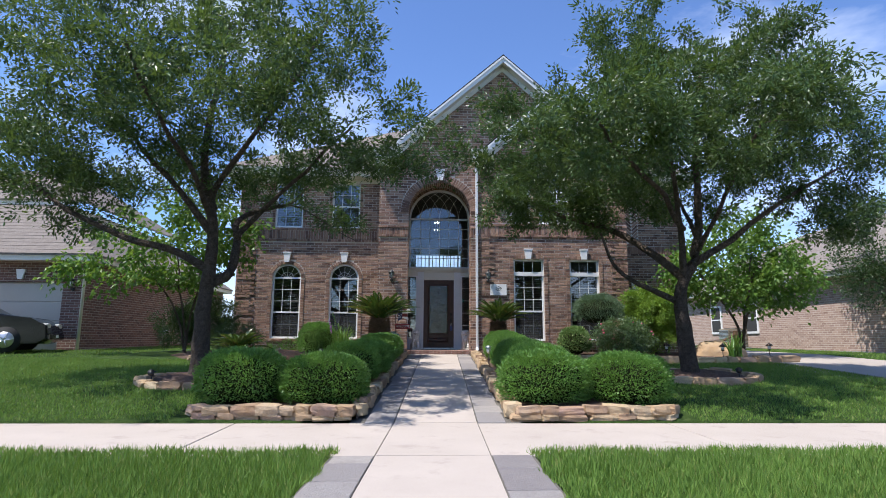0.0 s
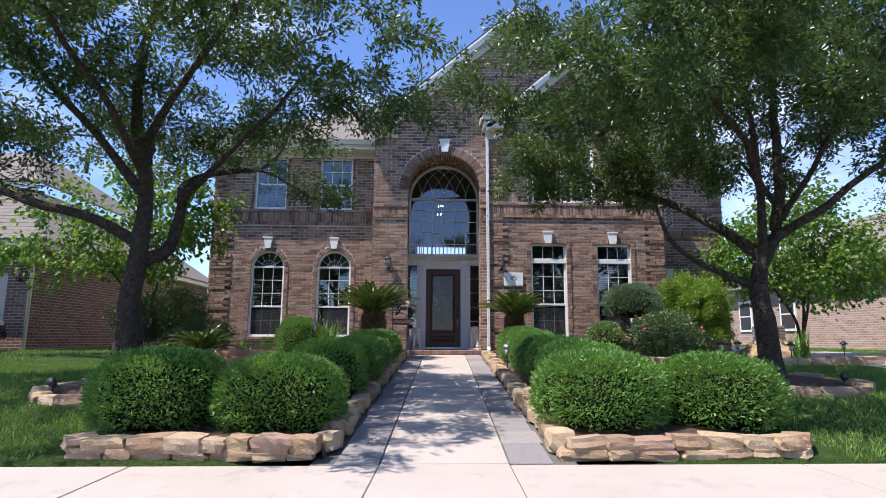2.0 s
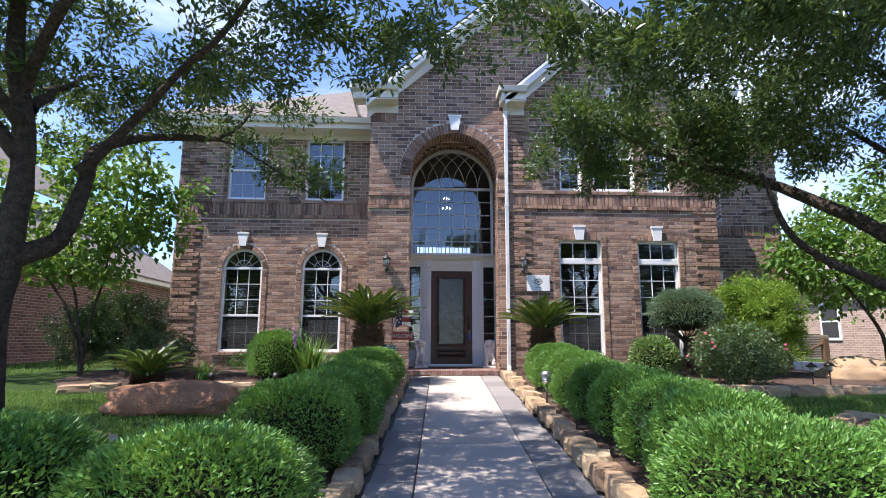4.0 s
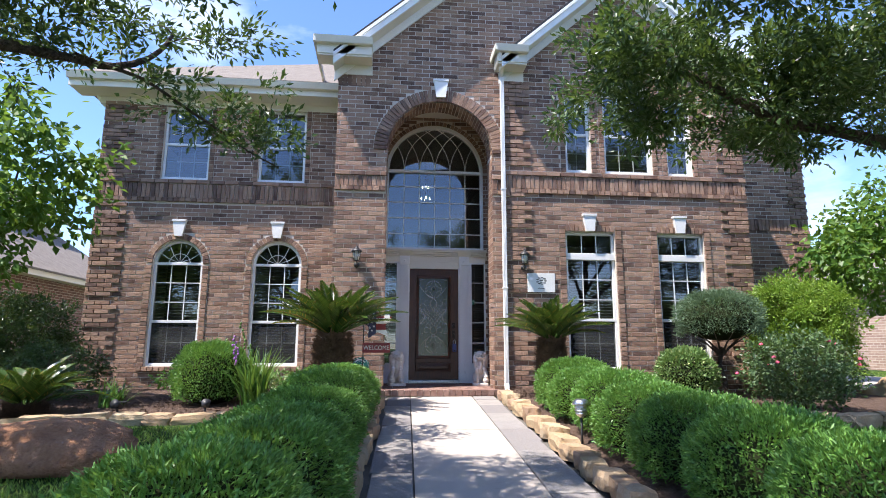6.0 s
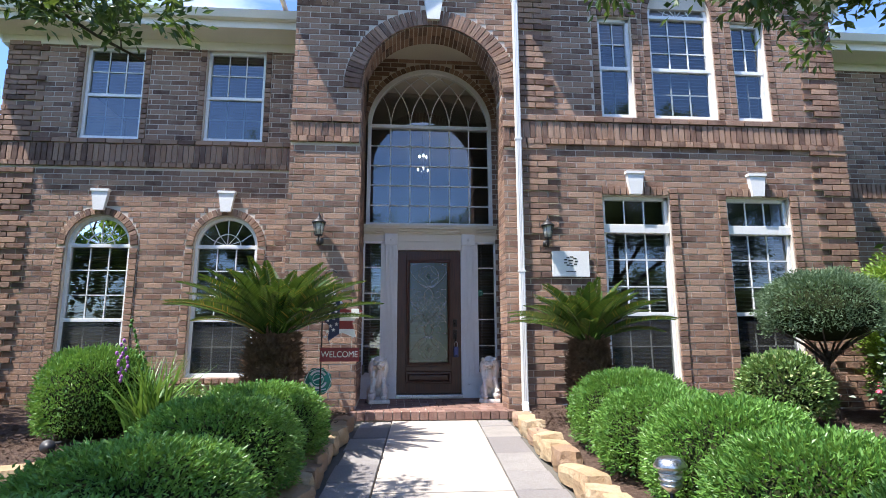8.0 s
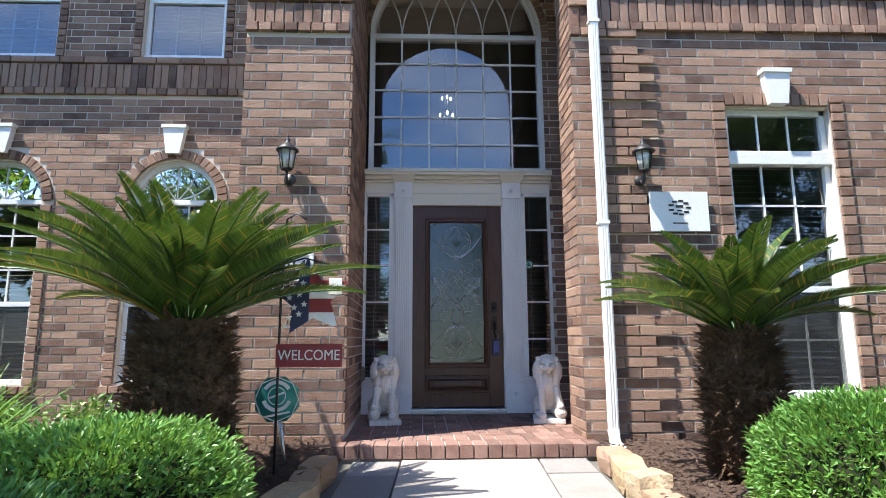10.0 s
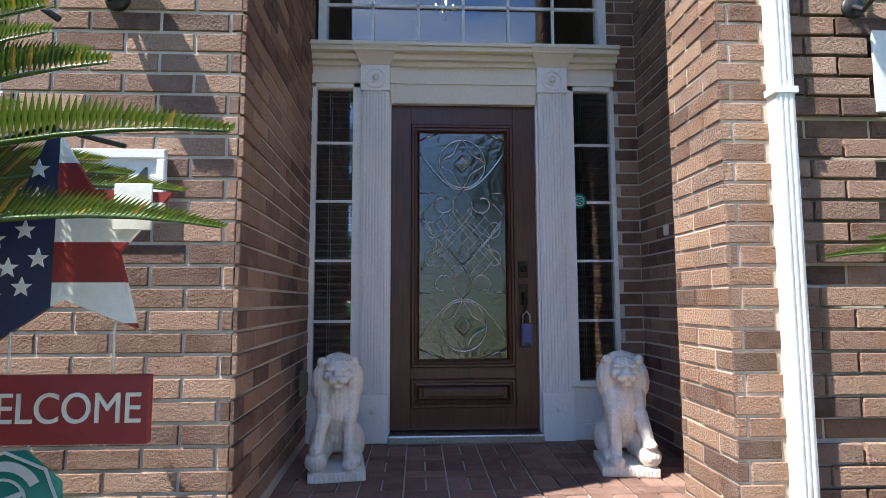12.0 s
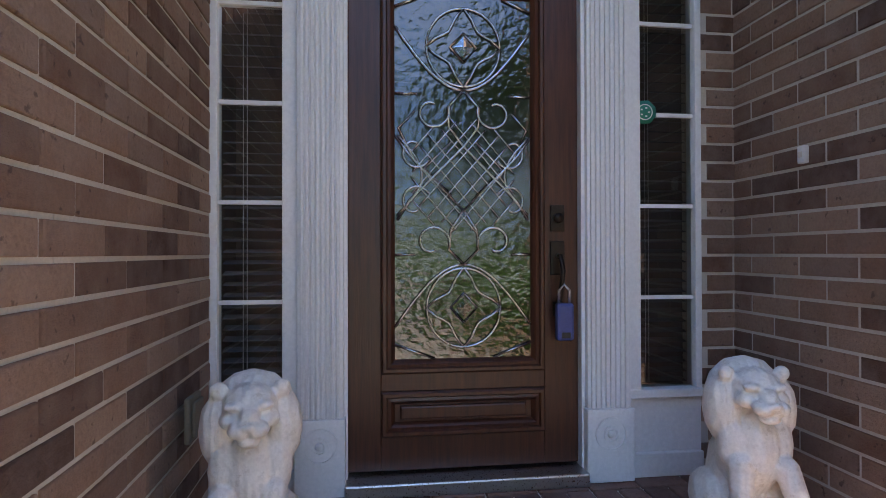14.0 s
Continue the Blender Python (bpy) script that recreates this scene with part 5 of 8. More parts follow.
bevels = ((0.0, 1.265, 0.04, 0.045), (0.0, 0.205, 0.035, 0.04))
for cu, cv, ru, rv in bevels:
    bm = bmesh.new()
    a = [bm.verts.new((GCX + cu + p * ru, dy + 0.004, GZ0 + cv + q * rv)) for p, q in ((0, -1), (1, 0), (0, 1), (-1, 0))]
    c0 = bm.verts.new((GCX + cu, dy - 0.004, GZ0 + cv))
    for i in range(4):
        bm.faces.new((a[i], a[(i + 1) % 4], c0))
    part("bevel", bm, M_BEVEL, door)
# handle set and the lock box that hangs from it
bar("deadbolt_plate", 0.965, 1.025, dy - 0.012, dy, 1.72, 1.83, M_BRONZE, door, 0.004)
lathe_ob = tube("deadbolt", [(0.995, dy - 0.01, 1.775), (0.995, dy - 0.032, 1.775)], 0.02, M_BRONZE, door, sides=16)
bar("handle_plate", 0.965, 1.025, dy - 0.012, dy, 1.54, 1.68, M_BRONZE, door, 0.004)
tube("handle", [(0.995, dy - 0.01, 1.62), (0.995, dy - 0.05, 1.62), (1.0, dy - 0.062, 1.56), (0.99, dy - 0.055, 1.45), (0.995, dy - 0.012, 1.40)], 0.01, M_BRONZE, door)
bar("handle_plate", 0.975, 1.015, dy - 0.01, dy, 1.37, 1.43, M_BRONZE, door, 0.004)
lock = thing("lock_box", 1.0, dy - 0.075, 1.28, "blue key lock box hanging from the door handle", "lock box")
part("body", new_box(-0.036, 0.036, -0.022, 0.022, 0.0, 0.15, 0.012), M_BLUE, lock)
part("dial", new_box(-0.018, 0.018, -0.026, -0.02, 0.012, 0.035, 0.003), M_BLACK, lock)
tube("shackle", [(-0.022, 0, 0.14), (-0.022, 0, 0.2), (0, 0, 0.225), (0.022, 0, 0.2), (0.022, 0, 0.14)], 0.006, M_STEEL, lock)
part("threshold", new_box(DX0 - 0.01, DX1 + 0.01, D_Y - 0.09, D_Y + 0.08, PORCH, 0.755, 0.008), M_STEEL, door)

sur = tagged(new("trim_door_surround"), "cream painted fluted door surround with rosettes and cornice", "door surround", kind="structure")
PY = D_Y - 0.045
for px0, px1 in ((-0.05, 0.125), (1.1, 1.285)):
    bar("pilaster", px0, px1, PY, D_Y + 0.06, 1.0, 2.93, M_WHITE, sur, 0.003)
    nfl = 8
    for k in range(nfl):
        w = (px1 - px0 - 0.02) / nfl
        xa = px0 + 0.01 + k * w
        bar("flute", xa + 0.003, xa + w - 0.003, PY - 0.011, PY, 1.0, 2.93, M_WHITE, sur, 0.003)
    for za, zb, sz in ((0.705, 1.0, 0.0), (2.93, 3.1, 0.0)):
        bar("block", px0 - 0.008, px1 + 0.008, PY - 0.02, D_Y + 0.06, za, zb, M_WHITE, sur, 0.004)
        cz = zb - 0.09 if za > 2 else 0.9
        for r0, r1, pr in ((0.058, 0.068, 0.008), (0.025, 0.034, 0.008)):
            arc_bar("rosette_ring", (px0 + px1) / 2, cz, r0, r1, PY - 0.02 - pr, PY - 0.018, M_WHITE, sur, 0, 360, 30)
        tube("rosette_boss", [((px0 + px1) / 2, PY - 0.016, cz), ((px0 + px1) / 2, PY - 0.032, cz)], [0.02, 0.012], M_WHITE, sur, sides=16)
    # flared capital
    bm = bmesh.new()
    zc0, zc1 = 3.1, 3.2
    a = [bm.verts.new(p) for p in ((px0 - 0.008, PY - 0.02, zc0), (px1 + 0.008, PY - 0.02, zc0), (px1 + 0.008, D_Y, zc0), (px0 - 0.008, D_Y, zc0))]
    b = [bm.verts.new(p) for p in ((px0 - 0.06, PY - 0.1, zc1), (px1 + 0.06, PY - 0.1, zc1), (px1 + 0.06, D_Y, zc1), (px0 - 0.06, D_Y, zc1))]
    bm.faces.new(a)
    bm.faces.new(b)
    for i in range(4):
        bm.faces.new((a[i], a[(i + 1) % 4], b[(i + 1) % 4], b[i]))
    part("capital", bm, M_TRIM, sur)
bar("jamb", 0.125, 0.14, D_Y - 0.02, D_Y + 0.08, 0.7, 2.9, M_WHITE, sur)
bar("jamb", 1.085, 1.1, D_Y - 0.02, D_Y + 0.08, 0.7, 2.9, M_WHITE, sur)
bar("head_casing", 0.125, 1.1, D_Y - 0.02, D_Y + 0.08, 2.86, 3.0, M_TRIM, sur, 0.003)
bar("frieze", -0.375, 1.615, D_Y - 0.03, D_Y + 0.06, 2.99, 3.12, M_TRIM, sur)
for z0c, z1c, pr in ((3.1, 3.13, 0.055), (3.13, 3.17, 0.085), (3.17, 3.2, 0.13), (3.2, 3.225, 0.145)):
    bar("cornice", -0.375, 1.625, D_Y - pr, D_Y + 0.02, z0c, z1c, M_TRIM, sur, 0.004)
for nm, sx0, sx1 in (("l", -0.375, -0.05), ("r", 1.285, 1.615)):
    sw = tagged(new("window_12" if nm == "l" else "window_13"), "narrow white sidelight window with blinds beside the door", "window", kind="structure")
    fr = 0.028
    inner = 0.03
    g0, g1 = (sx0 + fr, sx1 - fr - inner) if nm == "l" else (sx0 + fr + inner, sx1 - fr)
    for a, b in ((sx0, g0), (g1, sx1)):
        bar("window_frame", a, b, D_Y - 0.02, D_Y + 0.05, 1.03, 2.99, M_WHITE, sw, 0.003)
    bar("window_frame", sx0, sx1, D_Y - 0.02, D_Y + 0.05, 2.96, 2.99, M_WHITE, sw, 0.003)
    bar("window_sill", sx0, sx1, D_Y - 0.035, D_Y + 0.05, 1.03, 1.065, M_WHITE, sw, 0.004)
    bar("panel", sx0, sx1, D_Y - 0.01, D_Y + 0.05, 0.8, 1.03, M_WHITE, sw, 0.003)
    bar("skirting", sx0, sx1, D_Y - 0.03, D_Y + 0.05, 0.702, 0.8, M_WHITE, sw, 0.004)
    pane(g0, g1, 1.06, 2.96, D_Y + 0.015, sw)
    for k in range(1, 5):
        zz = 1.06 + 1.92 * k / 5
        bar("muntin", g0, g1, D_Y - 0.002, D_Y + 0.012, zz - 0.008, zz + 0.008, M_WHITE, sw)
    slats(g0 + 0.004, g1 - 0.004, D_Y + 0.07, 1.08, 2.94, sw, 0.043, 15.0)
    for xx in (sx0 + 0.11, sx0 + 0.125):
        tube("blind_cord", [(xx, D_Y + 0.045, 1.08), (xx, D_Y + 0.045, 2.94)], 0.0015, M_WHITE, sw, sides=4)
stk = thing("alarm_sticker", 1.368, D_Y - 0.012, 2.22, "small green octagonal sticker on the sidelight glass", "sticker")
tube("disc", [(0, 0, 0), (0, 0.004, 0)], 0.052, M_GREENSIGN, stk, sides=8)
arc_bar("ring", 0, 0, 0.03, 0.034, -0.002, 0.0, M_WHITE, stk, 0, 360, 20)
for k in range(5):
    t = 2 * math.pi * k / 5
    bar("mark", 0.018 * math.cos(t) - 0.004, 0.018 * math.cos(t) + 0.004, -0.002, 0.0, 0.018 * math.sin(t) - 0.003, 0.018 * math.sin(t) + 0.003, M_WHITE, stk)
bell = thing("doorbell", IN_R2 - 0.01, 17.19, 1.98, "small white doorbell button on the brick", "doorbell")
part("body", new_box(-0.022, 0.0, -0.017, 0.017, -0.032, 0.032, 0.005), M_WHITE, bell)
part("button", new_box(-0.027, -0.02, -0.008, 0.008, -0.01, 0.01, 0.002), M_TRIM, bell)
outl = thing("outlet_cover", IN_L + 0.012, 17.22, 1.12, "weathered grey outlet cover on the recess wall", "outlet cover")
M_GREYPL = surface("grey_plastic", (0.16, 0.135, 0.09), (0.22, 0.185, 0.13), 20.0, 80.0, 0.6, 0.1)
part("plate", new_box(0.0, 0.018, -0.06, 0.06, -0.07, 0.07, 0.006), M_GREYPL, outl)
part("flap", new_box(0.018, 0.03, -0.045, 0.045, -0.055, 0.055, 0.006), M_GREYPL, outl)


def text_mesh(name, body, size, material, parent, loc, rot=(90, 0, 0), depth=0.002, bold=0.0, squeeze=1.0):
    cu = bpy.data.curves.new(name, 'FONT')
    cu.body, cu.size, cu.extrude, cu.offset = body, size, depth, bold
    cu.align_x, cu.align_y = 'CENTER', 'CENTER'
    tmp = new(name + "_curve", cu)
    dg = bpy.context.evaluated_depsgraph_get()
    me = bpy.data.meshes.new_from_object(tmp.evaluated_get(dg))
    bpy.data.objects.remove(tmp)
    bpy.data.curves.remove(cu)
    me.materials.clear()
    ob = link_mesh(name, me, material, parent)
    ob.matrix_local = pose(*loc, *rot) @ Matrix.Diagonal((squeeze, 1, 1, 1))
    return ob


# house number
num = thing("house_number_plaque", -0.80, C_Y - 0.015, 2.0, "white framed house number plaque reading 18014", "house number")
part("plate", new_box(-0.18, 0.18, -0.012, 0.0, -0.08, 0.08), M_WHITE, num)
for bx in ((-0.21, 0.21, -0.025, 0.0, 0.08, 0.115), (-0.21, 0.21, -0.025, 0.0, -0.115, -0.08), (-0.21, -0.18, -0.025, 0.0, -0.08, 0.08), (0.18, 0.21, -0.025, 0.0, -0.08, 0.08)):
    part("frame", new_box(*bx, 0.004), M_WHITE, num)
text_mesh("digits", "18014", 0.125, M_INK, num, (0, -0.0135, -0.002), bold=0.0025)
plq = thing("wall_plaque", 2.27, R_Y - 0.03, 2.43, "white wall plaque with a dark paw-like emblem", "plaque")
part("plate", new_box(-0.235, 0.235, -0.012, 0.0, -0.16, 0.16, 0.003), M_WHITE, plq)
for k in range(9):
    t = 2 * math.pi * k / 9
    part("emblem_mark", new_box(0.07 * math.cos(t) - 0.02, 0.07 * math.cos(t) + 0.02, -0.0145, -0.012, 0.03 + 0.055 * math.sin(t) - 0.008, 0.03 + 0.055 * math.sin(t) + 0.008), M_INK, plq)
for bx in ((-0.03, 0.03, 0.03, 0.05), (-0.02, 0.02, 0.0, 0.012), (-0.06, 0.06, -0.1, -0.09)):
    part("emblem_mark", new_box(bx[0], bx[1], -0.0145, -0.012, bx[2], bx[3]), M_INK, plq)

# wall lanterns
M_FROST = surface("lantern_glass", (0.6, 0.58, 0.52), (0.7, 0.68, 0.6), 20.0, 60.0, 0.25, 0.05)


def lantern(x, y, z):
    ob = thing("wall_lantern", x, y, z, "black wall lantern with seeded glass on the brick", "wall lamp", "lanterns beside the entry")
    lathe_p = [(0.052, 0.0), (0.052, 0.012), (0.03, 0.025)]
    tube("backplate", [(0, 0.0, -0.16), (0, -0.022, -0.16)], [0.055, 0.045], M_BLACK, ob, sides=18)
    tube("arm", [(0, -0.02, -0.16), (0, -0.07, -0.2), (0, -0.12, -0.18), (0, -0.125, -0.11)], 0.011, M_BLACK, ob)
    fr = lambda z0, z1, r0, r1, nm, m: lathe(nm, [(r0, z0), (r1, z1)], m, ob, sides=6, at=(0, -0.125, 0))
    fr(-0.11, -0.095, 0.045, 0.062, "base", M_BLACK)
    fr(-0.09, 0.07, 0.048, 0.072, "glass", M_FROST)
    for k in range(6):
        t = 2 * math.pi * k / 6
        tube("post", [(0.052 * math.cos(t), -0.125 + 0.052 * math.sin(t), -0.095), (0.078 * math.cos(t), -0.125 + 0.078 * math.sin(t), 0.075)], 0.005, M_BLACK, ob, sides=5)
    lathe("roof", [(0.1, 0.068), (0.095, 0.082), (0.05, 0.125), (0.018, 0.15), (0.022, 0.165), (0.006, 0.185), (0.01, 0.2), (0.002, 0.225)], M_BLACK, ob, sides=12, at=(0, -0.125, 0))
    return ob


lantern(-0.80, C_Y - 0.01, 2.83).scale = (0.88, 0.88, 0.88)
lantern(1.97, R_Y - 0.026, 2.82).scale = (0.88, 0.88, 0.88)


# seated lions
def lion(x, y, turn, flip):
    blobs = []
    add = lambda c, r, rot=0.0: blobs.append((c, r, rot))
    for s in (-1, 1):
        add((s * 0.085, 0.07, 0.15), (0.075, 0.125, 0.11))
        add((s * 0.095, -0.06, 0.085), (0.045, 0.085, 0.04))
        add((s * 0.088, -0.045, 0.625), (0.028, 0.018, 0.028))
        add((s * 0.04, -0.115, 0.595), (0.032, 0.022, 0.014))
        add((s * 0.05, -0.095, 0.55), (0.035, 0.035, 0.03))
        add((s * 0.024, -0.15, 0.535), (0.034, 0.032, 0.026))
        add((s * 0.088, -0.01, 0.5), (0.062, 0.07, 0.12))
        add((s * 0.07, -0.045, 0.39), (0.05, 0.055, 0.1))
    add((0, 0.06, 0.26), (0.105, 0.115, 0.17))
    add((0, -0.01, 0.36), (0.112, 0.1, 0.16))
    add((0, -0.055, 0.38), (0.075, 0.07, 0.13))
    add((0, 0.025, 0.55), (0.13, 0.085, 0.125))
    add((0, -0.055, 0.58), (0.08, 0.075, 0.07))
    add((0, -0.125, 0.57), (0.03, 0.045, 0.026))
    add((0, -0.178, 0.548), (0.02, 0.01, 0.012))
    add((0, -0.14, 0.5), (0.034, 0.03, 0.02))
    add((0, 0.17, 0.1), (0.035, 0.09, 0.035))
    for k in range(8):      # standing leg, raised leg on its ball
        t = k / 7
        add((0.065 * -1, -0.085 - 0.035 * t, 0.33 - 0.25 * t), (0.042 - 0.008 * t, 0.045 - 0.008 * t, 0.045))
        add((0.075 + 0.03 * t, -0.095 - 0.045 * t, 0.32 - 0.14 * t), (0.041 - 0.008 * t, 0.044 - 0.008 * t, 0.042))
    add((-0.065, -0.145, 0.075), (0.042, 0.058, 0.034))
    add((0.108, -0.15, 0.165), (0.04, 0.052, 0.034))
    add((0.108, -0.14, 0.105), (0.062, 0.062, 0.06))
    bm = bmesh.new()
    for c, r, rot in blobs:
        m = Matrix.Translation((c[0] * flip, c[1], c[2])) @ Matrix.Diagonal((r[0], r[1], r[2], 1))
        bmesh.ops.create_icosphere(bm, subdivisions=2, radius=1.0, matrix=m)
    box(bm, -0.15, 0.15, -0.19, 0.17, 0.0, 0.05)
    ob = part("lion_statue", bm, M_LION, None, "", True)
    md = ob.modifiers.new("blend", 'REMESH')
    md.mode, md.voxel_size, md.use_smooth_shade = 'VOXEL', 0.0055, True
    sm = ob.modifiers.new("soften", 'SMOOTH')
    sm.iterations, sm.factor = 4, 0.5
    ob.matrix_world = pose(x, y, PORCH, 0, 0, turn) @ Matrix.Diagonal((0.93, 0.95, 0.90, 1))
    return tagged(ob, "white cast-stone seated lion statue on the brick porch", "statue", "lion statues by the door")


lion(-0.10, 17.0, 8, -1)
lion(1.40, 17.0, -10, 1)

# ---- garden flag, sign ----
flag = thing("garden_sign_stand", -0.63, 15.25, walk_z(15.2) + 0.02, "black metal stake with a hanging wooden star flag and welcome board", "garden sign")
gz0 = walk_z(15.2) + 0.02
tube("stake", [(0, 0, -0.05), (0.0, 0, 1.1), (0.02, 0, 1.62), (0.08, 0, 1.66), (0.14, 0, 1.62)], 0.008, M_BLACK, flag)
tube("hook_arm", [(0.0, 0, 1.33), (0.14, -0.005, 1.37), (0.3, 0, 1.33)], 0.006, M_BLACK, flag)


def star_pts(r, n=5, inner=0.5, rot=90.0):
    return [((r if k % 2 == 0 else r * inner) * math.cos(radians(rot + 180 / n * k)), (r if k % 2 == 0 else r * inner) * math.sin(radians(rot + 180 / n * k))) for k in range(2 * n)]


SC = (0.19, 1.12)       # centre of the star in the stand's plane


def clip_poly(poly, a, b, c):
    """The part of a polygon where a*x + b*z <= c."""
    out = []
    for (x0, z0), (x1, z1) in zip(poly, poly[1:] + poly[:1]):
        d0, d1 = a * x0 + b * z0 - c, a * x1 + b * z1 - c
        if d0 <= 0:
            out.append((x0, z0))
        if d0 * d1 < 0:
            t = d0 / (d0 - d1)
            out.append((x0 + (x1 - x0) * t, z0 + (z1 - z0) * t))
    return out


star = [(SC[0] + x, SC[1] + z) for x, z in star_pts(0.25, rot=96)]
left = clip_poly(star, 1, 0, SC[0] - 0.01)
if len(left) > 2:
    part("star_field", prism(bmesh.new(), left, -0.03, -0.018), M_NAVY, flag, "navy half of the star")
for k in range(6):
    z1s, z0s = SC[1] + 0.25 - k * 0.085, SC[1] + 0.25 - (k + 1) * 0.085
    band = clip_poly(clip_poly(clip_poly(star, -1, 0, -(SC[0] - 0.01)), 0, 1, z1s), 0, -1, -z0s)
    if len(band) > 2:
        part("stripe", prism(bmesh.new(), band, -0.03, -0.018), M_RED if k % 2 else M_WHITE, flag)
for sx, sz in ((-0.17, 0.05), (-0.11, 0.07), (-0.05, 0.09), (-0.05, 0.15), (-0.13, 0.0), (-0.07, 0.02), (-0.1, -0.06), (-0.04, -0.04), (-0.13, -0.12), (-0.07, -0.1), (-0.15, -0.17)):
    part("small_star", prism(bmesh.new(), [(SC[0] + sx + x, SC[1] + sz + z) for x, z in star_pts(0.022, inner=0.42)], -0.033, -0.03), M_WHITE, flag)
part("tag", new_box(SC[0] + 0.11, SC[0] + 0.19, -0.036, -0.031, SC[1] + 0.02, SC[1] + 0.12, 0.002), M_WHITE, flag, "white paper tag")
for sx in (-0.09, 0.12):
    tube("cord", [(SC[0] + sx, -0.024, 0.95), (SC[0] + sx, -0.024, 0.83)], 0.003, M_TRIM, flag, sides=5)
part("board", new_box(SC[0] - 0.2, SC[0] + 0.2, -0.032, -0.014, 0.7, 0.84, 0.002), M_RED, flag, "red board reading WELCOME")
text_mesh("letters", "WELCOME", 0.088, M_TRIM, flag, (SC[0], -0.0335, 0.77), bold=0.0, squeeze=0.88)
sgn = thing("yard_sign", -0.68, 15.45, walk_z(15.4), "green octagonal security yard sign on a metal stake", "yard sign")
sgn.rotation_euler = (0, 0, 0)
tube("stake", [(0.08, 0.05, -0.1), (0.01, 0.02, 0.45)], 0.012, M_STEEL, sgn)
tube("plate", [(0, 0.0, 0.5), (0, 0.008, 0.5)], 0.15, M_GREENSIGN, sgn, sides=8)
arc_bar("rim", 0, 0.5, 0.135, 0.142, -0.003, 0.0, M_WHITE, sgn, 0, 360, 8)
arc_bar("emblem_ring", 0, 0.52, 0.052, 0.058, -0.003, 0.0, M_WHITE, sgn, 0, 360, 24)
arc_bar("emblem_arc", 0, 0.52, 0.075, 0.098, -0.003, 0.0, M_WHITE, sgn, 30, 150, 12)
arc_bar("emblem_arc", 0, 0.52, 0.075, 0.098, -0.003, 0.0, M_WHITE, sgn, 200, 340, 12)
part("emblem_bar", prism(bmesh.new(), [(-0.05, 0.5), (0.045, 0.535), (0.05, 0.55), (-0.045, 0.515)], -0.003, 0.0), M_WHITE, sgn)
part("writing_bar", prism(bmesh.new(), [(-0.07, 0.385), (0.085, 0.415), (0.085, 0.428), (-0.07, 0.398)], -0.003, 0.0), M_WHITE, sgn)
spl = thing("splash_block", 1.85, 15.62, walk_z(15.6) + 0.02, "pale plastic splash block under the downspout", "splash block")
part("body", new_box(-0.12, 0.16, -0.2, 0.25, 0.0, 0.05, 0.015), M_WHITE, spl)

# ---- planting ----


def resample(pts, radii, step=0.22):
    out, rad = [], []
    for (a, b, ra, rb) in zip(pts, pts[1:], radii, radii[1:]):
        a, b = Vector(a), Vector(b)
        n = max(1, int((b - a).length / step))
        for k in range(n):
            t = k / n
            out.append(a.lerp(b, t))
            rad.append(ra + (rb - ra) * t)
    out.append(Vector(pts[-1]))
    rad.append(radii[-1])
    return out, rad


def smooth_path(pts, rounds=2):
    pts = [Vector(p) for p in pts]
    for _ in range(rounds):
        q = [pts[0]]
        for a, b in zip(pts, pts[1:]):
            q += [a.lerp(b, 0.25), a.lerp(b, 0.75)]
        q.append(pts[-1])
        pts = q
    return pts


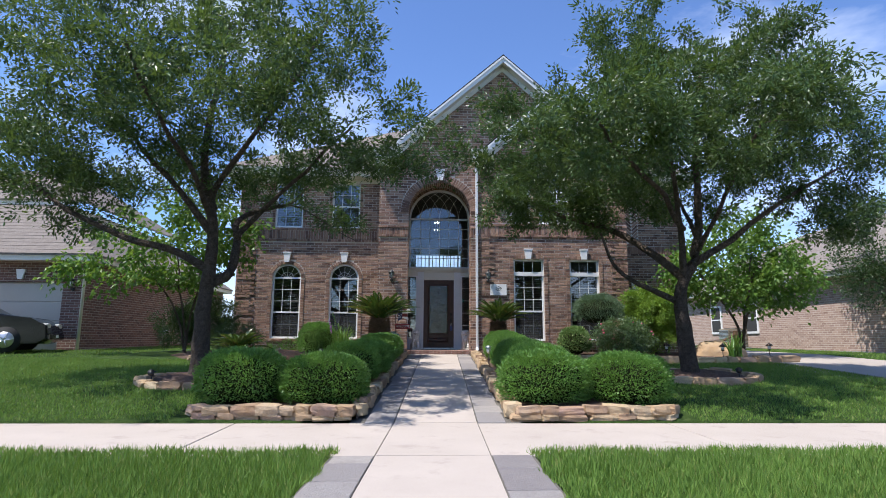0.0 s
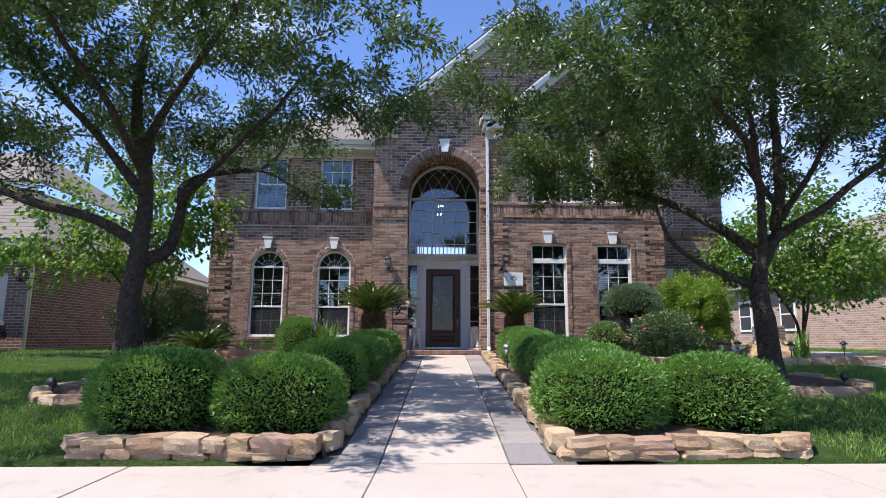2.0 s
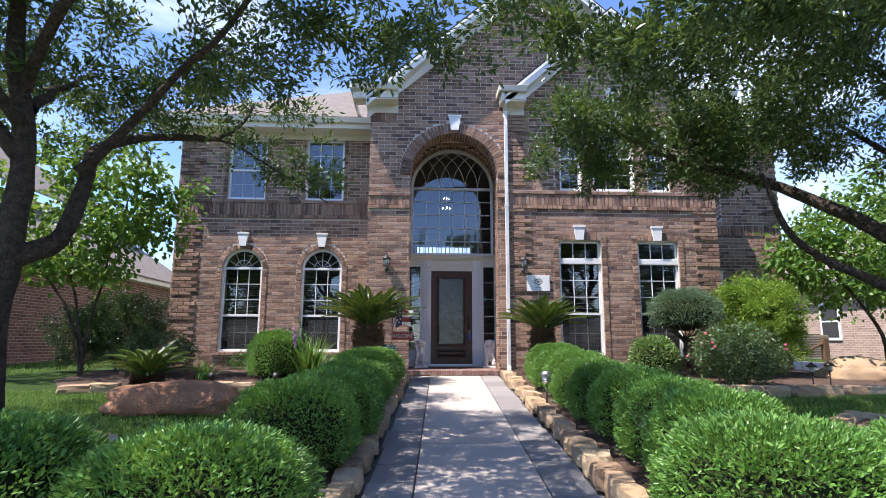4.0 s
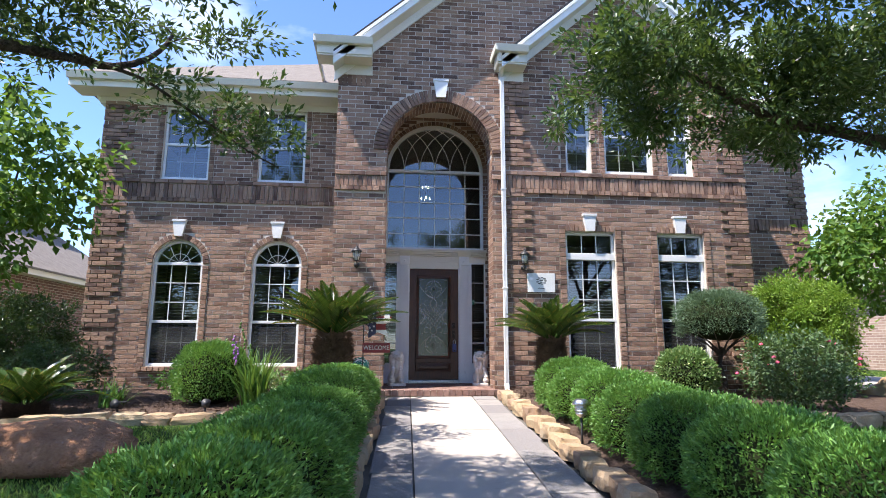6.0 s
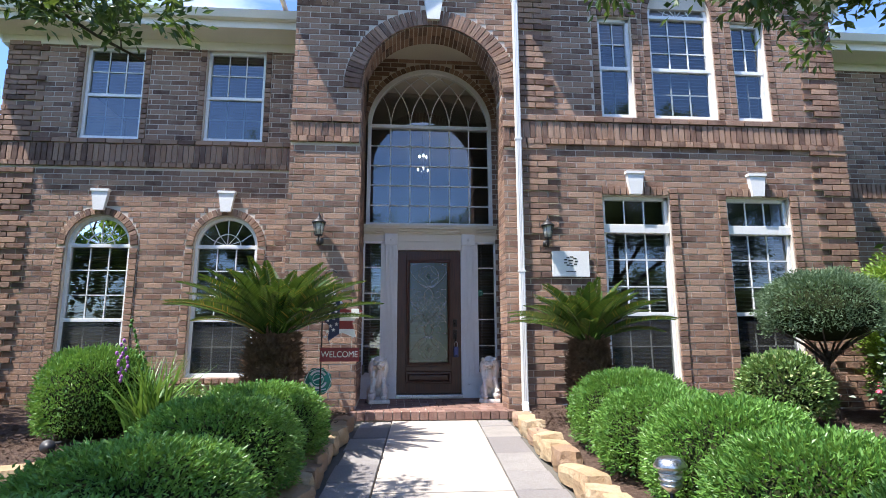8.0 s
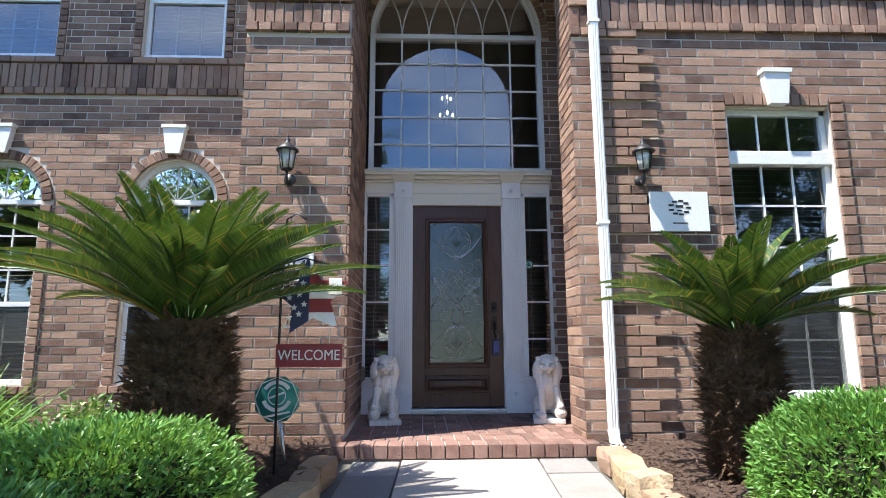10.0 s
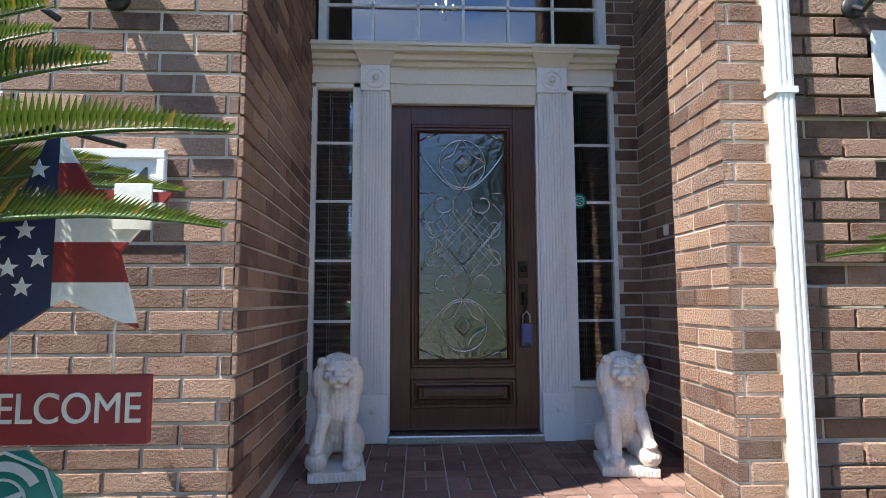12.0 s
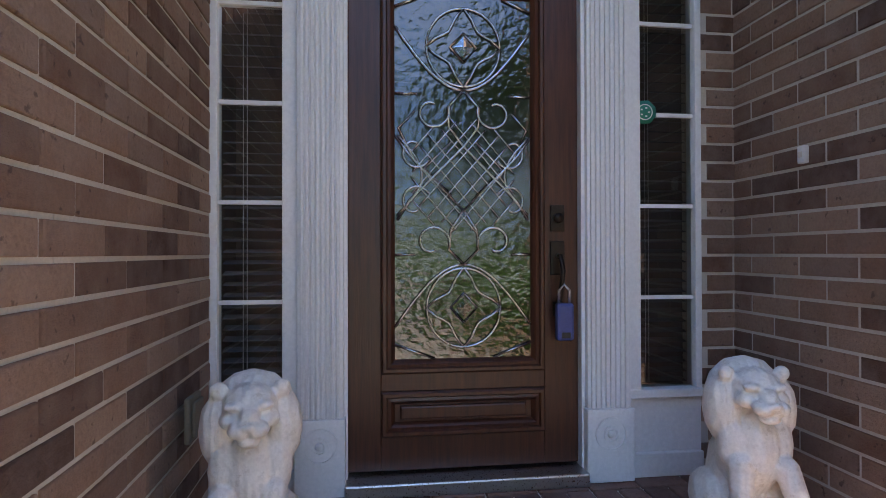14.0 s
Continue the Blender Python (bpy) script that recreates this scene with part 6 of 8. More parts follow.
def tree(name, label, base, limbs, lobes, leaf, seed, per_twig, leaf_len, leaf_w, spread, bark=None, droop=0.0, twig_r=0.006, clump=0):
    """limbs: (points, first radius, last radius), points from the tree's foot; lobes: (centre, radii, twigs) of the crown."""
    rng = np.random.default_rng(seed)
    rnd = random.Random(seed)
    ob = thing(name, *base, label, "tree")
    wood, twigs = Pile(), Pile()
    nodes, nrad = [], []
    for pts, r0, r1 in limbs:
        path = smooth_path(pts)
        n = len(path)
        radii = [(r0 + (r1 - r0) * (k / (n - 1)) ** 0.7) * (0.85 if r0 < 0.15 else 1.0) for k in range(n)]
        wob = [p + Vector((noise.noise(p * 1.7), noise.noise(p * 1.7 + Vector((9, 0, 0))), 0)) * 0.06 * min(1, k / 4) for k, p in enumerate(path)]
        wood.add(tube_arrays(wob, radii, 10, 0.07, rnd))
        rp, rr = resample(wob, radii)
        skip = int(len(rp) * 0.25) if rp[0].z < 0.3 else 2
        nodes += [tuple(p) for p in rp[skip:]]
        nrad += rr[skip:]
    targets = []
    for c, r, n in lobes:
        d = sphere_dirs(n, rng)
        rad = rng.uniform(0.25, 1.0, (n, 1)) ** 0.45
        lump = 1.0 + 0.16 * np.sin(d[:, :1] * 7 + seed) * np.cos(d[:, 2:] * 6)
        at = np.array(c) + d * rad * lump * np.array(r)
        if clump:       # twigs gathered in sprays, with gaps between them
            seat = at[rng.integers(0, max(1, n // clump), n)]
            at = seat + rng.normal(size=(n, 3)) * np.array([0.24, 0.24, 0.13])
        targets.append(at)
    targets = np.concatenate(targets)
    nd = np.array(nodes)
    dist = np.array([np.min(np.linalg.norm(nd - t, axis=1)) for t in targets])
    targets = targets[np.argsort(dist)]
    cap = len(nodes) + len(targets) * 4
    arr = np.zeros((cap, 3))
    arr[:len(nodes)] = nd
    rads = list(nrad)
    count = len(nodes)
    lp, lw = [], []
    for t in targets:
        dd = np.linalg.norm(arr[:count] - t, axis=1) + 0.45 * np.maximum(0, arr[:count, 2] - t[2])
        i = int(np.argmin(dd))
        a = Vector(arr[i])
        b = Vector(t)
        ln = (b - a).length
        if ln < 0.05:
            continue
        bend = Vector((rnd.uniform(-1, 1), rnd.uniform(-1, 1), rnd.uniform(0.0, 0.8))) * ln * 0.16
        path = [a, a.lerp(b, 0.35) + bend, a.lerp(b, 0.7) + bend * 0.8, b]
        r0 = min(rads[i] * 0.7, twig_r + 0.010 * ln)
        (wood if r0 > 0.012 else twigs).add(tube_arrays(path, [r0, r0 * 0.75, r0 * 0.5, 0.002], 5 if r0 > 0.012 else 4))
        for k, p in enumerate(path[1:]):
            arr[count] = p
            rads.append(r0 * (0.75, 0.5, 0.3)[k])
            count += 1
        n = per_twig
        s = rng.uniform(0.25, 1.05, n) ** 0.7
        pts = np.array([a.lerp(b, float(q)) + bend * float(math.sin(math.pi * min(q, 1.0))) * 0.8 for q in s])
        way = np.array(b - a)[None, :] / ln
        off = rng.normal(size=(n, 3)) * spread * (0.45 + 0.55 * s[:, None])
        lp.append(pts + off)
        lw.append(unit(off) * 0.8 + way * 0.7 + rng.normal(size=(n, 3)) * 0.45 + np.array([0, 0, -droop]))
    lp, lw = np.concatenate(lp), np.concatenate(lw)
    n = len(lp)
    face = rng.normal(size=(n, 3)) * 0.7 + np.array([0, 0, 1.0])
    me = leaf_mesh("crown", lp, lw, face, leaf_len * rng.uniform(0.65, 1.25, n), leaf_w * rng.uniform(0.7, 1.2, n))
    link_mesh("trunk", wood.mesh("trunk"), bark or M_BARK, ob, "grey-brown furrowed trunk and limbs")
    tagged(link_mesh("twigs", twigs.mesh("twigs"), bark or M_BARK, ob), kind="stuff")
    tagged(link_mesh("crown", me, leaf, ob), "many small leaves in uneven clumps", kind="stuff")
    return ob


TL = (-3.55, 9.4, 0.40)
tree("oak_tree", "live oak with grey bark and broad dark green crown", TL,
     [([(0, 0, -0.1), (0.02, 0, 0.5), (0.0, 0.02, 1.3), (0.06, 0.05, 2.0), (0.0, 0.1, 2.7), (-0.25, 0.1, 3.6), (-0.1, 0.1, 4.8), (0.1, 0.1, 6.2)], 0.185, 0.03),
      ([(0.0, 0.05, 1.75), (-0.5, -0.1, 2.05), (-1.3, -0.3, 2.2), (-2.3, -0.2, 2.7), (-3.2, 0.1, 3.3)], 0.10, 0.03),
      ([(0.03, 0.05, 1.5), (0.35, 0.25, 1.7), (0.3, 0.45, 2.3), (0.1, 0.9, 2.8), (0.5, 1.7, 3.2), (0.75, 2.7, 3.5), (1.0, 3.0, 4.1)], 0.13, 0.02),
      ([(0.6, 2.1, 3.35), (0.9, 2.8, 3.5), (1.4, 3.2, 3.2), (2.05, 3.4, 2.85)], 0.03, 0.008),
      ([(0.3, 0.4, 2.35), (0.9, 0.3, 2.95), (1.6, 0.0, 3.5), (2.4, -0.2, 4.2)], 0.07, 0.02),
      ([(0.0, 0.05, 2.4), (-0.5, -0.3, 3.1), (-1.3, -0.4, 4.0), (-2.0, -0.5, 5.2)], 0.09, 0.02),
      ([(-0.05, 0.1, 3.0), (0.7, -0.5, 3.8), (1.5, -0.8, 4.7), (2.0, -0.8, 5.8)], 0.075, 0.02),
      ([(0.02, 0.1, 2.8), (-0.4, 1.0, 3.4), (-0.8, 1.9, 3.9), (-1.0, 2.7, 4.4)], 0.07, 0.02),
      ([(0.0, 0.1, 2.6), (0.0, -0.9, 3.2), (-0.2, -1.9, 3.8), (-0.2, -2.7, 4.3)], 0.07, 0.02)],
     [((-1.7, -0.3, 4.1), (1.9, 2.2, 1.2), 240), ((0.1, -0.2, 5.0), (2.2, 2.4, 1.7), 300), ((2.0, 0.0, 4.3), (1.7, 2.0, 1.2), 180),
      ((-2.9, 0.0, 3.1), (1.5, 1.6, 0.8), 160), ((2.7, -0.9, 3.7), (1.0, 1.3, 0.5), 60), ((-1.6, -0.4, 5.6), (1.6, 1.6, 1.0), 150), ((1.5, -0.5, 5.9), (1.4, 1.4, 0.9), 130),
      ((-3.6, 0.3, 3.9), (1.4, 1.7, 1.0), 140), ((0.0, -2.3, 4.1), (2.4, 1.2, 0.8), 170), ((0.2, 2.3, 4.0), (1.9, 1.3, 0.6), 110), ((1.7, 3.2, 3.1), (0.6, 0.4, 0.28), 26),
      ((0.0, 0.0, 6.6), (1.5, 1.4, 0.6), 70), ((-1.6, 2.0, 3.7), (1.4, 1.2, 0.7), 70)],
     M_LEAF_OAK, 11, 50, 0.085, 0.036, 0.075, clump=6)

TR = (4.9, 10.1, 0.40)
tree("oak_tree", "live oak with bent grey trunk and dense crown", TR,
     [([(0, 0, -0.1), (-0.06, 0, 0.6), (-0.14, 0.0, 1.3), (-0.02, 0.0, 1.75), (0.3, 0.05, 2.2), (0.4, 0.1, 3.1), (0.5, 0.2, 4.4), (0.7, 0.2, 6.2)], 0.19, 0.03),
      ([(-0.12, 0.0, 1.3), (-0.5, 0.15, 1.5), (-1.0, 0.2, 1.75), (-1.35, 0.2, 2.2), (-1.5, 0.15, 2.6)], 0.09, 0.02),
      ([(0.0, 0.05, 1.75), (-0.35, 0.6, 2.35), (-0.9, 1.35, 2.95), (-1.4, 1.6, 3.1), (-2.05, 1.35, 3.26), (-2.9, 1.3, 3.6)], 0.12, 0.025),
      ([(-0.02, 0.0, 1.8), (-0.15, -0.35, 2.6), (-0.5, -0.6, 4.2), (-0.8, -0.6, 5.9)], 0.10, 0.02),
      ([(0.15, 0.0, 2.0), (0.9, -0.2, 2.5), (1.8, -0.3, 3.2), (2.9, -0.3, 3.8)], 0.10, 0.025),
      ([(0.35, 0.1, 2.5), (0.6, 1.0, 3.2), (0.8, 1.9, 3.9)], 0.08, 0.02),
      ([(-0.15, -0.35, 2.6), (-0.9, -1.2, 3.1), (-1.9, -2.1, 3.4), (-2.5, -2.9, 3.6)], 0.075, 0.02),
      ([(0.3, 0.0, 2.3), (0.4, -1.0, 3.2), (0.3, -2.2, 3.9)], 0.07, 0.02)],
     [((-2.6, -0.8, 4.1), (1.8, 1.3, 1.0), 250), ((-0.9, -0.4, 4.8), (1.6, 1.7, 1.4), 250), ((0.6, 0.0, 4.9), (1.9, 2.1, 1.5), 330), ((2.6, 0.0, 4.1), (1.7, 1.8, 1.1), 260),
      ((-0.95, -0.3, 6.1), (0.6, 0.7, 1.3), 110), ((1.5, -0.1, 6.1), (0.95, 1.0, 1.3), 150), ((2.5, 0.1, 5.5), (0.9, 0.9, 0.9), 80), ((0.5, 1.6, 3.9), (1.6, 1.2, 0.8), 120),
      ((-2.3, 1.6, 3.6), (1.4, 1.05, 0.55), 190), ((-0.9, 1.7, 3.4), (1.2, 0.8, 0.5), 130), ((-2.3, -2.6, 3.5), (1.2, 1.2, 0.55), 150), ((0.0, -2.4, 4.0), (1.8, 1.2, 0.8), 170),
      ((3.2, -0.2, 3.1), (1.0, 1.1, 0.6), 90)],
     M_LEAF_OAK, 23, 56, 0.085, 0.037, 0.075, clump=6)

tree("redbud_tree", "young redbud tree with thin trunks and light green heart-shaped leaves", (9.0, 15.4, 0.6),
     [([(0, 0, -0.1), (0.05, 0, 0.8), (0.25, 0.1, 1.6), (0.7, 0.2, 2.5)], 0.07, 0.02), ([(0.0, 0.05, 0.1), (-0.1, 0, 0.9), (-0.6, 0.1, 1.7), (-1.2, 0.1, 2.5)], 0.06, 0.02),
      ([(0.05, 0, 0.6), (0.1, -0.3, 1.6), (0.2, -0.4, 2.9)], 0.05, 0.015)],
     [((0.0, 0.0, 2.5), (1.9, 1.6, 1.25), 170), ((1.3, 0.0, 2.1), (1.3, 1.2, 0.8), 70), ((-1.1, 0.0, 2.1), (1.1, 1.2, 0.8), 60), ((0.2, 0, 3.6), (1.0, 1.0, 0.6), 40)],
     M_LEAF_LIGHT, 31, 26, 0.12, 0.105, 0.16, droop=0.9)
tree("redbud_tree", "young redbud tree with light green leaves by the house corner", (-6.2, 15.3, 0.55),
     [([(0, 0, -0.1), (0.1, 0, 0.9), (0.3, -0.1, 1.9), (0.7, -0.2, 3.3)], 0.055, 0.015), ([(0.0, 0.05, 0.1), (-0.2, 0, 1.0), (-0.8, -0.1, 2.0), (-1.6, -0.1, 2.8)], 0.05, 0.015), ([(0.05, 0, 0.4), (-0.1, -0.3, 1.6), (-0.2, -0.5, 3.2)], 0.045, 0.012)],
     [((-0.3, -0.3, 2.8), (1.7, 1.5, 1.1), 130), ((0.7, -0.4, 3.2), (1.1, 1.1, 0.9), 70), ((-1.8, -0.2, 2.4), (1.3, 1.1, 0.7), 60), ((0.2, 0.0, 4.0), (1.1, 1.0, 0.6), 36)],
     M_LEAF_LIGHT, 37, 18, 0.13, 0.11, 0.14, droop=0.9, clump=4)
tree("background_tree", "dark broadleaf tree beside the neighbouring house", (15.7, 17.2, 0.6),
     [([(0, 0, -0.1), (0.05, 0, 1.2), (0.1, 0.1, 2.6), (0.0, 0.2, 4.2)], 0.13, 0.03), ([(0.05, 0, 1.3), (-0.7, 0, 2.3), (-1.4, 0, 3.3)], 0.08, 0.02)],
     [((-0.4, 0.0, 3.6), (2.0, 2.0, 1.7), 260), ((-1.0, -0.2, 2.2), (1.2, 1.2, 0.8), 70)],
     M_LEAF_DARK, 41, 40, 0.10, 0.05, 0.17)

# unseen trees added behind the camera to darken what the glass reflects
for k, (tx, ty, th) in enumerate(((-21.0, -24.0, 1.0), (-12.5, -21.0, 1.15), (-4.5, -25.0, 1.0), (4.0, -22.0, 1.2), (12.5, -24.0, 1.05), (21.0, -22.0, 1.1))):
    tree("background_tree", "broad dark green street tree across the road", (tx, ty, 0.0),
         [([(0, 0, -0.1), (0.1, 0, 1.5), (0.0, 0.1, 3.2), (0.1, 0.2, 6.0 * th)], 0.2, 0.04), ([(0.05, 0, 1.7), (-1.0, 0, 3.0), (-2.2, 0, 4.6)], 0.11, 0.03), ([(0.05, 0, 1.9), (1.1, 0, 3.2), (2.2, 0, 4.8)], 0.11, 0.03)],
         [((0.0, 0.0, 5.0 * th), (3.6, 3.0, 2.2 * th), 170), ((-2.0, 0.0, 3.8), (2.0, 2.0, 1.3), 60), ((2.0, 0.0, 3.8), (2.0, 2.0, 1.3), 60)],
         M_LEAF_DARK, 43 + k, 26, 0.3, 0.16, 0.3)


def clipped_bush_meshes(seed, n, r, leaf_len, leaf_w, power=2.6, rough=0.035):
    """Leaves standing on a rounded, clipped form, and a near-black solid inside it for the inner shade."""
    rng = np.random.default_rng(seed)
    d = sphere_dirs(n, rng)
    d[:, 2] = np.where(d[:, 2] < -0.55, -d[:, 2], d[:, 2])
    k = (np.abs(d) ** power).sum(1, keepdims=True) ** (-1 / power)
    lump = 1 + rough * np.sin(d[:, :1] * 9 + seed) * np.cos(d[:, 1:2] * 8 - seed) + rough * 0.6 * np.sin(d[:, 2:] * 13 + d[:, :1] * 5)
    p = d * k * lump * np.array(r)
    p += rng.normal(size=(n, 3)) * 0.018
    p -= unit(p) * (rng.uniform(0, 1, (n, 1)) ** 2) * 0.09
    way = unit(p) + rng.normal(size=(n, 3)) * 0.55 + np.array([0, 0, 0.35])
    face = unit(p) * 0.5 + rng.normal(size=(n, 3)) * 0.7 + np.array([0, 0, 0.7])
    p[:, 2] += r[2]
    leaves = leaf_mesh("leaves", p, way, face, leaf_len * rng.uniform(0.7, 1.3, n), leaf_w * rng.uniform(0.7, 1.25, n))
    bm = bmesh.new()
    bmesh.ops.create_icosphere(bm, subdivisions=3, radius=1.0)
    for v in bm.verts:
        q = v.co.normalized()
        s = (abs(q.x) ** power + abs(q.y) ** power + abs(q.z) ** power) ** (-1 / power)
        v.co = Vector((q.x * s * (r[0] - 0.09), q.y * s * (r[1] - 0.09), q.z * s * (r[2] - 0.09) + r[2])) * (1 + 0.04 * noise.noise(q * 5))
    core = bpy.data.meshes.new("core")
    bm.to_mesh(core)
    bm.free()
    return leaves, core


# near-black colour stands in for the shade deep among the leaves
M_CORE = surface("shade_core", (0.012, 0.018, 0.008), (0.03, 0.035, 0.015), 9.0, 40.0, 0.95, 0.5, spec=0.05)
HEDGE = [clipped_bush_meshes(50 + i, 15000, (0.6, 0.6, 0.44), 0.042, 0.017) for i in range(3)]


def bush(name, label, cat, grp, x, y, z, meshes, leaf, scale=(1, 1, 1), rz=0.0):
    ob = thing(name, x, y, z, label, cat, grp, rz=rz)
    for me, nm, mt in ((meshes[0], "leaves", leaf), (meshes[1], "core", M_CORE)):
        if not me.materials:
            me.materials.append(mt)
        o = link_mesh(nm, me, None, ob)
        o.scale = scale
        if nm == "leaves":
            o["kind"] = "stuff"
    return ob


hr = random.Random(12)
HEDGE_L = [(y, 1.39, 0.79, 0.9, h) for y, h in ((13.85, 0.63), (12.95, 0.61), (12.0, 0.60), (11.05, 0.60), (10.15, 0.63), (9.3, 0.69))]
HEDGE_R = [(y, 1.56, 0.74, 0.72, h) for y, h in ((13.95, 0.66), (13.2, 0.63), (12.45, 0.66), (11.65, 0.66), (10.85, 0.68), (10.05, 0.70), (9.25, 0.72), (8.55, 0.74))]
for side, shrubs in ((-1, HEDGE_L), (1, HEDGE_R)):
    for i, (yy, off, sx, sy, h) in enumerate(shrubs):
        xx = walk_x(yy) + side * (off + hr.uniform(-0.03, 0.03))
        bush("hedge_shrub", "clipped green boxwood shrub in the hedge beside the walk", "hedge", "hedge along the walk", xx, yy + hr.uniform(-0.04, 0.04), walk_z(yy) + 0.03, HEDGE[i % 3], M_LEAF_BOX,
             (sx + hr.uniform(-0.02, 0.04), sy, (h + hr.uniform(-0.02, 0.03)) / 0.88), hr.choice((0, 180)) + hr.uniform(-8, 8))
for xx, yy, sx, sz in ((-2.32, 7.74, 0.95, 0.79), (-1.24, 7.69, 0.92, 0.74), (1.7, 7.74, 0.96, 0.78), (2.84, 7.8, 0.96, 0.76)):
    bush("round_shrub", "large round clipped boxwood shrub behind the stone edging", "shrub", "round shrubs at the sidewalk", xx, yy, 0.06, HEDGE[int(xx * 3) % 3], M_LEAF_BOX, (sx, sx, sz / 0.88), xx * 77)
bush("round_shrub", "ball-clipped dark green boxwood shrub under the window", "shrub", "", -2.62, 14.85, 0.52, HEDGE[1], M_LEAF_BOX, (0.76, 0.76, 1.0), 40)
VARI = clipped_bush_meshes(61, 5000, (0.5, 0.5, 0.46), 0.06, 0.03, 2.1)
bush("round_shrub", "ball-shaped variegated shrub with pale leaf edges", "shrub", "", 4.16, 15.0, 0.55, VARI, M_LEAF_VARI, (0.84, 0.84, 0.86))
TOPI = clipped_bush_meshes(62, 12000, (0.64, 0.62, 0.43), 0.05, 0.013, 2.0, 0.09)
tp = thing("topiary_tree", 4.9, 15.25, 0.52, "topiary juniper with a bare trunk and a rounded grey-green head", "topiary")
tpw = Pile()
tpr = random.Random(5)
tpw.add(tube_arrays([(0, 0, -0.05), (0.03, 0, 0.3), (-0.03, 0.02, 0.6), (0.02, 0, 0.85)], [0.045, 0.04, 0.036, 0.03], 8, 0.06, tpr))
for k in range(11):
    t = 2 * math.pi * k / 11
    tpw.add(tube_arrays([(0.0, 0, 0.7 + 0.02 * (k % 4)), (0.22 * math.cos(t), 0.22 * math.sin(t), 0.92), (0.5 * math.cos(t), 0.5 * math.sin(t), 1.1)], [0.018, 0.012, 0.004], 6))
link_mesh("trunk", tpw.mesh("trunk"), M_BARK, tp, "reddish bare trunk")
TOPI[0].materials.append(M_LEAF_JUNIPER)
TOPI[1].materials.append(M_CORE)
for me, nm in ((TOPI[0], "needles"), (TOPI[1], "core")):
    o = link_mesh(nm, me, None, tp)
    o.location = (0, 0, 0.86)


def loose_bush(name, label, x, y, z, stems, lobes, leaf, seed, per, ll, lw, spread, flowers=0, petal=None):
    ob = tree(name, label, (x, y, z), stems, lobes, leaf, seed, per, ll, lw, spread)
    ob["category"] = "shrub"
    if flowers:
        fr = random.Random(seed)
        for k in range(flowers):
            c, r, _ = lobes[fr.randrange(len(lobes))]
            t, u = fr.uniform(0, 6.28), fr.uniform(-0.1, 0.95)
            q = math.sqrt(1 - u * u)
            bm = bmesh.new()
            for j in range(9):
                a = 2 * math.pi * j / 9 * 1.7
                m = Matrix.Translation((c[0] + r[0] * q * math.cos(t) * 1.02, c[1] + r[1] * q * math.sin(t) * 1.02, c[2] + r[2] * u * 1.05)) @ Matrix.Rotation(a, 4, 'Z') @ Matrix.Rotation(0.5 + 0.1 * j, 4, 'Y') @ Matrix.Translation((0.016, 0, 0)) @ Matrix.Diagonal((0.024, 0.018, 0.005, 1))
                bmesh.ops.create_icosphere(bm, subdivisions=1, radius=1.0, matrix=m)
            part("flower", bm, petal, ob, "pink bloom")
    return ob


def stems(n, h, r, seed):
    sr = random.Random(seed)
    out = []
    for k in range(n):
        t = 2 * math.pi * k / n + sr.uniform(-0.3, 0.3)
        out.append(([(0.04 * math.cos(t), 0.04 * math.sin(t), -0.05), (0.4 * r * math.cos(t), 0.4 * r * math.sin(t), h * 0.45), (r * math.cos(t), r * math.sin(t), h * 0.9)], 0.014, 0.005))
    return out


loose_bush("rose_bush", "rose bush with dark leaves and pink blooms", 4.98, 13.7, 0.5, stems(7, 0.9, 0.5, 1), [((0, 0, 0.55), (0.75, 0.62, 0.48), 190)], M_LEAF_ROSE, 71, 34, 0.058, 0.036, 0.06, 14, M_PINK)
loose_bush("light_shrub", "tall yellow-green shrub with fine leaves", 6.6, 15.55, 0.55, stems(8, 1.8, 0.6, 2), [((-0.1, 0, 1.2), (0.85, 0.8, 0.75), 330), ((0.0, 0, 0.65), (0.8, 0.75, 0.5), 90)], M_LEAF_YELLOW, 73, 110, 0.06, 0.027, 0.07)
loose_bush("dark_shrub", "dark evergreen shrub by the house corner", -6.0, 16.3, 0.55, stems(7, 1.4, 0.5, 3), [((0, 0, 0.95), (0.9, 0.7, 0.7), 210), ((-0.9, 0.1, 0.8), (0.7, 0.6, 0.6), 110)], M_LEAF_DARK, 75, 62, 0.06, 0.03, 0.075)
loose_bush("dark_shrub", "dark low shrub in the mulch bed", -4.9, 15.3, 0.55, stems(6, 0.7, 0.5, 4), [((0, 0, 0.45), (0.75, 0.55, 0.4), 150)], M_LEAF_DARK, 76, 34, 0.06, 0.026, 0.06)
loose_bush("dark_shrub", "dark shrub in the mulch bed beside the bay", 5.75, 14.9, 0.5, stems(6, 0.9, 0.45, 5), [((0, 0, 0.55), (0.55, 0.5, 0.5), 110)], M_LEAF_DARK, 77, 34, 0.05, 0.026, 0.06)
loose_bush("low_plant", "low leafy bedding plant under the window", -3.55, 16.7, 0.58, stems(5, 0.35, 0.3, 6), [((0, 0, 0.2), (0.55, 0.25, 0.2), 50)], M_LEAF_BOX, 78, 22, 0.06, 0.035, 0.05)
loose_bush("low_plant", "low leafy bedding plant with pale spikes", -2.0, 16.2, 0.58, stems(5, 0.35, 0.3, 7), [((0, 0, 0.2), (0.6, 0.3, 0.2), 60)], M_LEAF_VARI, 79, 22, 0.07, 0.04, 0.05)
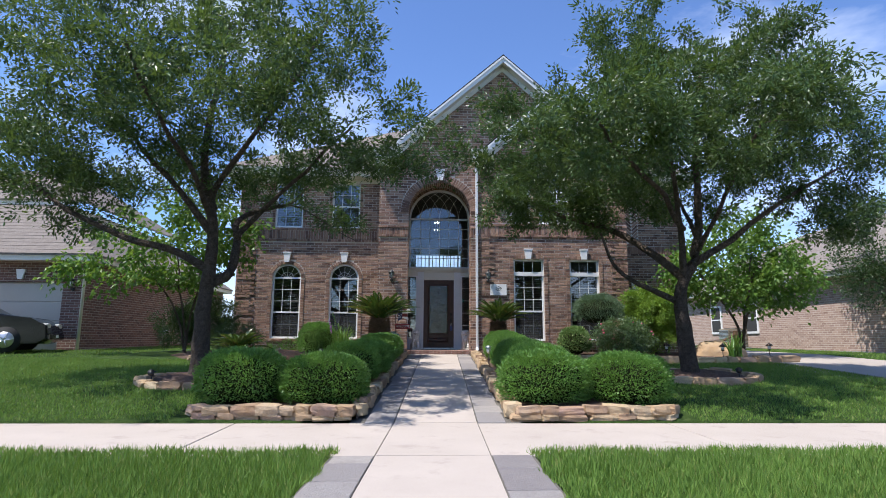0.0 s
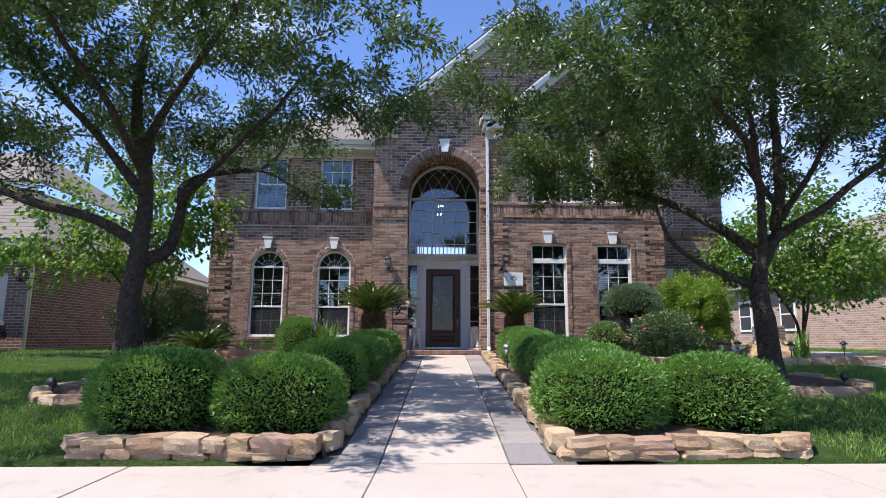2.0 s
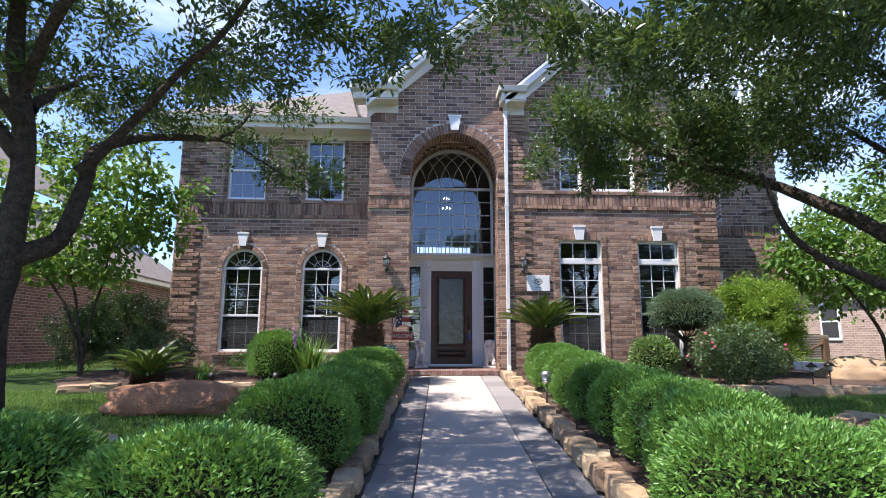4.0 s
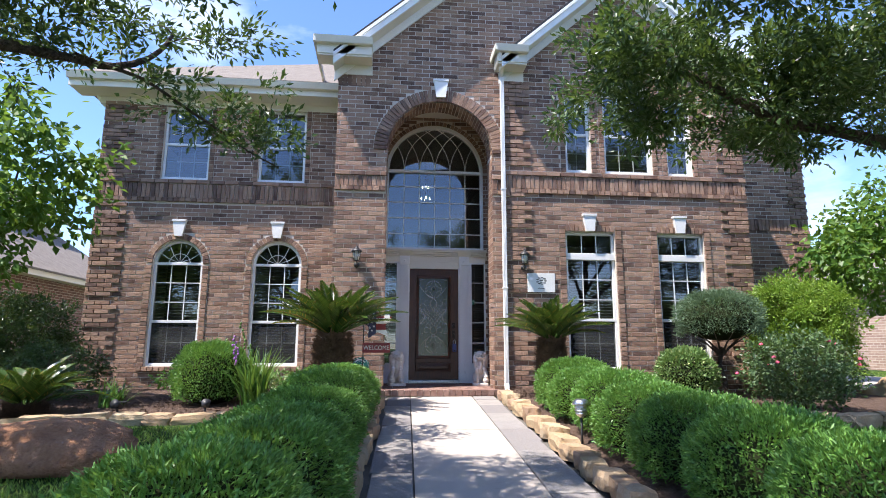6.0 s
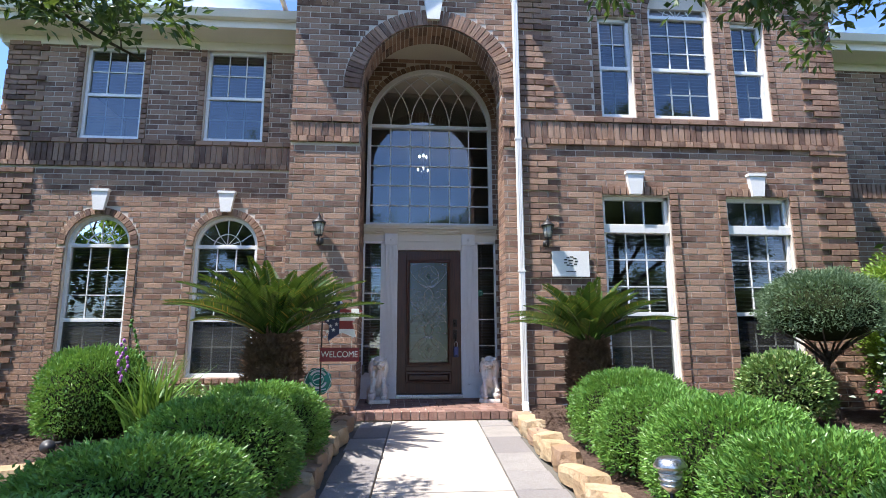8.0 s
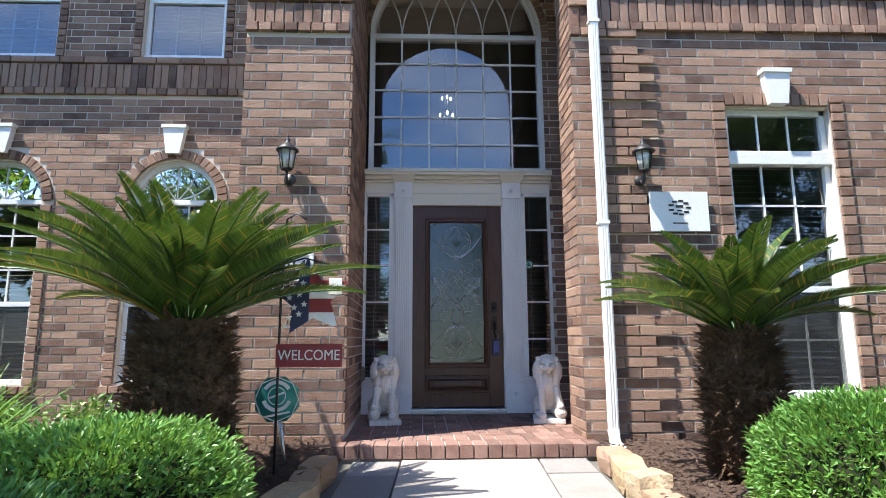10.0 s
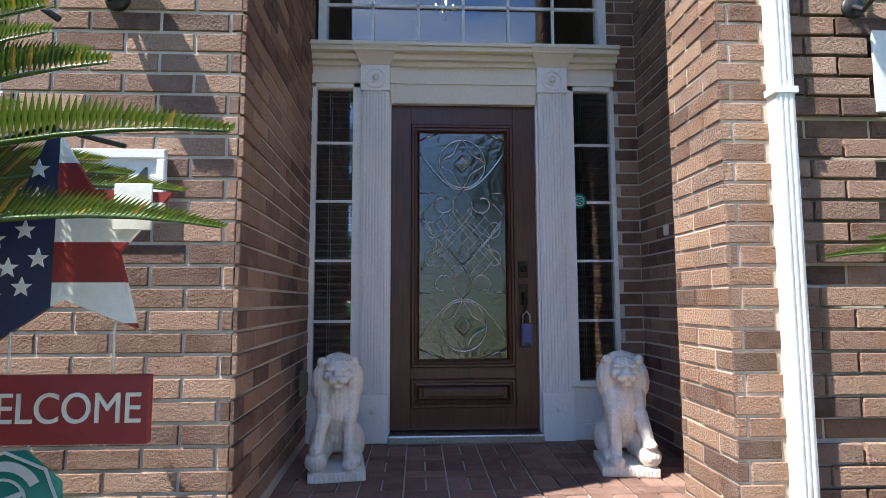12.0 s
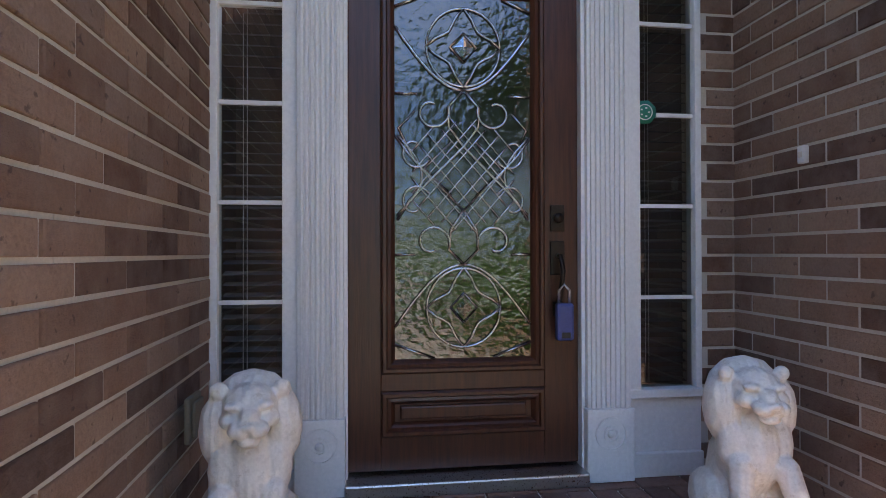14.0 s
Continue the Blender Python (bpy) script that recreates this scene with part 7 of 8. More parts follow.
loose_bush("low_plant", "low leafy bedding plant by the wall", -1.35, 15.9, 0.58, stems(5, 0.3, 0.3, 8), [((0, 0, 0.17), (0.3, 0.3, 0.17), 30)], M_LEAF_BOX, 80, 22, 0.06, 0.035, 0.05)


# sago palms
def sago(x, y, z, trunk_h, trunk_r, frond, n_fronds, seed, rise, label):
    rng = np.random.default_rng(seed)
    rnd = random.Random(seed)
    ob = thing("sago_palm", x, y, z, label, "sago palm", "sago palms")
    v, f = [], []
    sides, rings = 28, 18
    for i in range(rings + 1):
        t = i / rings
        rr = trunk_r * (0.78 + 0.34 * math.sin(math.pi * (0.15 + 0.75 * t))) * (1.0 if t < 0.93 else 0.8)
        for k in range(sides):
            a = 2 * math.pi * (k + 0.5 * (i % 2)) / sides
            q = rr * (1 + rnd.uniform(-0.09, 0.09))
            v.append((q * math.cos(a), q * math.sin(a), -0.05 + (trunk_h + 0.05) * t + rnd.uniform(-0.01, 0.01)))
    for i in range(rings):
        for k in range(sides):
            f.append((i * sides + k, i * sides + (k + 1) % sides, (i + 1) * sides + (k + 1) % sides, (i + 1) * sides + k))
    f.append(tuple(rings * sides + (0, 7, 14, 21)[j] for j in range(4)))
    link_mesh("trunk", array_mesh("trunk", v, f, False), M_SAGO_TRUNK, ob, "dark shaggy trunk of old leaf bases")
    m = 1900
    a = rng.uniform(0, 6.283, m)
    zz = rng.uniform(0.02, 1.0, m) * trunk_h
    rr = trunk_r * (0.78 + 0.34 * np.sin(np.pi * (0.15 + 0.75 * zz / trunk_h)))
    pos = np.stack([rr * 0.93 * np.cos(a), rr * 0.93 * np.sin(a), zz], 1)
    out = np.stack([np.cos(a), np.sin(a), rng.uniform(-0.1, 0.9, m)], 1) + rng.normal(size=(m, 3)) * 0.25
    tagged(link_mesh("shag", leaf_mesh("shag", pos, out, np.stack([np.cos(a), np.sin(a), np.ones(m)], 1), rng.uniform(0.07, 0.14, m), rng.uniform(0.015, 0.035, m)), M_SAGO_TRUNK, ob, "broken brown leaf bases"), kind="stuff")
    for k in range(n_fronds):
        t = k / n_fronds
        az = k * 2.39996 + rnd.uniform(-0.15, 0.15)
        el = radians(70 - 41 * t + rnd.uniform(-5, 5))
        ln = frond * rnd.uniform(0.86, 1.08) * (0.82 + 0.25 * t)
        pts, d = [], Vector((math.cos(az) * math.cos(el), math.sin(az) * math.cos(el), math.sin(el)))
        p = Vector((0.35 * trunk_r * math.cos(az), 0.35 * trunk_r * math.sin(az), trunk_h - 0.02))
        seg = 12
        for j in range(seg + 1):
            pts.append(p.copy())
            p += d * (ln / seg)
            d = (d + Vector((0, 0, -0.055 - 0.055 * (1 - t) * (j / seg) - 0.02 * (j / seg))) * rise).normalized()
        pile = Pile()
        pile.add(tube_arrays(pts, [0.011 * (1 - 0.75 * j / seg) for j in range(seg + 1)], 5))
        fr = link_mesh("frond_stem", pile.mesh("frond_stem"), M_SAGO, ob)
        lp, lw, lf, ll = [], [], [], []
        n = 92
        for j in range(n):
            s = 0.14 + 0.86 * j / (n - 1)
            i0 = min(seg - 1, int(s * seg))
            q = pts[i0].lerp(pts[i0 + 1], s * seg - i0)
            ax = (pts[i0 + 1] - pts[i0]).normalized()
            side = ax.cross(Vector((0, 0, 1)))
            side = side.normalized() if side.length > 0.05 else Vector((-math.sin(az), math.cos(az), 0))
            upn = side.cross(ax)
            for sg in (-1, 1):
                lp.append(q)
                lw.append(side * sg * 0.9 + ax * 0.62 + upn * 0.42)
                lf.append(upn - side * sg * 0.4)
                ll.append((0.145 * math.sin(math.pi * min(1, 0.16 + 0.84 * s) * 0.98) + 0.02) * frond / 1.1)
        tagged(link_mesh("frond", leaf_mesh("frond", [tuple(q) for q in lp], [tuple(q) for q in lw], [tuple(q) for q in lf], ll, [0.0105] * len(lp), 0.1), M_SAGO, fr), "long glossy feather frond")
    return ob


sago(-1.03, 14.85, 0.55, 1.0, 0.215, 0.95, 66, 3, 0.86, "large sago palm with a shaggy dark trunk")
sago(2.13, 15.05, 0.57, 0.92, 0.165, 0.84, 56, 5, 0.95, "smaller sago palm with some yellowing fronds")
sago(-4.35, 13.9, 0.48, 0.22, 0.15, 0.8, 30, 8, 1.2, "low sago palm on a short trunk in the mulch")


# strap-leaved clumps
def strap_clump(name, label, x, y, z, n, height, lean, width, seed, leaf, buds=0):
    rng = random.Random(seed)
    ob = thing(name, x, y, z, label, "plant")
    v, f = [], []
    for k in range(n):
        a = rng.uniform(0, 6.283)
        h = height * rng.uniform(0.6, 1.1)
        l = lean * rng.uniform(0.2, 1.1)
        b = Vector((rng.uniform(-0.13, 0.13), rng.uniform(-0.1, 0.1), 0))
        d = Vector((math.cos(a), math.sin(a), 0))
        s = Vector((-math.sin(a), math.cos(a), 0))
        k0 = len(v)
        m = 6
        for j in range(m + 1):
            t = j / m
            c = b + d * (l * t * t) + Vector((0, 0, h * (t - 0.28 * t * t * l / max(height, 0.1))))
            w = width * (0.5 + 0.7 * t if t < 0.4 else 0.78 * (1 - (t - 0.4) / 0.6) ** 0.8 + 0.02)
            v += [tuple(c - s * w + d * -0.004), tuple(c + s * w + d * -0.004)]
        f += [(k0 + 2 * j, k0 + 2 * j + 1, k0 + 2 * j + 3, k0 + 2 * j + 2) for j in range(m)]
    tagged(link_mesh("leaves", array_mesh("leaves", v, f, True), leaf, ob), kind="stuff")
    for k in range(buds):
        q = Vector((0.06 * k - 0.1, 0.05 * (k % 2), 0))
        tp2 = q + Vector((rng.uniform(-0.35, 0.1), rng.uniform(-0.1, 0.1), height * rng.uniform(0.95, 1.35)))
        tube("flower_stalk", [q, q.lerp(tp2, 0.6) + Vector((0.03, 0, 0.05)), tp2], [0.008, 0.006, 0.004], M_STRAP, ob, sides=5)
        bm = bmesh.new()
        for j in range(8):
            c = q.lerp(tp2, 0.72 + 0.04 * j)
            m4 = Matrix.Translation(c + Vector((rng.uniform(-0.02, 0.02), rng.uniform(-0.02, 0.02), 0))) @ Matrix.Diagonal((0.016, 0.016, 0.022, 1))
            bmesh.ops.create_icosphere(bm, subdivisions=1, radius=1.0, matrix=m4)
        part("flower_spike", bm, M_PURPLE if k < 2 else M_STRAP, ob)
    return ob


strap_clump("gladiolus_clump", "clump of long sword-shaped leaves with purple flower spikes", -1.98, 14.5, 0.55, 120, 0.86, 0.55, 0.017, 3, M_STRAP, 4)
strap_clump("lily_clump", "small clump of strappy green leaves", -3.75, 14.6, 0.55, 60, 0.46, 0.32, 0.013, 4, M_STRAP)
strap_clump("lily_clump", "small clump of strappy green leaves", -4.6, 14.4, 0.55, 30, 0.35, 0.26, 0.011, 6, M_STRAP)
strap_clump("agave_clump", "clump of upright sword-leaved plants by the driveway", 7.9, 13.9, 0.55, 46, 0.7, 0.3, 0.028, 5, M_STRAP)
strap_clump("lily_clump", "small green bedding plant by the bay", 3.0, 15.55, 0.58, 26, 0.32, 0.22, 0.011, 9, M_STRAP)

# ---- stones ----
STONES = []
for i in range(7):
    sr = random.Random(100 + i)
    bm = bmesh.new()
    bmesh.ops.create_cube(bm, size=1.0)
    bmesh.ops.subdivide_edges(bm, edges=bm.edges[:], cuts=2, use_grid_fill=True)
    for vv in bm.verts:
        q = vv.co * 2
        s = (abs(q.x) ** 5 + abs(q.y) ** 5 + abs(q.z) ** 5) ** (-1 / 5)
        vv.co = q * (0.62 * s + 0.38) * 0.5
        vv.co += Vector((noise.noise(q * 1.1 + Vector((i * 7, 0, 0))), noise.noise(q * 1.1 + Vector((0, i * 7, 3))), noise.noise(q * 1.3 + Vector((5, 0, i * 7))))) * 0.11
    me = bpy.data.meshes.new("stone")
    bmesh.ops.recalc_face_normals(bm, faces=bm.faces)
    bm.to_mesh(me)
    bm.free()
    me.materials.append(M_STONE)
    STONES.append(me)


def stone_row(ob, path, z_at, rng, size=(0.22, 0.34), height=0.13, depth=0.22, layers=1):
    for lay in range(layers):
        pos = 0.0
        pts = [Vector((*p, 0)) for p in path]
        segs = [(a, b, (b - a).length) for a, b in zip(pts, pts[1:])]
        total = sum(s[2] for s in segs)
        pos = 0.08 * lay
        while pos < total - 0.1:
            ln = rng.uniform(*size) * (1.15 if lay == 0 else 1.0)
            mid = pos + ln / 2
            acc = 0
            for a, b, l in segs:
                if mid <= acc + l or (a, b, l) == segs[-1]:
                    q = a.lerp(b, min(1.0, (mid - acc) / l))
                    ang = math.degrees(math.atan2(b.y - a.y, b.x - a.x))
                    break
                acc += l
            h = height * rng.uniform(0.8, 1.15) * (0.75 if lay == 0 and layers > 1 else 1.0)
            st = link_mesh("stone", STONES[rng.randrange(7)], None, ob)
            zb = z_at(q.y) + (0.068 if lay else 0.0)
            st.matrix_basis = pose(q.x + rng.uniform(-0.02, 0.02), q.y + rng.uniform(-0.02, 0.02), zb + h * 0.42, rng.uniform(-5, 5), rng.uniform(-4, 4), ang + rng.uniform(-9, 9)) @ Matrix.Diagonal((ln * 1.02, depth * rng.uniform(0.85, 1.15), h * 1.1, 1))
            pos += ln * 0.97


str_ = random.Random(21)


def border(label, path, z_at, **kw):
    ob = tagged(new("stone_border"), label, "stone edging", "sandstone borders of the beds")
    stone_row(ob, path, z_at, str_, **kw)
    return ob


side_path = lambda s, y0, y1: [(walk_x(y) + s * 0.97, y) for y in np.linspace(y0, y1, 9)]
border("stacked tan sandstone edging at the sidewalk", [(-2.75, 7.23), (-2.55, 6.98), (-0.72, 6.95)], lambda y: 0.05, layers=2, height=0.105, size=(0.17, 0.34))
border("stacked tan sandstone edging at the sidewalk", [(1.12, 6.95), (3.05, 6.98), (3.25, 7.28)], lambda y: 0.05, layers=2, height=0.105, size=(0.17, 0.34))
border("tan sandstone edging between walk and hedge", side_path(-1, 7.08, 15.6), lambda y: walk_z(y) + 0.0, layers=1, height=0.155, size=(0.2, 0.34), depth=0.19)
border("tan sandstone edging between walk and hedge", side_path(1, 7.08, 15.75), lambda y: walk_z(y) + 0.0, layers=1, height=0.155, size=(0.2, 0.34), depth=0.2)
border("low stone edging of the mulch bed", [(-5.2, 13.1), (-4.0, 13.35), (-3.0, 13.5), (-1.9, 13.6)], lambda y: lawn_z(y), height=0.13, size=(0.25, 0.42), depth=0.2)
border("low stone edging of the mulch bed", [(2.9, 13.9), (3.6, 13.3), (4.6, 12.8), (5.8, 12.9), (7.2, 13.1), (8.8, 13.2)], lambda y: lawn_z(y), layers=1, height=0.16, size=(0.24, 0.42), depth=0.22)
for cx, cy, r0 in ((TL[0] + 0.05, TL[1], 0.85), (TR[0] + 0.1, TR[1], 0.95)):
    border("ring of stones round the oak", [(cx + r0 * math.cos(radians(a)), cy + r0 * 0.9 * math.sin(radians(a))) for a in range(-10, 351, 20)], lambda y: lawn_z(y) - 0.02, height=0.125, size=(0.2, 0.4), depth=0.18)


def blob_rock(name, label, x, y, z, r, material, seed, flatten=0.3):
    bm = bmesh.new()
    bmesh.ops.create_icosphere(bm, subdivisions=4, radius=1.0)
    for vv in bm.verts:
        q = vv.co.copy()
        s = 1 + 0.28 * noise.noise(q * 1.3 + Vector((seed, 0, 0))) + 0.1 * noise.noise(q * 3.1 + Vector((0, seed, 0))) + 0.035 * noise.noise(q * 8 + Vector((0, 0, seed)))
        vv.co = Vector((q.x * r[0] * s, q.y * r[1] * s, max(q.z, -0.4) * r[2] * (s if q.z < 0.2 else 0.55 + 0.45 * s)))
    ob = part(name, bm, material, None, "", True)
    ob.matrix_world = pose(x, y, z)
    return tagged(ob, label, "rock")


blob_rock("boulder", "large flat rust-brown sandstone boulder on the lawn", -3.0, 11.75, lawn_z(11.7) + 0.1, (0.84, 0.5, 0.25), M_BOULDER, 3.0)
blob_rock("boulder", "pale sandy rock by the driveway bed", 8.1, 15.2, 0.66, (0.7, 0.5, 0.35), M_STONE, 8.0)

# mulch beds, each a mound of its own
def bed(name, label, outline, z_at, rise=0.05):
    bm = bmesh.new()
    cx, cy = sum(p[0] for p in outline) / len(outline), sum(p[1] for p in outline) / len(outline)
    n = len(outline)
    rings = []
    for t in (1.0, 0.97, 0.85, 0.6, 0.3):
        ring = []
        for i in range(n * 4):
            a, b = outline[i // 4], outline[(i // 4 + 1) % n]
            s = (i % 4) / 4
            x, y = a[0] + (b[0] - a[0]) * s, a[1] + (b[1] - a[1]) * s
            x, y = cx + (x - cx) * t, cy + (y - cy) * t
            z = z_at(y) + (rise * (1 - t ** 6) + 0.02 * noise.noise((x * 3, y * 3, 0)) if t < 1 else -0.12) + (0.0 if t == 1 else 0.012)
            ring.append(bm.verts.new((x, y, z)))
        rings.append(ring)
    for r0, r1 in zip(rings, rings[1:]):
        for i in range(n * 4):
            k = (i + 1) % (n * 4)
            bm.faces.new((r0[i], r0[k], r1[k], r1[i]))
    bm.faces.new(rings[-1])
    return tagged(part(name, bm, M_MULCH, None, "", True), label, "mulch bed", kind="structure")


def strip_bed(name, label, s):
    """The bed behind the edging along the walk."""
    v, f = [], []
    ys = np.linspace(6.99, 15.95, 36)
    for y in ys:
        for o, dz in ((0.93, -0.1), (0.97, 0.075), (1.3, 0.11), (1.9, 0.11), (2.3, 0.08), (2.5, -0.1)):
            o2 = o if y > 9.0 or o < 1.5 else 0.97 + (o - 0.97) * 1.3
            zz = walk_z(y) + dz + (0.0 if o < 1.9 else max(0.0, lawn_z(y) - walk_z(y) - 0.05))
            v.append((walk_x(y) + s * o2, y, zz))
    for j in range(len(ys) - 1):
        for i in range(5):
            q = (j * 6 + i, j * 6 + i + 1, (j + 1) * 6 + i + 1, (j + 1) * 6 + i)
            f.append(q if s > 0 else q[::-1])
    return tagged(link_mesh(name, array_mesh(name, v, f, True), M_MULCH), label, "mulch bed", kind="structure")


strip_bed("bed_walk_left", "brown mulch bed under the hedge", -1)
strip_bed("bed_walk_right", "brown mulch bed under the hedge", 1)
bed("bed_left", "brown mulch bed before the left wing", [(-5.3, 13.2), (-4.0, 13.45), (-3.0, 13.6), (-1.6, 13.7), (-1.25, 14.5), (-0.5, 15.7), (-0.45, 16.1), (-1.25, 16.12), (-1.25, 17.45), (-5.6, 17.45), (-6.6, 17.2), (-6.4, 14.8)], lawn_z, 0.03)
bed("bed_right", "brown mulch bed before the right bay", [(2.6, 14.0), (3.6, 13.45), (4.6, 12.95), (5.8, 13.05), (7.2, 13.25), (8.3, 13.4), (8.4, 16.5), (8.3, 17.2), (6.2, 17.3), (6.15, 16.0), (1.75, 15.98), (1.75, 15.0)], lawn_z, 0.03)
bed("bed_oak", "dark mulch mound round the oak trunk", [(TL[0] + 0.05 + 0.8 * math.cos(radians(a)), TL[1] + 0.72 * math.sin(radians(a))) for a in range(0, 360, 30)], lawn_z, 0.12)
bed("bed_oak", "dark mulch mound round the oak trunk", [(TR[0] + 0.1 + 0.9 * math.cos(radians(a)), TR[1] + 0.82 * math.sin(radians(a))) for a in range(0, 360, 30)], lawn_z, 0.1)
# chips of bark on the beds that come close
mr = np.random.default_rng(77)
chips = []
for x0, x1, y0, y1, n in ((-1.6, -0.4, 14.9, 16.1, 1500), (1.5, 2.9, 14.6, 15.95, 1500), (-4.5, -1.5, 13.8, 15.5, 2600), (3.2, 5.5, 13.2, 15.3, 2400)):
    x, y = mr.uniform(x0, x1, n), mr.uniform(y0, y1, n)
    chips.append(np.stack([x, y, np.array([(max(lawn_z(q), walk_z(q) + 0.1) if abs(p - walk_x(q)) < 2.3 else lawn_z(q) + 0.035) + 0.016 for p, q in zip(x, y)])], 1))
cp = np.concatenate(chips)
nc = len(cp)
me = leaf_mesh("bark_chips", cp, mr.normal(size=(nc, 3)) * np.array([1, 1, 0.25]), mr.normal(size=(nc, 3)) * 0.4 + np.array([0, 0, 1]), mr.uniform(0.025, 0.07, nc), mr.uniform(0.008, 0.022, nc), 0.15)
tagged(link_mesh("bark_chips", me, M_MULCH), "loose brown bark chips scattered over the beds", "mulch", kind="stuff")


# ---- grass ----
def grass(name, n, xr, yr, keep, h, w, seed, label):
    rng = np.random.default_rng(seed)
    x, y = rng.uniform(*xr, n), rng.uniform(*yr, n)
    ok = np.array([keep(a, b) for a, b in zip(x, y)])
    x, y = x[ok], y[ok]
    n = len(x)
    z = np.array([lawn_z(b) for b in y]) - 0.01
    pos = np.stack([x, y, z], 1)
    way = rng.normal(size=(n, 3)) * np.array([0.42, 0.42, 0.0]) + np.array([0, 0, 1.0])
    face = rng.normal(size=(n, 3)) * np.array([1, 1, 0.2])
    me = leaf_mesh(name, pos, way, face, h * rng.uniform(0.55, 1.25, n), w * rng.uniform(0.7, 1.3, n), 0.2)
    return tagged(link_mesh(name, me, M_GRASS), label, "grass", kind="stuff")


def off_walk(x, y):
    d = abs(x - walk_x(y))
    if 5.1 + 0.04 * math.sin(x * 5) + 0.02 * math.sin(x * 17) < y < 6.86 + 0.05 * math.sin(x * 3.1):
        return False
    if y <= 5.2:
        return d > 0.84 + 0.03 * math.sin(y * 7)
    if -2.9 < x < 3.4 and y < 9.0:
        return False
    if d < 2.4:
        return False
    if (x - TL[0]) ** 2 + (y - TL[1]) ** 2 < 0.8 or (x - TR[0]) ** 2 + (y - TR[1]) ** 2 < 0.95:
        return False
    if 8.4 < x < 11.8:
        return False
    if x > 2.4 and x < 8.4 and y > 13.0:
        return False
    if -7.5 < x < 0 and y > 13.3:
        return False
    if x < -12.1 and y > 6.8:
        return False
    return True


grass("grass_verge", 150000, (-5.5, 6.0), (2.7, 5.2), off_walk, 0.09, 0.0068, 5, "mown green grass of the verge beside the sidewalk")
grass("grass_lawn", 170000, (-9.5, 9.0), (6.8, 13.6), off_walk, 0.055, 0.010, 6, "mown green grass of the front lawn")
grass("grass_far_lawn", 60000, (-14, 16), (9.0, 22.0), lambda x, y: off_walk(x, y) and (x < -7 or x > 8.4) and not (x < -9.9 and y > 17.0), 0.06, 0.02, 7, "mown grass beside the houses")


# ---- garden lights ----
def solar_light(x, y, z, label="silver solar path light on a black stake"):
    ob = thing("path_light", x, y, z, label, "garden light", "path lights")
    tube("stake", [(0, 0, -0.05), (0, 0, 0.3)], 0.011, M_BLACK, ob)
    lathe("base", [(0.012, 0.27), (0.05, 0.3), (0.055, 0.315)], M_STEEL, ob)
    lathe("lens", [(0.045, 0.315), (0.055, 0.36), (0.05, 0.39)], M_FROST, ob)
    for zz in (0.335, 0.365):
        lathe("ring", [(0.057, zz - 0.006), (0.062, zz), (0.057, zz + 0.006)], M_STEEL, ob)
    lathe("cap", [(0.078, 0.388), (0.08, 0.4), (0.06, 0.43), (0.045, 0.438), (0.002, 0.44)], M_STEEL, ob)
    return ob


solar_light(1.5, 12.1, walk_z(12.1) + 0.06)
solar_light(-2.85, 7.75, 0.1)
solar_light(3.3, 7.75, 0.09)
solar_light(1.55, 9.0, walk_z(9) + 0.05)


def stake_lantern(x, y, z):
    ob = thing("garden_lantern", x, y, z, "small bronze garden lantern on a stake", "garden light", "bronze garden lanterns")
    tube("stake", [(0, 0, -0.05), (0, 0, 0.3)], 0.01, M_BRONZE, ob)
    lathe("glass", [(0.035, 0.3), (0.05, 0.38)], M_FROST, ob, sides=6)
    lathe("roof", [(0.085, 0.375), (0.07, 0.4), (0.015, 0.44), (0.004, 0.46)], M_BRONZE, ob, sides=10)
    lathe("tray", [(0.03, 0.285), (0.045, 0.3)], M_BRONZE, ob, sides=10)
    return ob


for x, y in ((6.4, 13.6), (7.1, 13.0), (8.6, 13.6), (5.9, 13.3)):
    stake_lantern(x, y, lawn_z(y))
for x, y, rz in ((-2.35, 13.75, 20), (-3.3, 13.75, -10), (-4.1, 9.0, 15), (5.5, 9.6, -30)):
    sp = thing("spot_light", x, y, lawn_z(y) + 0.03, "small black garden spotlight on a stake", "garden light", "black spotlights", rz=rz)
    tube("stake", [(0, 0, -0.05), (0, 0, 0.12)], 0.01, M_BLACK, sp)
    tube("head", [(0, 0.05, 0.12), (0, -0.02, 0.15), (0, -0.07, 0.17)], [0.03, 0.042, 0.05], M_BLACK, sp, sides=12)
    part("panel", new_box(-0.06, 0.06, 0.02, 0.1, 0.17, 0.18, 0.002), M_BLACK, sp)

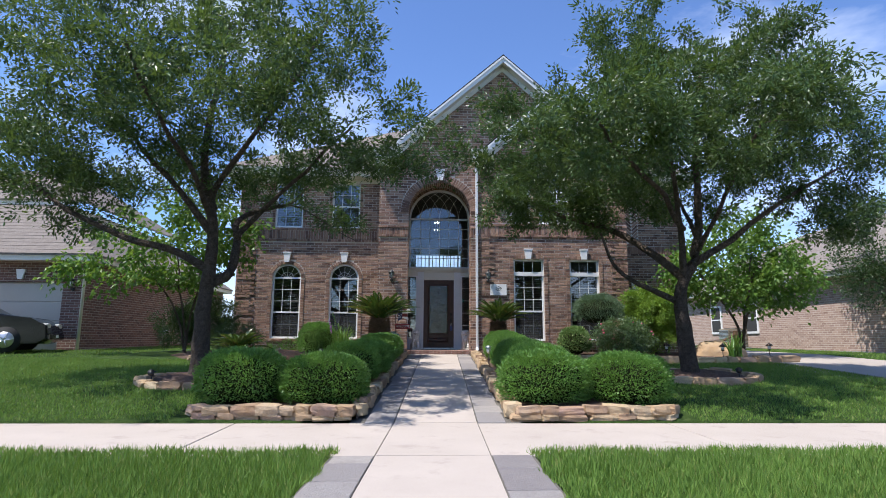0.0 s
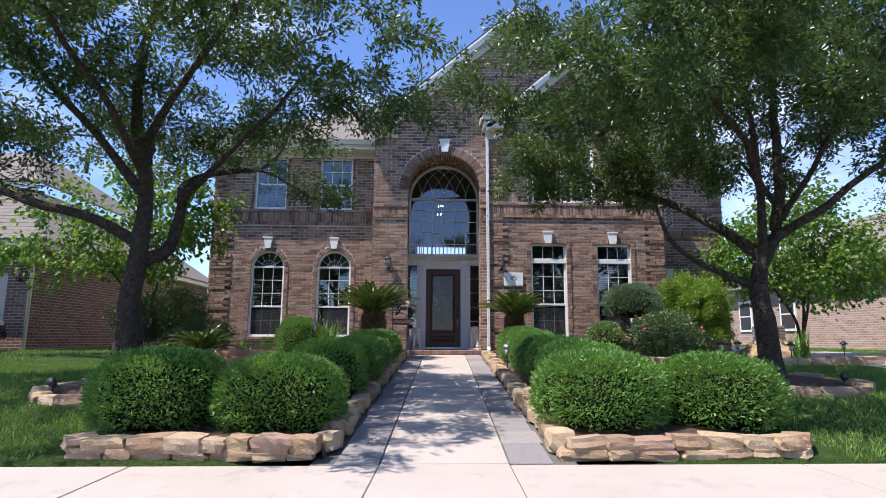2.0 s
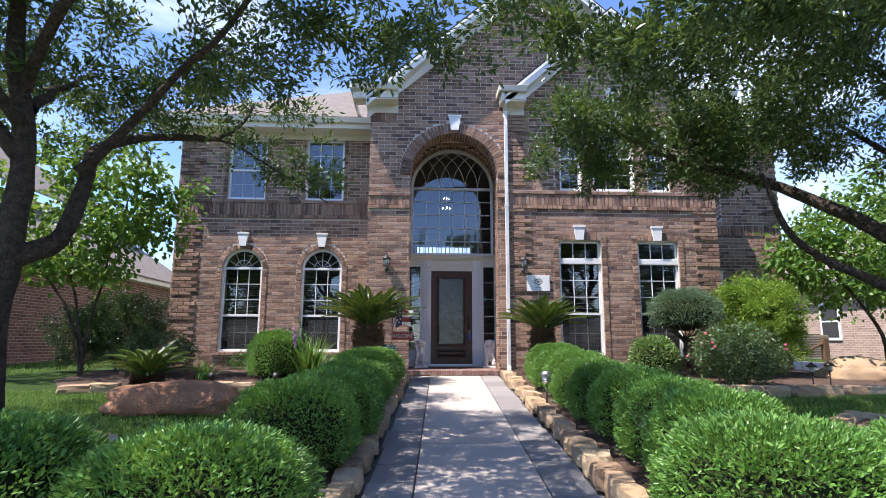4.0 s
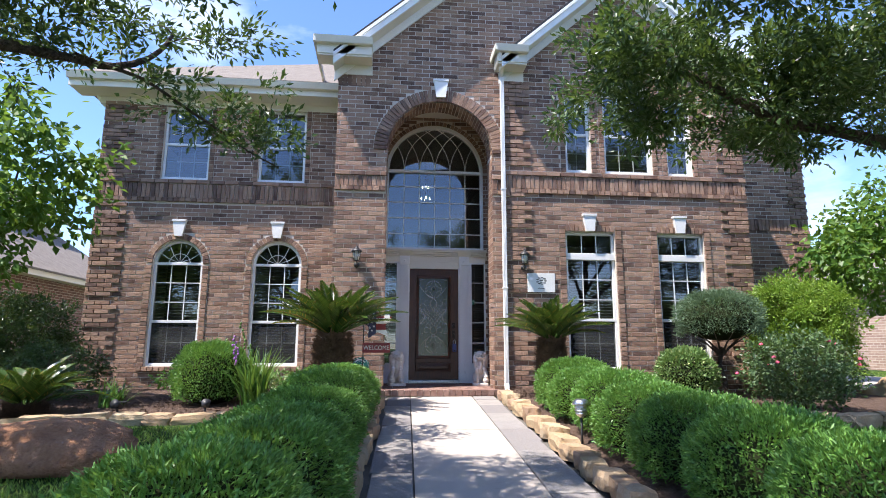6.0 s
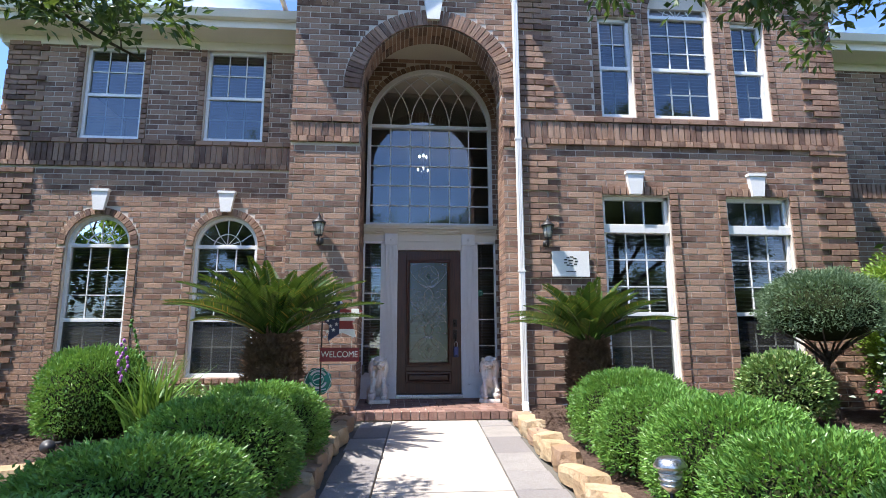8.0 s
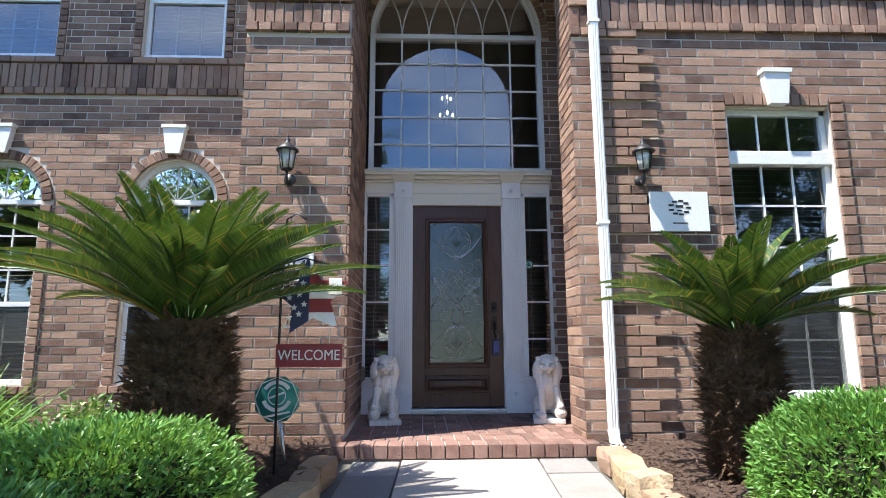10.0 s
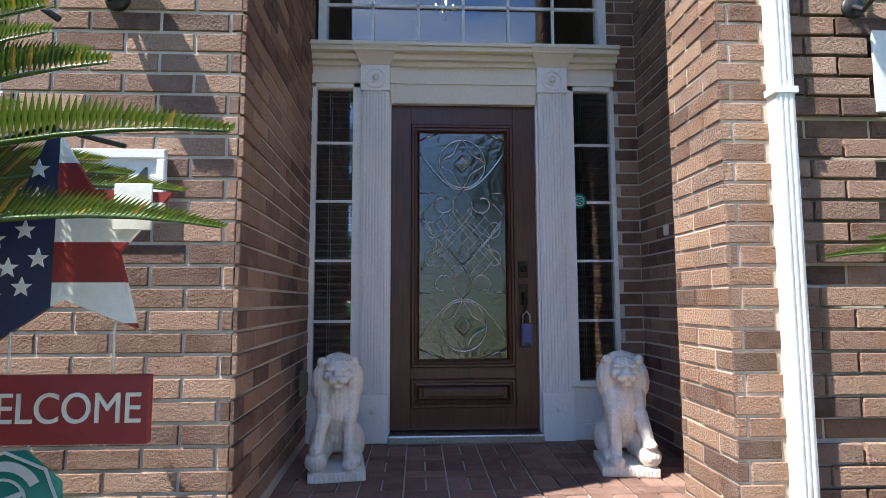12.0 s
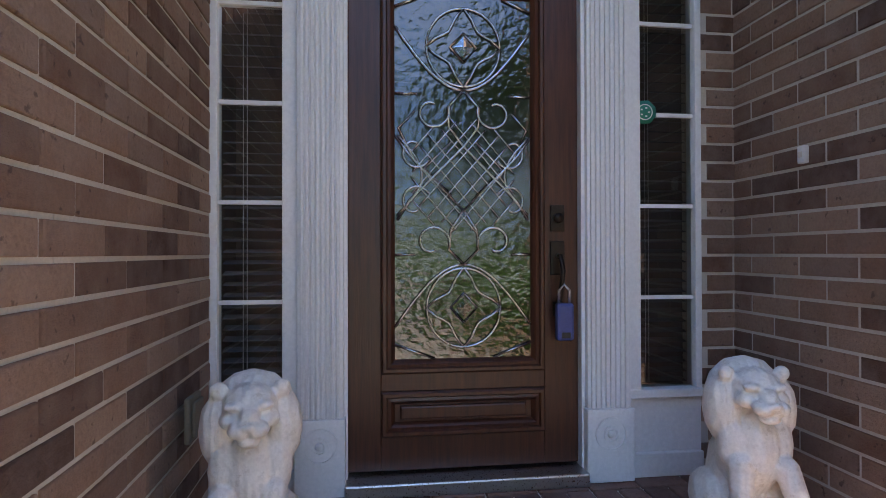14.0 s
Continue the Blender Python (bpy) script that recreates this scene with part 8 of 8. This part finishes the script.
# ---- neighbouring house on the left, with its garage and car ----
nh = thing("neighbour_house", -13.0, 17.3, 0.55, "neighbouring brick house with a white garage door and grey shingle roof", "house")
def far_brick(name, c1, c2, mortar, blotch):
    """Brick of houses that stay far off."""
    m, nt, b = node_mat(name)
    tc = nt.nodes.new("ShaderNodeTexCoord")
    sx = nt.nodes.new("ShaderNodeSeparateXYZ")
    ad = nt.nodes.new("ShaderNodeMath")
    cx = nt.nodes.new("ShaderNodeCombineXYZ")
    br = nt.nodes.new("ShaderNodeTexBrick")
    nt.links.new(tc.outputs["Object"], sx.inputs[0])
    nt.links.new(sx.outputs[0], ad.inputs[0])
    nt.links.new(sx.outputs[1], ad.inputs[1])
    nt.links.new(ad.outputs[0], cx.inputs[0])
    nt.links.new(sx.outputs[2], cx.inputs[1])
    nt.links.new(cx.outputs[0], br.inputs["Vector"])
    for key, val in (("Scale", 1.0), ("Mortar Size", 0.008), ("Brick Width", 0.254), ("Row Height", 0.079), ("Bias", 0.0)):
        br.inputs[key].default_value = val
    br.inputs["Color1"].default_value = (*c1, 1)
    br.inputs["Color2"].default_value = (*c2, 1)
    br.inputs["Mortar"].default_value = (*mortar, 1)
    nt.links.new(mix_col(nt, mix_fac(nt, noise_fac(nt, world_coords(nt), 2.0), 0.3), br.outputs["Color"], blotch), b.inputs["Base Color"])
    b.inputs["Roughness"].default_value = 0.9
    add_bump(nt, b, br.outputs["Fac"], -0.4, 0.006)
    return m


M_BRICKFAR = far_brick("far_brick_dark", (0.20, 0.10, 0.075), (0.085, 0.042, 0.034), (0.36, 0.31, 0.26), (0.2, 0.11, 0.085))
M_BRICKPALE = far_brick("far_brick_pale", (0.42, 0.29, 0.225), (0.25, 0.15, 0.115), (0.55, 0.48, 0.41), (0.47, 0.36, 0.3))
hw = 2.9        # the corner of its wall lies this far right of its middle
part("wall", new_box(-6, -5.2, 0, 0.2, -0.3, 2.75), M_BRICKFAR, nh, "brown brick front wall")
part("wall", new_box(2.28, hw, 0, 0.2, -0.3, 2.75), M_BRICKFAR, nh, "brown brick front wall")
part("lintel", new_box(-5.2, 2.28, 0, 0.2, 2.1, 2.75), M_BRICKFAR, nh, "brown brick over the garage door")
part("wall", new_box(hw - 0.2, hw, 0.2, 12, -0.3, 2.75), M_BRICKFAR, nh, "brown brick side wall")
part("wall", new_box(-6, -5.8, 0.2, 12, -0.3, 2.75), M_BRICKFAR, nh)
part("footing", new_box(hw, hw + 0.02, 0.0, 12, -0.3, 0.12), M_SLAB, nh)
gd = part("garage_door", new_box(-5.2, 2.28, 0.12, 0.16, -0.25, 2.1), M_GARAGE, nh, "white sectional garage door")
for k in range(4):
    part("door_panel", new_box(-5.15, 2.23, 0.095, 0.12, -0.2 + k * 0.575, 0.35 + k * 0.575, 0.01), M_GARAGE, gd)
for k in range(40):
    part("soldier", new_box(-3.0 + k * 0.14, -2.87 + k * 0.14, -0.02, 0.0, 2.28, 2.55), M_BRICKFAR, nh)
part("keystone", prism(bmesh.new(), [(0.95, 2.18), (1.09, 2.18), (1.16, 2.48), (0.88, 2.48)], -0.06, 0.0), M_WHITE, nh)
part("fascia", new_box(-6.4, hw + 0.45, -0.5, -0.46, 2.7, 2.92), M_TRIM, nh)
part("soffit", new_box(-6.4, hw + 0.45, -0.46, 0.0, 2.72, 2.76), M_TRIM, nh)
part("fascia", new_box(hw + 0.41, hw + 0.45, -0.5, 12, 2.7, 2.92), M_TRIM, nh)
part("soffit", new_box(hw, hw + 0.41, 0.0, 12, 2.72, 2.76), M_TRIM, nh)
bm = roof_mesh(bmesh.new(), [((-6.5, -0.55, 2.9), (hw + 0.5, -0.55, 2.9), (hw - 3.0, 3.0, 5.2), (-6.5, 3.0, 5.2)), ((hw + 0.5, -0.55, 2.9), (hw + 0.5, 12, 2.9), (hw - 3.0, 12, 5.2), (hw - 3.0, 3.0, 5.2))], 0.06)
rf = part("roof", bm, M_SHINGLE, nh, "grey-brown shingle roof")
for k in range(16):
    t = k / 16
    part("shingle_course", prism(bmesh.new(), [(-6.45, 0), (hw + 0.48 - 3.5 * t, 0), (hw + 0.48 - 3.5 * t, 0.012), (-6.45, 0.012)], -0.02, 0.22), M_SHINGLE, rf).matrix_local = pose(0, -0.54 + 3.55 * t, 2.9 + 2.3 * t + 0.003, math.degrees(math.atan2(2.3, 3.55)))
# its upper storey behind
part("wall", new_box(-6, hw - 2.6, 3.2, 12, 2.7, 5.2), M_SIDING, nh, "cream sided upper storey")
part("upper_fascia", new_box(-6.3, hw - 2.2, 2.85, 2.9, 5.15, 5.38), M_TRIM, nh)
bm = roof_mesh(bmesh.new(), [((-6.4, 2.8, 5.35), (hw - 2.1, 2.8, 5.35), (hw - 5.2, 7.0, 7.6), (-6.4, 7.0, 7.6)), ((hw - 2.1, 2.8, 5.35), (hw - 2.1, 12.5, 5.35), (hw - 5.2, 9.0, 7.6), (hw - 5.2, 7.0, 7.6))], 0.06)
part("upper_roof", bm, M_SHINGLE, nh, "grey-brown shingle roof")
tube("vent_pipe", [(0.2, 6.2, 6.6), (0.2, 6.2, 7.6)], 0.08, M_BLACK, nh)
tube("downspout", [(hw + 0.02, -0.06, -0.1), (hw + 0.02, -0.06, 2.5), (hw + 0.2, -0.3, 2.75)], 0.045, M_TRIM, nh)
lm = lantern(-10.1 - 0.3, 17.28, 2.6)
lm["label"] = "black wall lantern beside the neighbouring garage"
mt = thing("utility_meter", -10.1 + 0.03, 22.5, 1.2, "grey utility meter box on the neighbouring wall", "meter box")
part("box", new_box(0, 0.15, -0.18, 0.18, -0.25, 0.25, 0.01), M_GREYPL, mt)
tube("dial", [(0.15, 0, 0.05), (0.24, 0, 0.05)], 0.09, M_STEEL, mt, sides=14)
tube("conduit", [(0.05, 0.25, -0.6), (0.05, 0.25, 0.6)], 0.03, M_GREYPL, mt)


def car(x, y, z, rz):
    ob = thing("car", x, y, z, "black parked sedan on the neighbouring driveway", "car", rz=rz)
    prof = [(-2.3, 0.35), (-2.3, 0.75), (-2.15, 0.93), (-1.5, 1.0), (-0.85, 1.4), (0.35, 1.43), (1.05, 1.02), (1.95, 0.88), (2.28, 0.7), (2.33, 0.35), (2.1, 0.22), (-2.1, 0.22)]
    bm = bmesh.new()
    ring = []
    for wy, sc in ((-0.9, 0.0), (-0.86, 0.04), (0.86, 0.04), (0.9, 0.0)):
        tuck = 0.06 if abs(wy) > 0.88 else 0.0
        ring.append([bm.verts.new((px * (1 - tuck * 0.3), wy * (0.8 if pz > 1.1 else 1.0), pz - (tuck if pz > 0.9 else -tuck * 0.3))) for px, pz in prof])
    for a, b in zip(ring, ring[1:]):
        for i in range(len(prof)):
            k = (i + 1) % len(prof)
            bm.faces.new((a[i], a[k], b[k], b[i]))
    bm.faces.new(ring[0])
    bm.faces.new(ring[-1])
    part("body", bm, M_CAR, ob, "", False)
    for wy in (-0.74, 0.74):
        sgn2 = 1 if wy > 0 else -1
        part("side_window", prism(bmesh.new(), [(-1.25, 1.02), (0.95, 1.02), (0.3, 1.35), (-0.8, 1.34)], wy + sgn2 * 0.0, wy + sgn2 * 0.02), M_DARKFILL, ob)
        for wx in (-1.4, 1.42):
            wh = tube("wheel", [(wx, sgn2 * 0.7, 0.33), (wx, sgn2 * 0.925, 0.33)], 0.33, M_RUBBER, ob, sides=24)
            tube("rim", [(wx, sgn2 * 0.9, 0.33), (wx, sgn2 * 0.935, 0.33)], [0.215, 0.2], M_STEEL, wh, sides=20)
            for k in range(5):
                t = 2 * math.pi * k / 5
                tube("spoke", [(wx, sgn2 * 0.94, 0.33), (wx + 0.2 * math.cos(t), sgn2 * 0.935, 0.33 + 0.2 * math.sin(t))], 0.02, M_STEEL, wh, sides=5)
    for s in (-1, 1):
        part("headlight", new_box(2.12, 2.29, s * 0.62 - 0.17, s * 0.62 + 0.17, 0.62, 0.76, 0.03), M_FROST, ob)
    part("bumper", new_box(2.2, 2.36, -0.84, 0.84, 0.3, 0.5, 0.05), M_CAR, ob)
    part("number_plate", new_box(2.36, 2.365, -0.15, 0.15, 0.38, 0.46), M_WHITE, ob)
    return ob


car(-12.2, 15.3, lawn_z(15.2) + 0.02, 20)

# ---- neighbouring house on the right ----
rh = thing("neighbour_house", 15.0, 25.0, 0.6, "neighbouring one-storey brick house with white windows", "house")
bm = bmesh.new()
part("wall", new_box(0, 0.25, -8, 9, -0.4, 2.75), M_BRICKPALE, rh, "pale brown brick side wall")
part("wall", new_box(0.25, 12, -8, -7.75, -0.4, 2.75), M_BRICKPALE, rh)
part("wall", new_box(0.25, 12, 8.75, 9, -0.4, 2.75), M_BRICKPALE, rh)
part("footing", new_box(-0.03, 0.0, -8, 9, -0.4, 0.1), M_SLAB, rh)
for yy in (-0.2, 2.8):
    wn2 = part("window", new_box(-0.05, 0.02, yy - 0.5, yy + 0.5, 0.75, 2.15, 0.01), M_WHITE, rh, "white framed window")
    part("pane", new_box(-0.056, -0.05, yy - 0.4, yy + 0.4, 0.86, 1.42), M_DARKFILL, wn2)
    part("pane", new_box(-0.056, -0.05, yy - 0.4, yy + 0.4, 1.48, 2.05), M_DARKFILL, wn2)
part("fascia", new_box(-0.45, -0.41, -8.5, 9.5, 2.7, 2.9), M_TRIM, rh)
part("soffit", new_box(-0.41, 0.0, -8.5, 9.5, 2.72, 2.76), M_TRIM, rh)
bm = roof_mesh(bmesh.new(), [((-0.5, -8.5, 2.88), (6, -2.5, 6.2), (6, 4, 6.2), (-0.5, 9.5, 2.88)), ((-0.5, -8.5, 2.88), (12.5, -8.5, 2.88), (6, -2.5, 6.2)), ((12.5, -8.5, 2.88), (12.5, 9.5, 2.88), (6, 4, 6.2), (6, -2.5, 6.2)), ((12.5, 9.5, 2.88), (-0.5, 9.5, 2.88), (6, 4, 6.2))], 0.06)
part("roof", bm, M_SHINGLE, rh, "grey-brown shingle roof")
acu = thing("air_conditioner", 13.9, 24.5, 0.72, "grey outdoor air conditioner unit by the neighbouring wall", "air conditioner")
part("body", new_box(-0.42, 0.42, -0.42, 0.42, 0.05, 0.82, 0.03), M_GREYPL, acu)
for k in range(12):
    part("louvre", new_box(-0.435, -0.418, -0.38, 0.38, 0.1 + k * 0.058, 0.125 + k * 0.058), M_STEEL, acu)
    part("louvre", new_box(-0.38, 0.38, -0.435, -0.418, 0.1 + k * 0.058, 0.125 + k * 0.058), M_STEEL, acu)
part("pad", new_box(-0.5, 0.5, -0.5, 0.5, -0.1, 0.05), M_SLAB, acu)
tube("fan_grille", [(0, 0, 0.82), (0, 0, 0.85)], 0.34, M_BLACK, acu, sides=20)
pump = thing("lever_post", 12.6, 22.0, 0.68, "dark wooden post with a slanting lever arm", "post")
part("post", new_box(-0.08, 0.08, -0.08, 0.08, -0.1, 0.75, 0.01), M_SAGO_TRUNK, pump)
tube("arm", [(-1.1, 0, 0.1), (0, 0, 0.6)], 0.04, M_SAGO_TRUNK, pump)
# far houses behind the gap on the left
fh = thing("far_house", -7.9, 38.0, 0.7, "distant house with cream siding seen between the houses", "house")
part("wall", new_box(-4, 4, 0, 6, -0.5, 3.2), M_SIDING, fh)
bm = roof_mesh(bmesh.new(), [((-4.4, -0.4, 3.15), (4.4, -0.4, 3.15), (2, 3, 5), (-2, 3, 5)), ((4.4, 6.4, 3.15), (-4.4, 6.4, 3.15), (-2, 3, 5), (2, 3, 5)), ((-4.4, 6.4, 3.15), (-4.4, -0.4, 3.15), (-2, 3, 5)), ((4.4, -0.4, 3.15), (4.4, 6.4, 3.15), (2, 3, 5))], 0.06)
part("roof", bm, M_SHINGLE, fh)
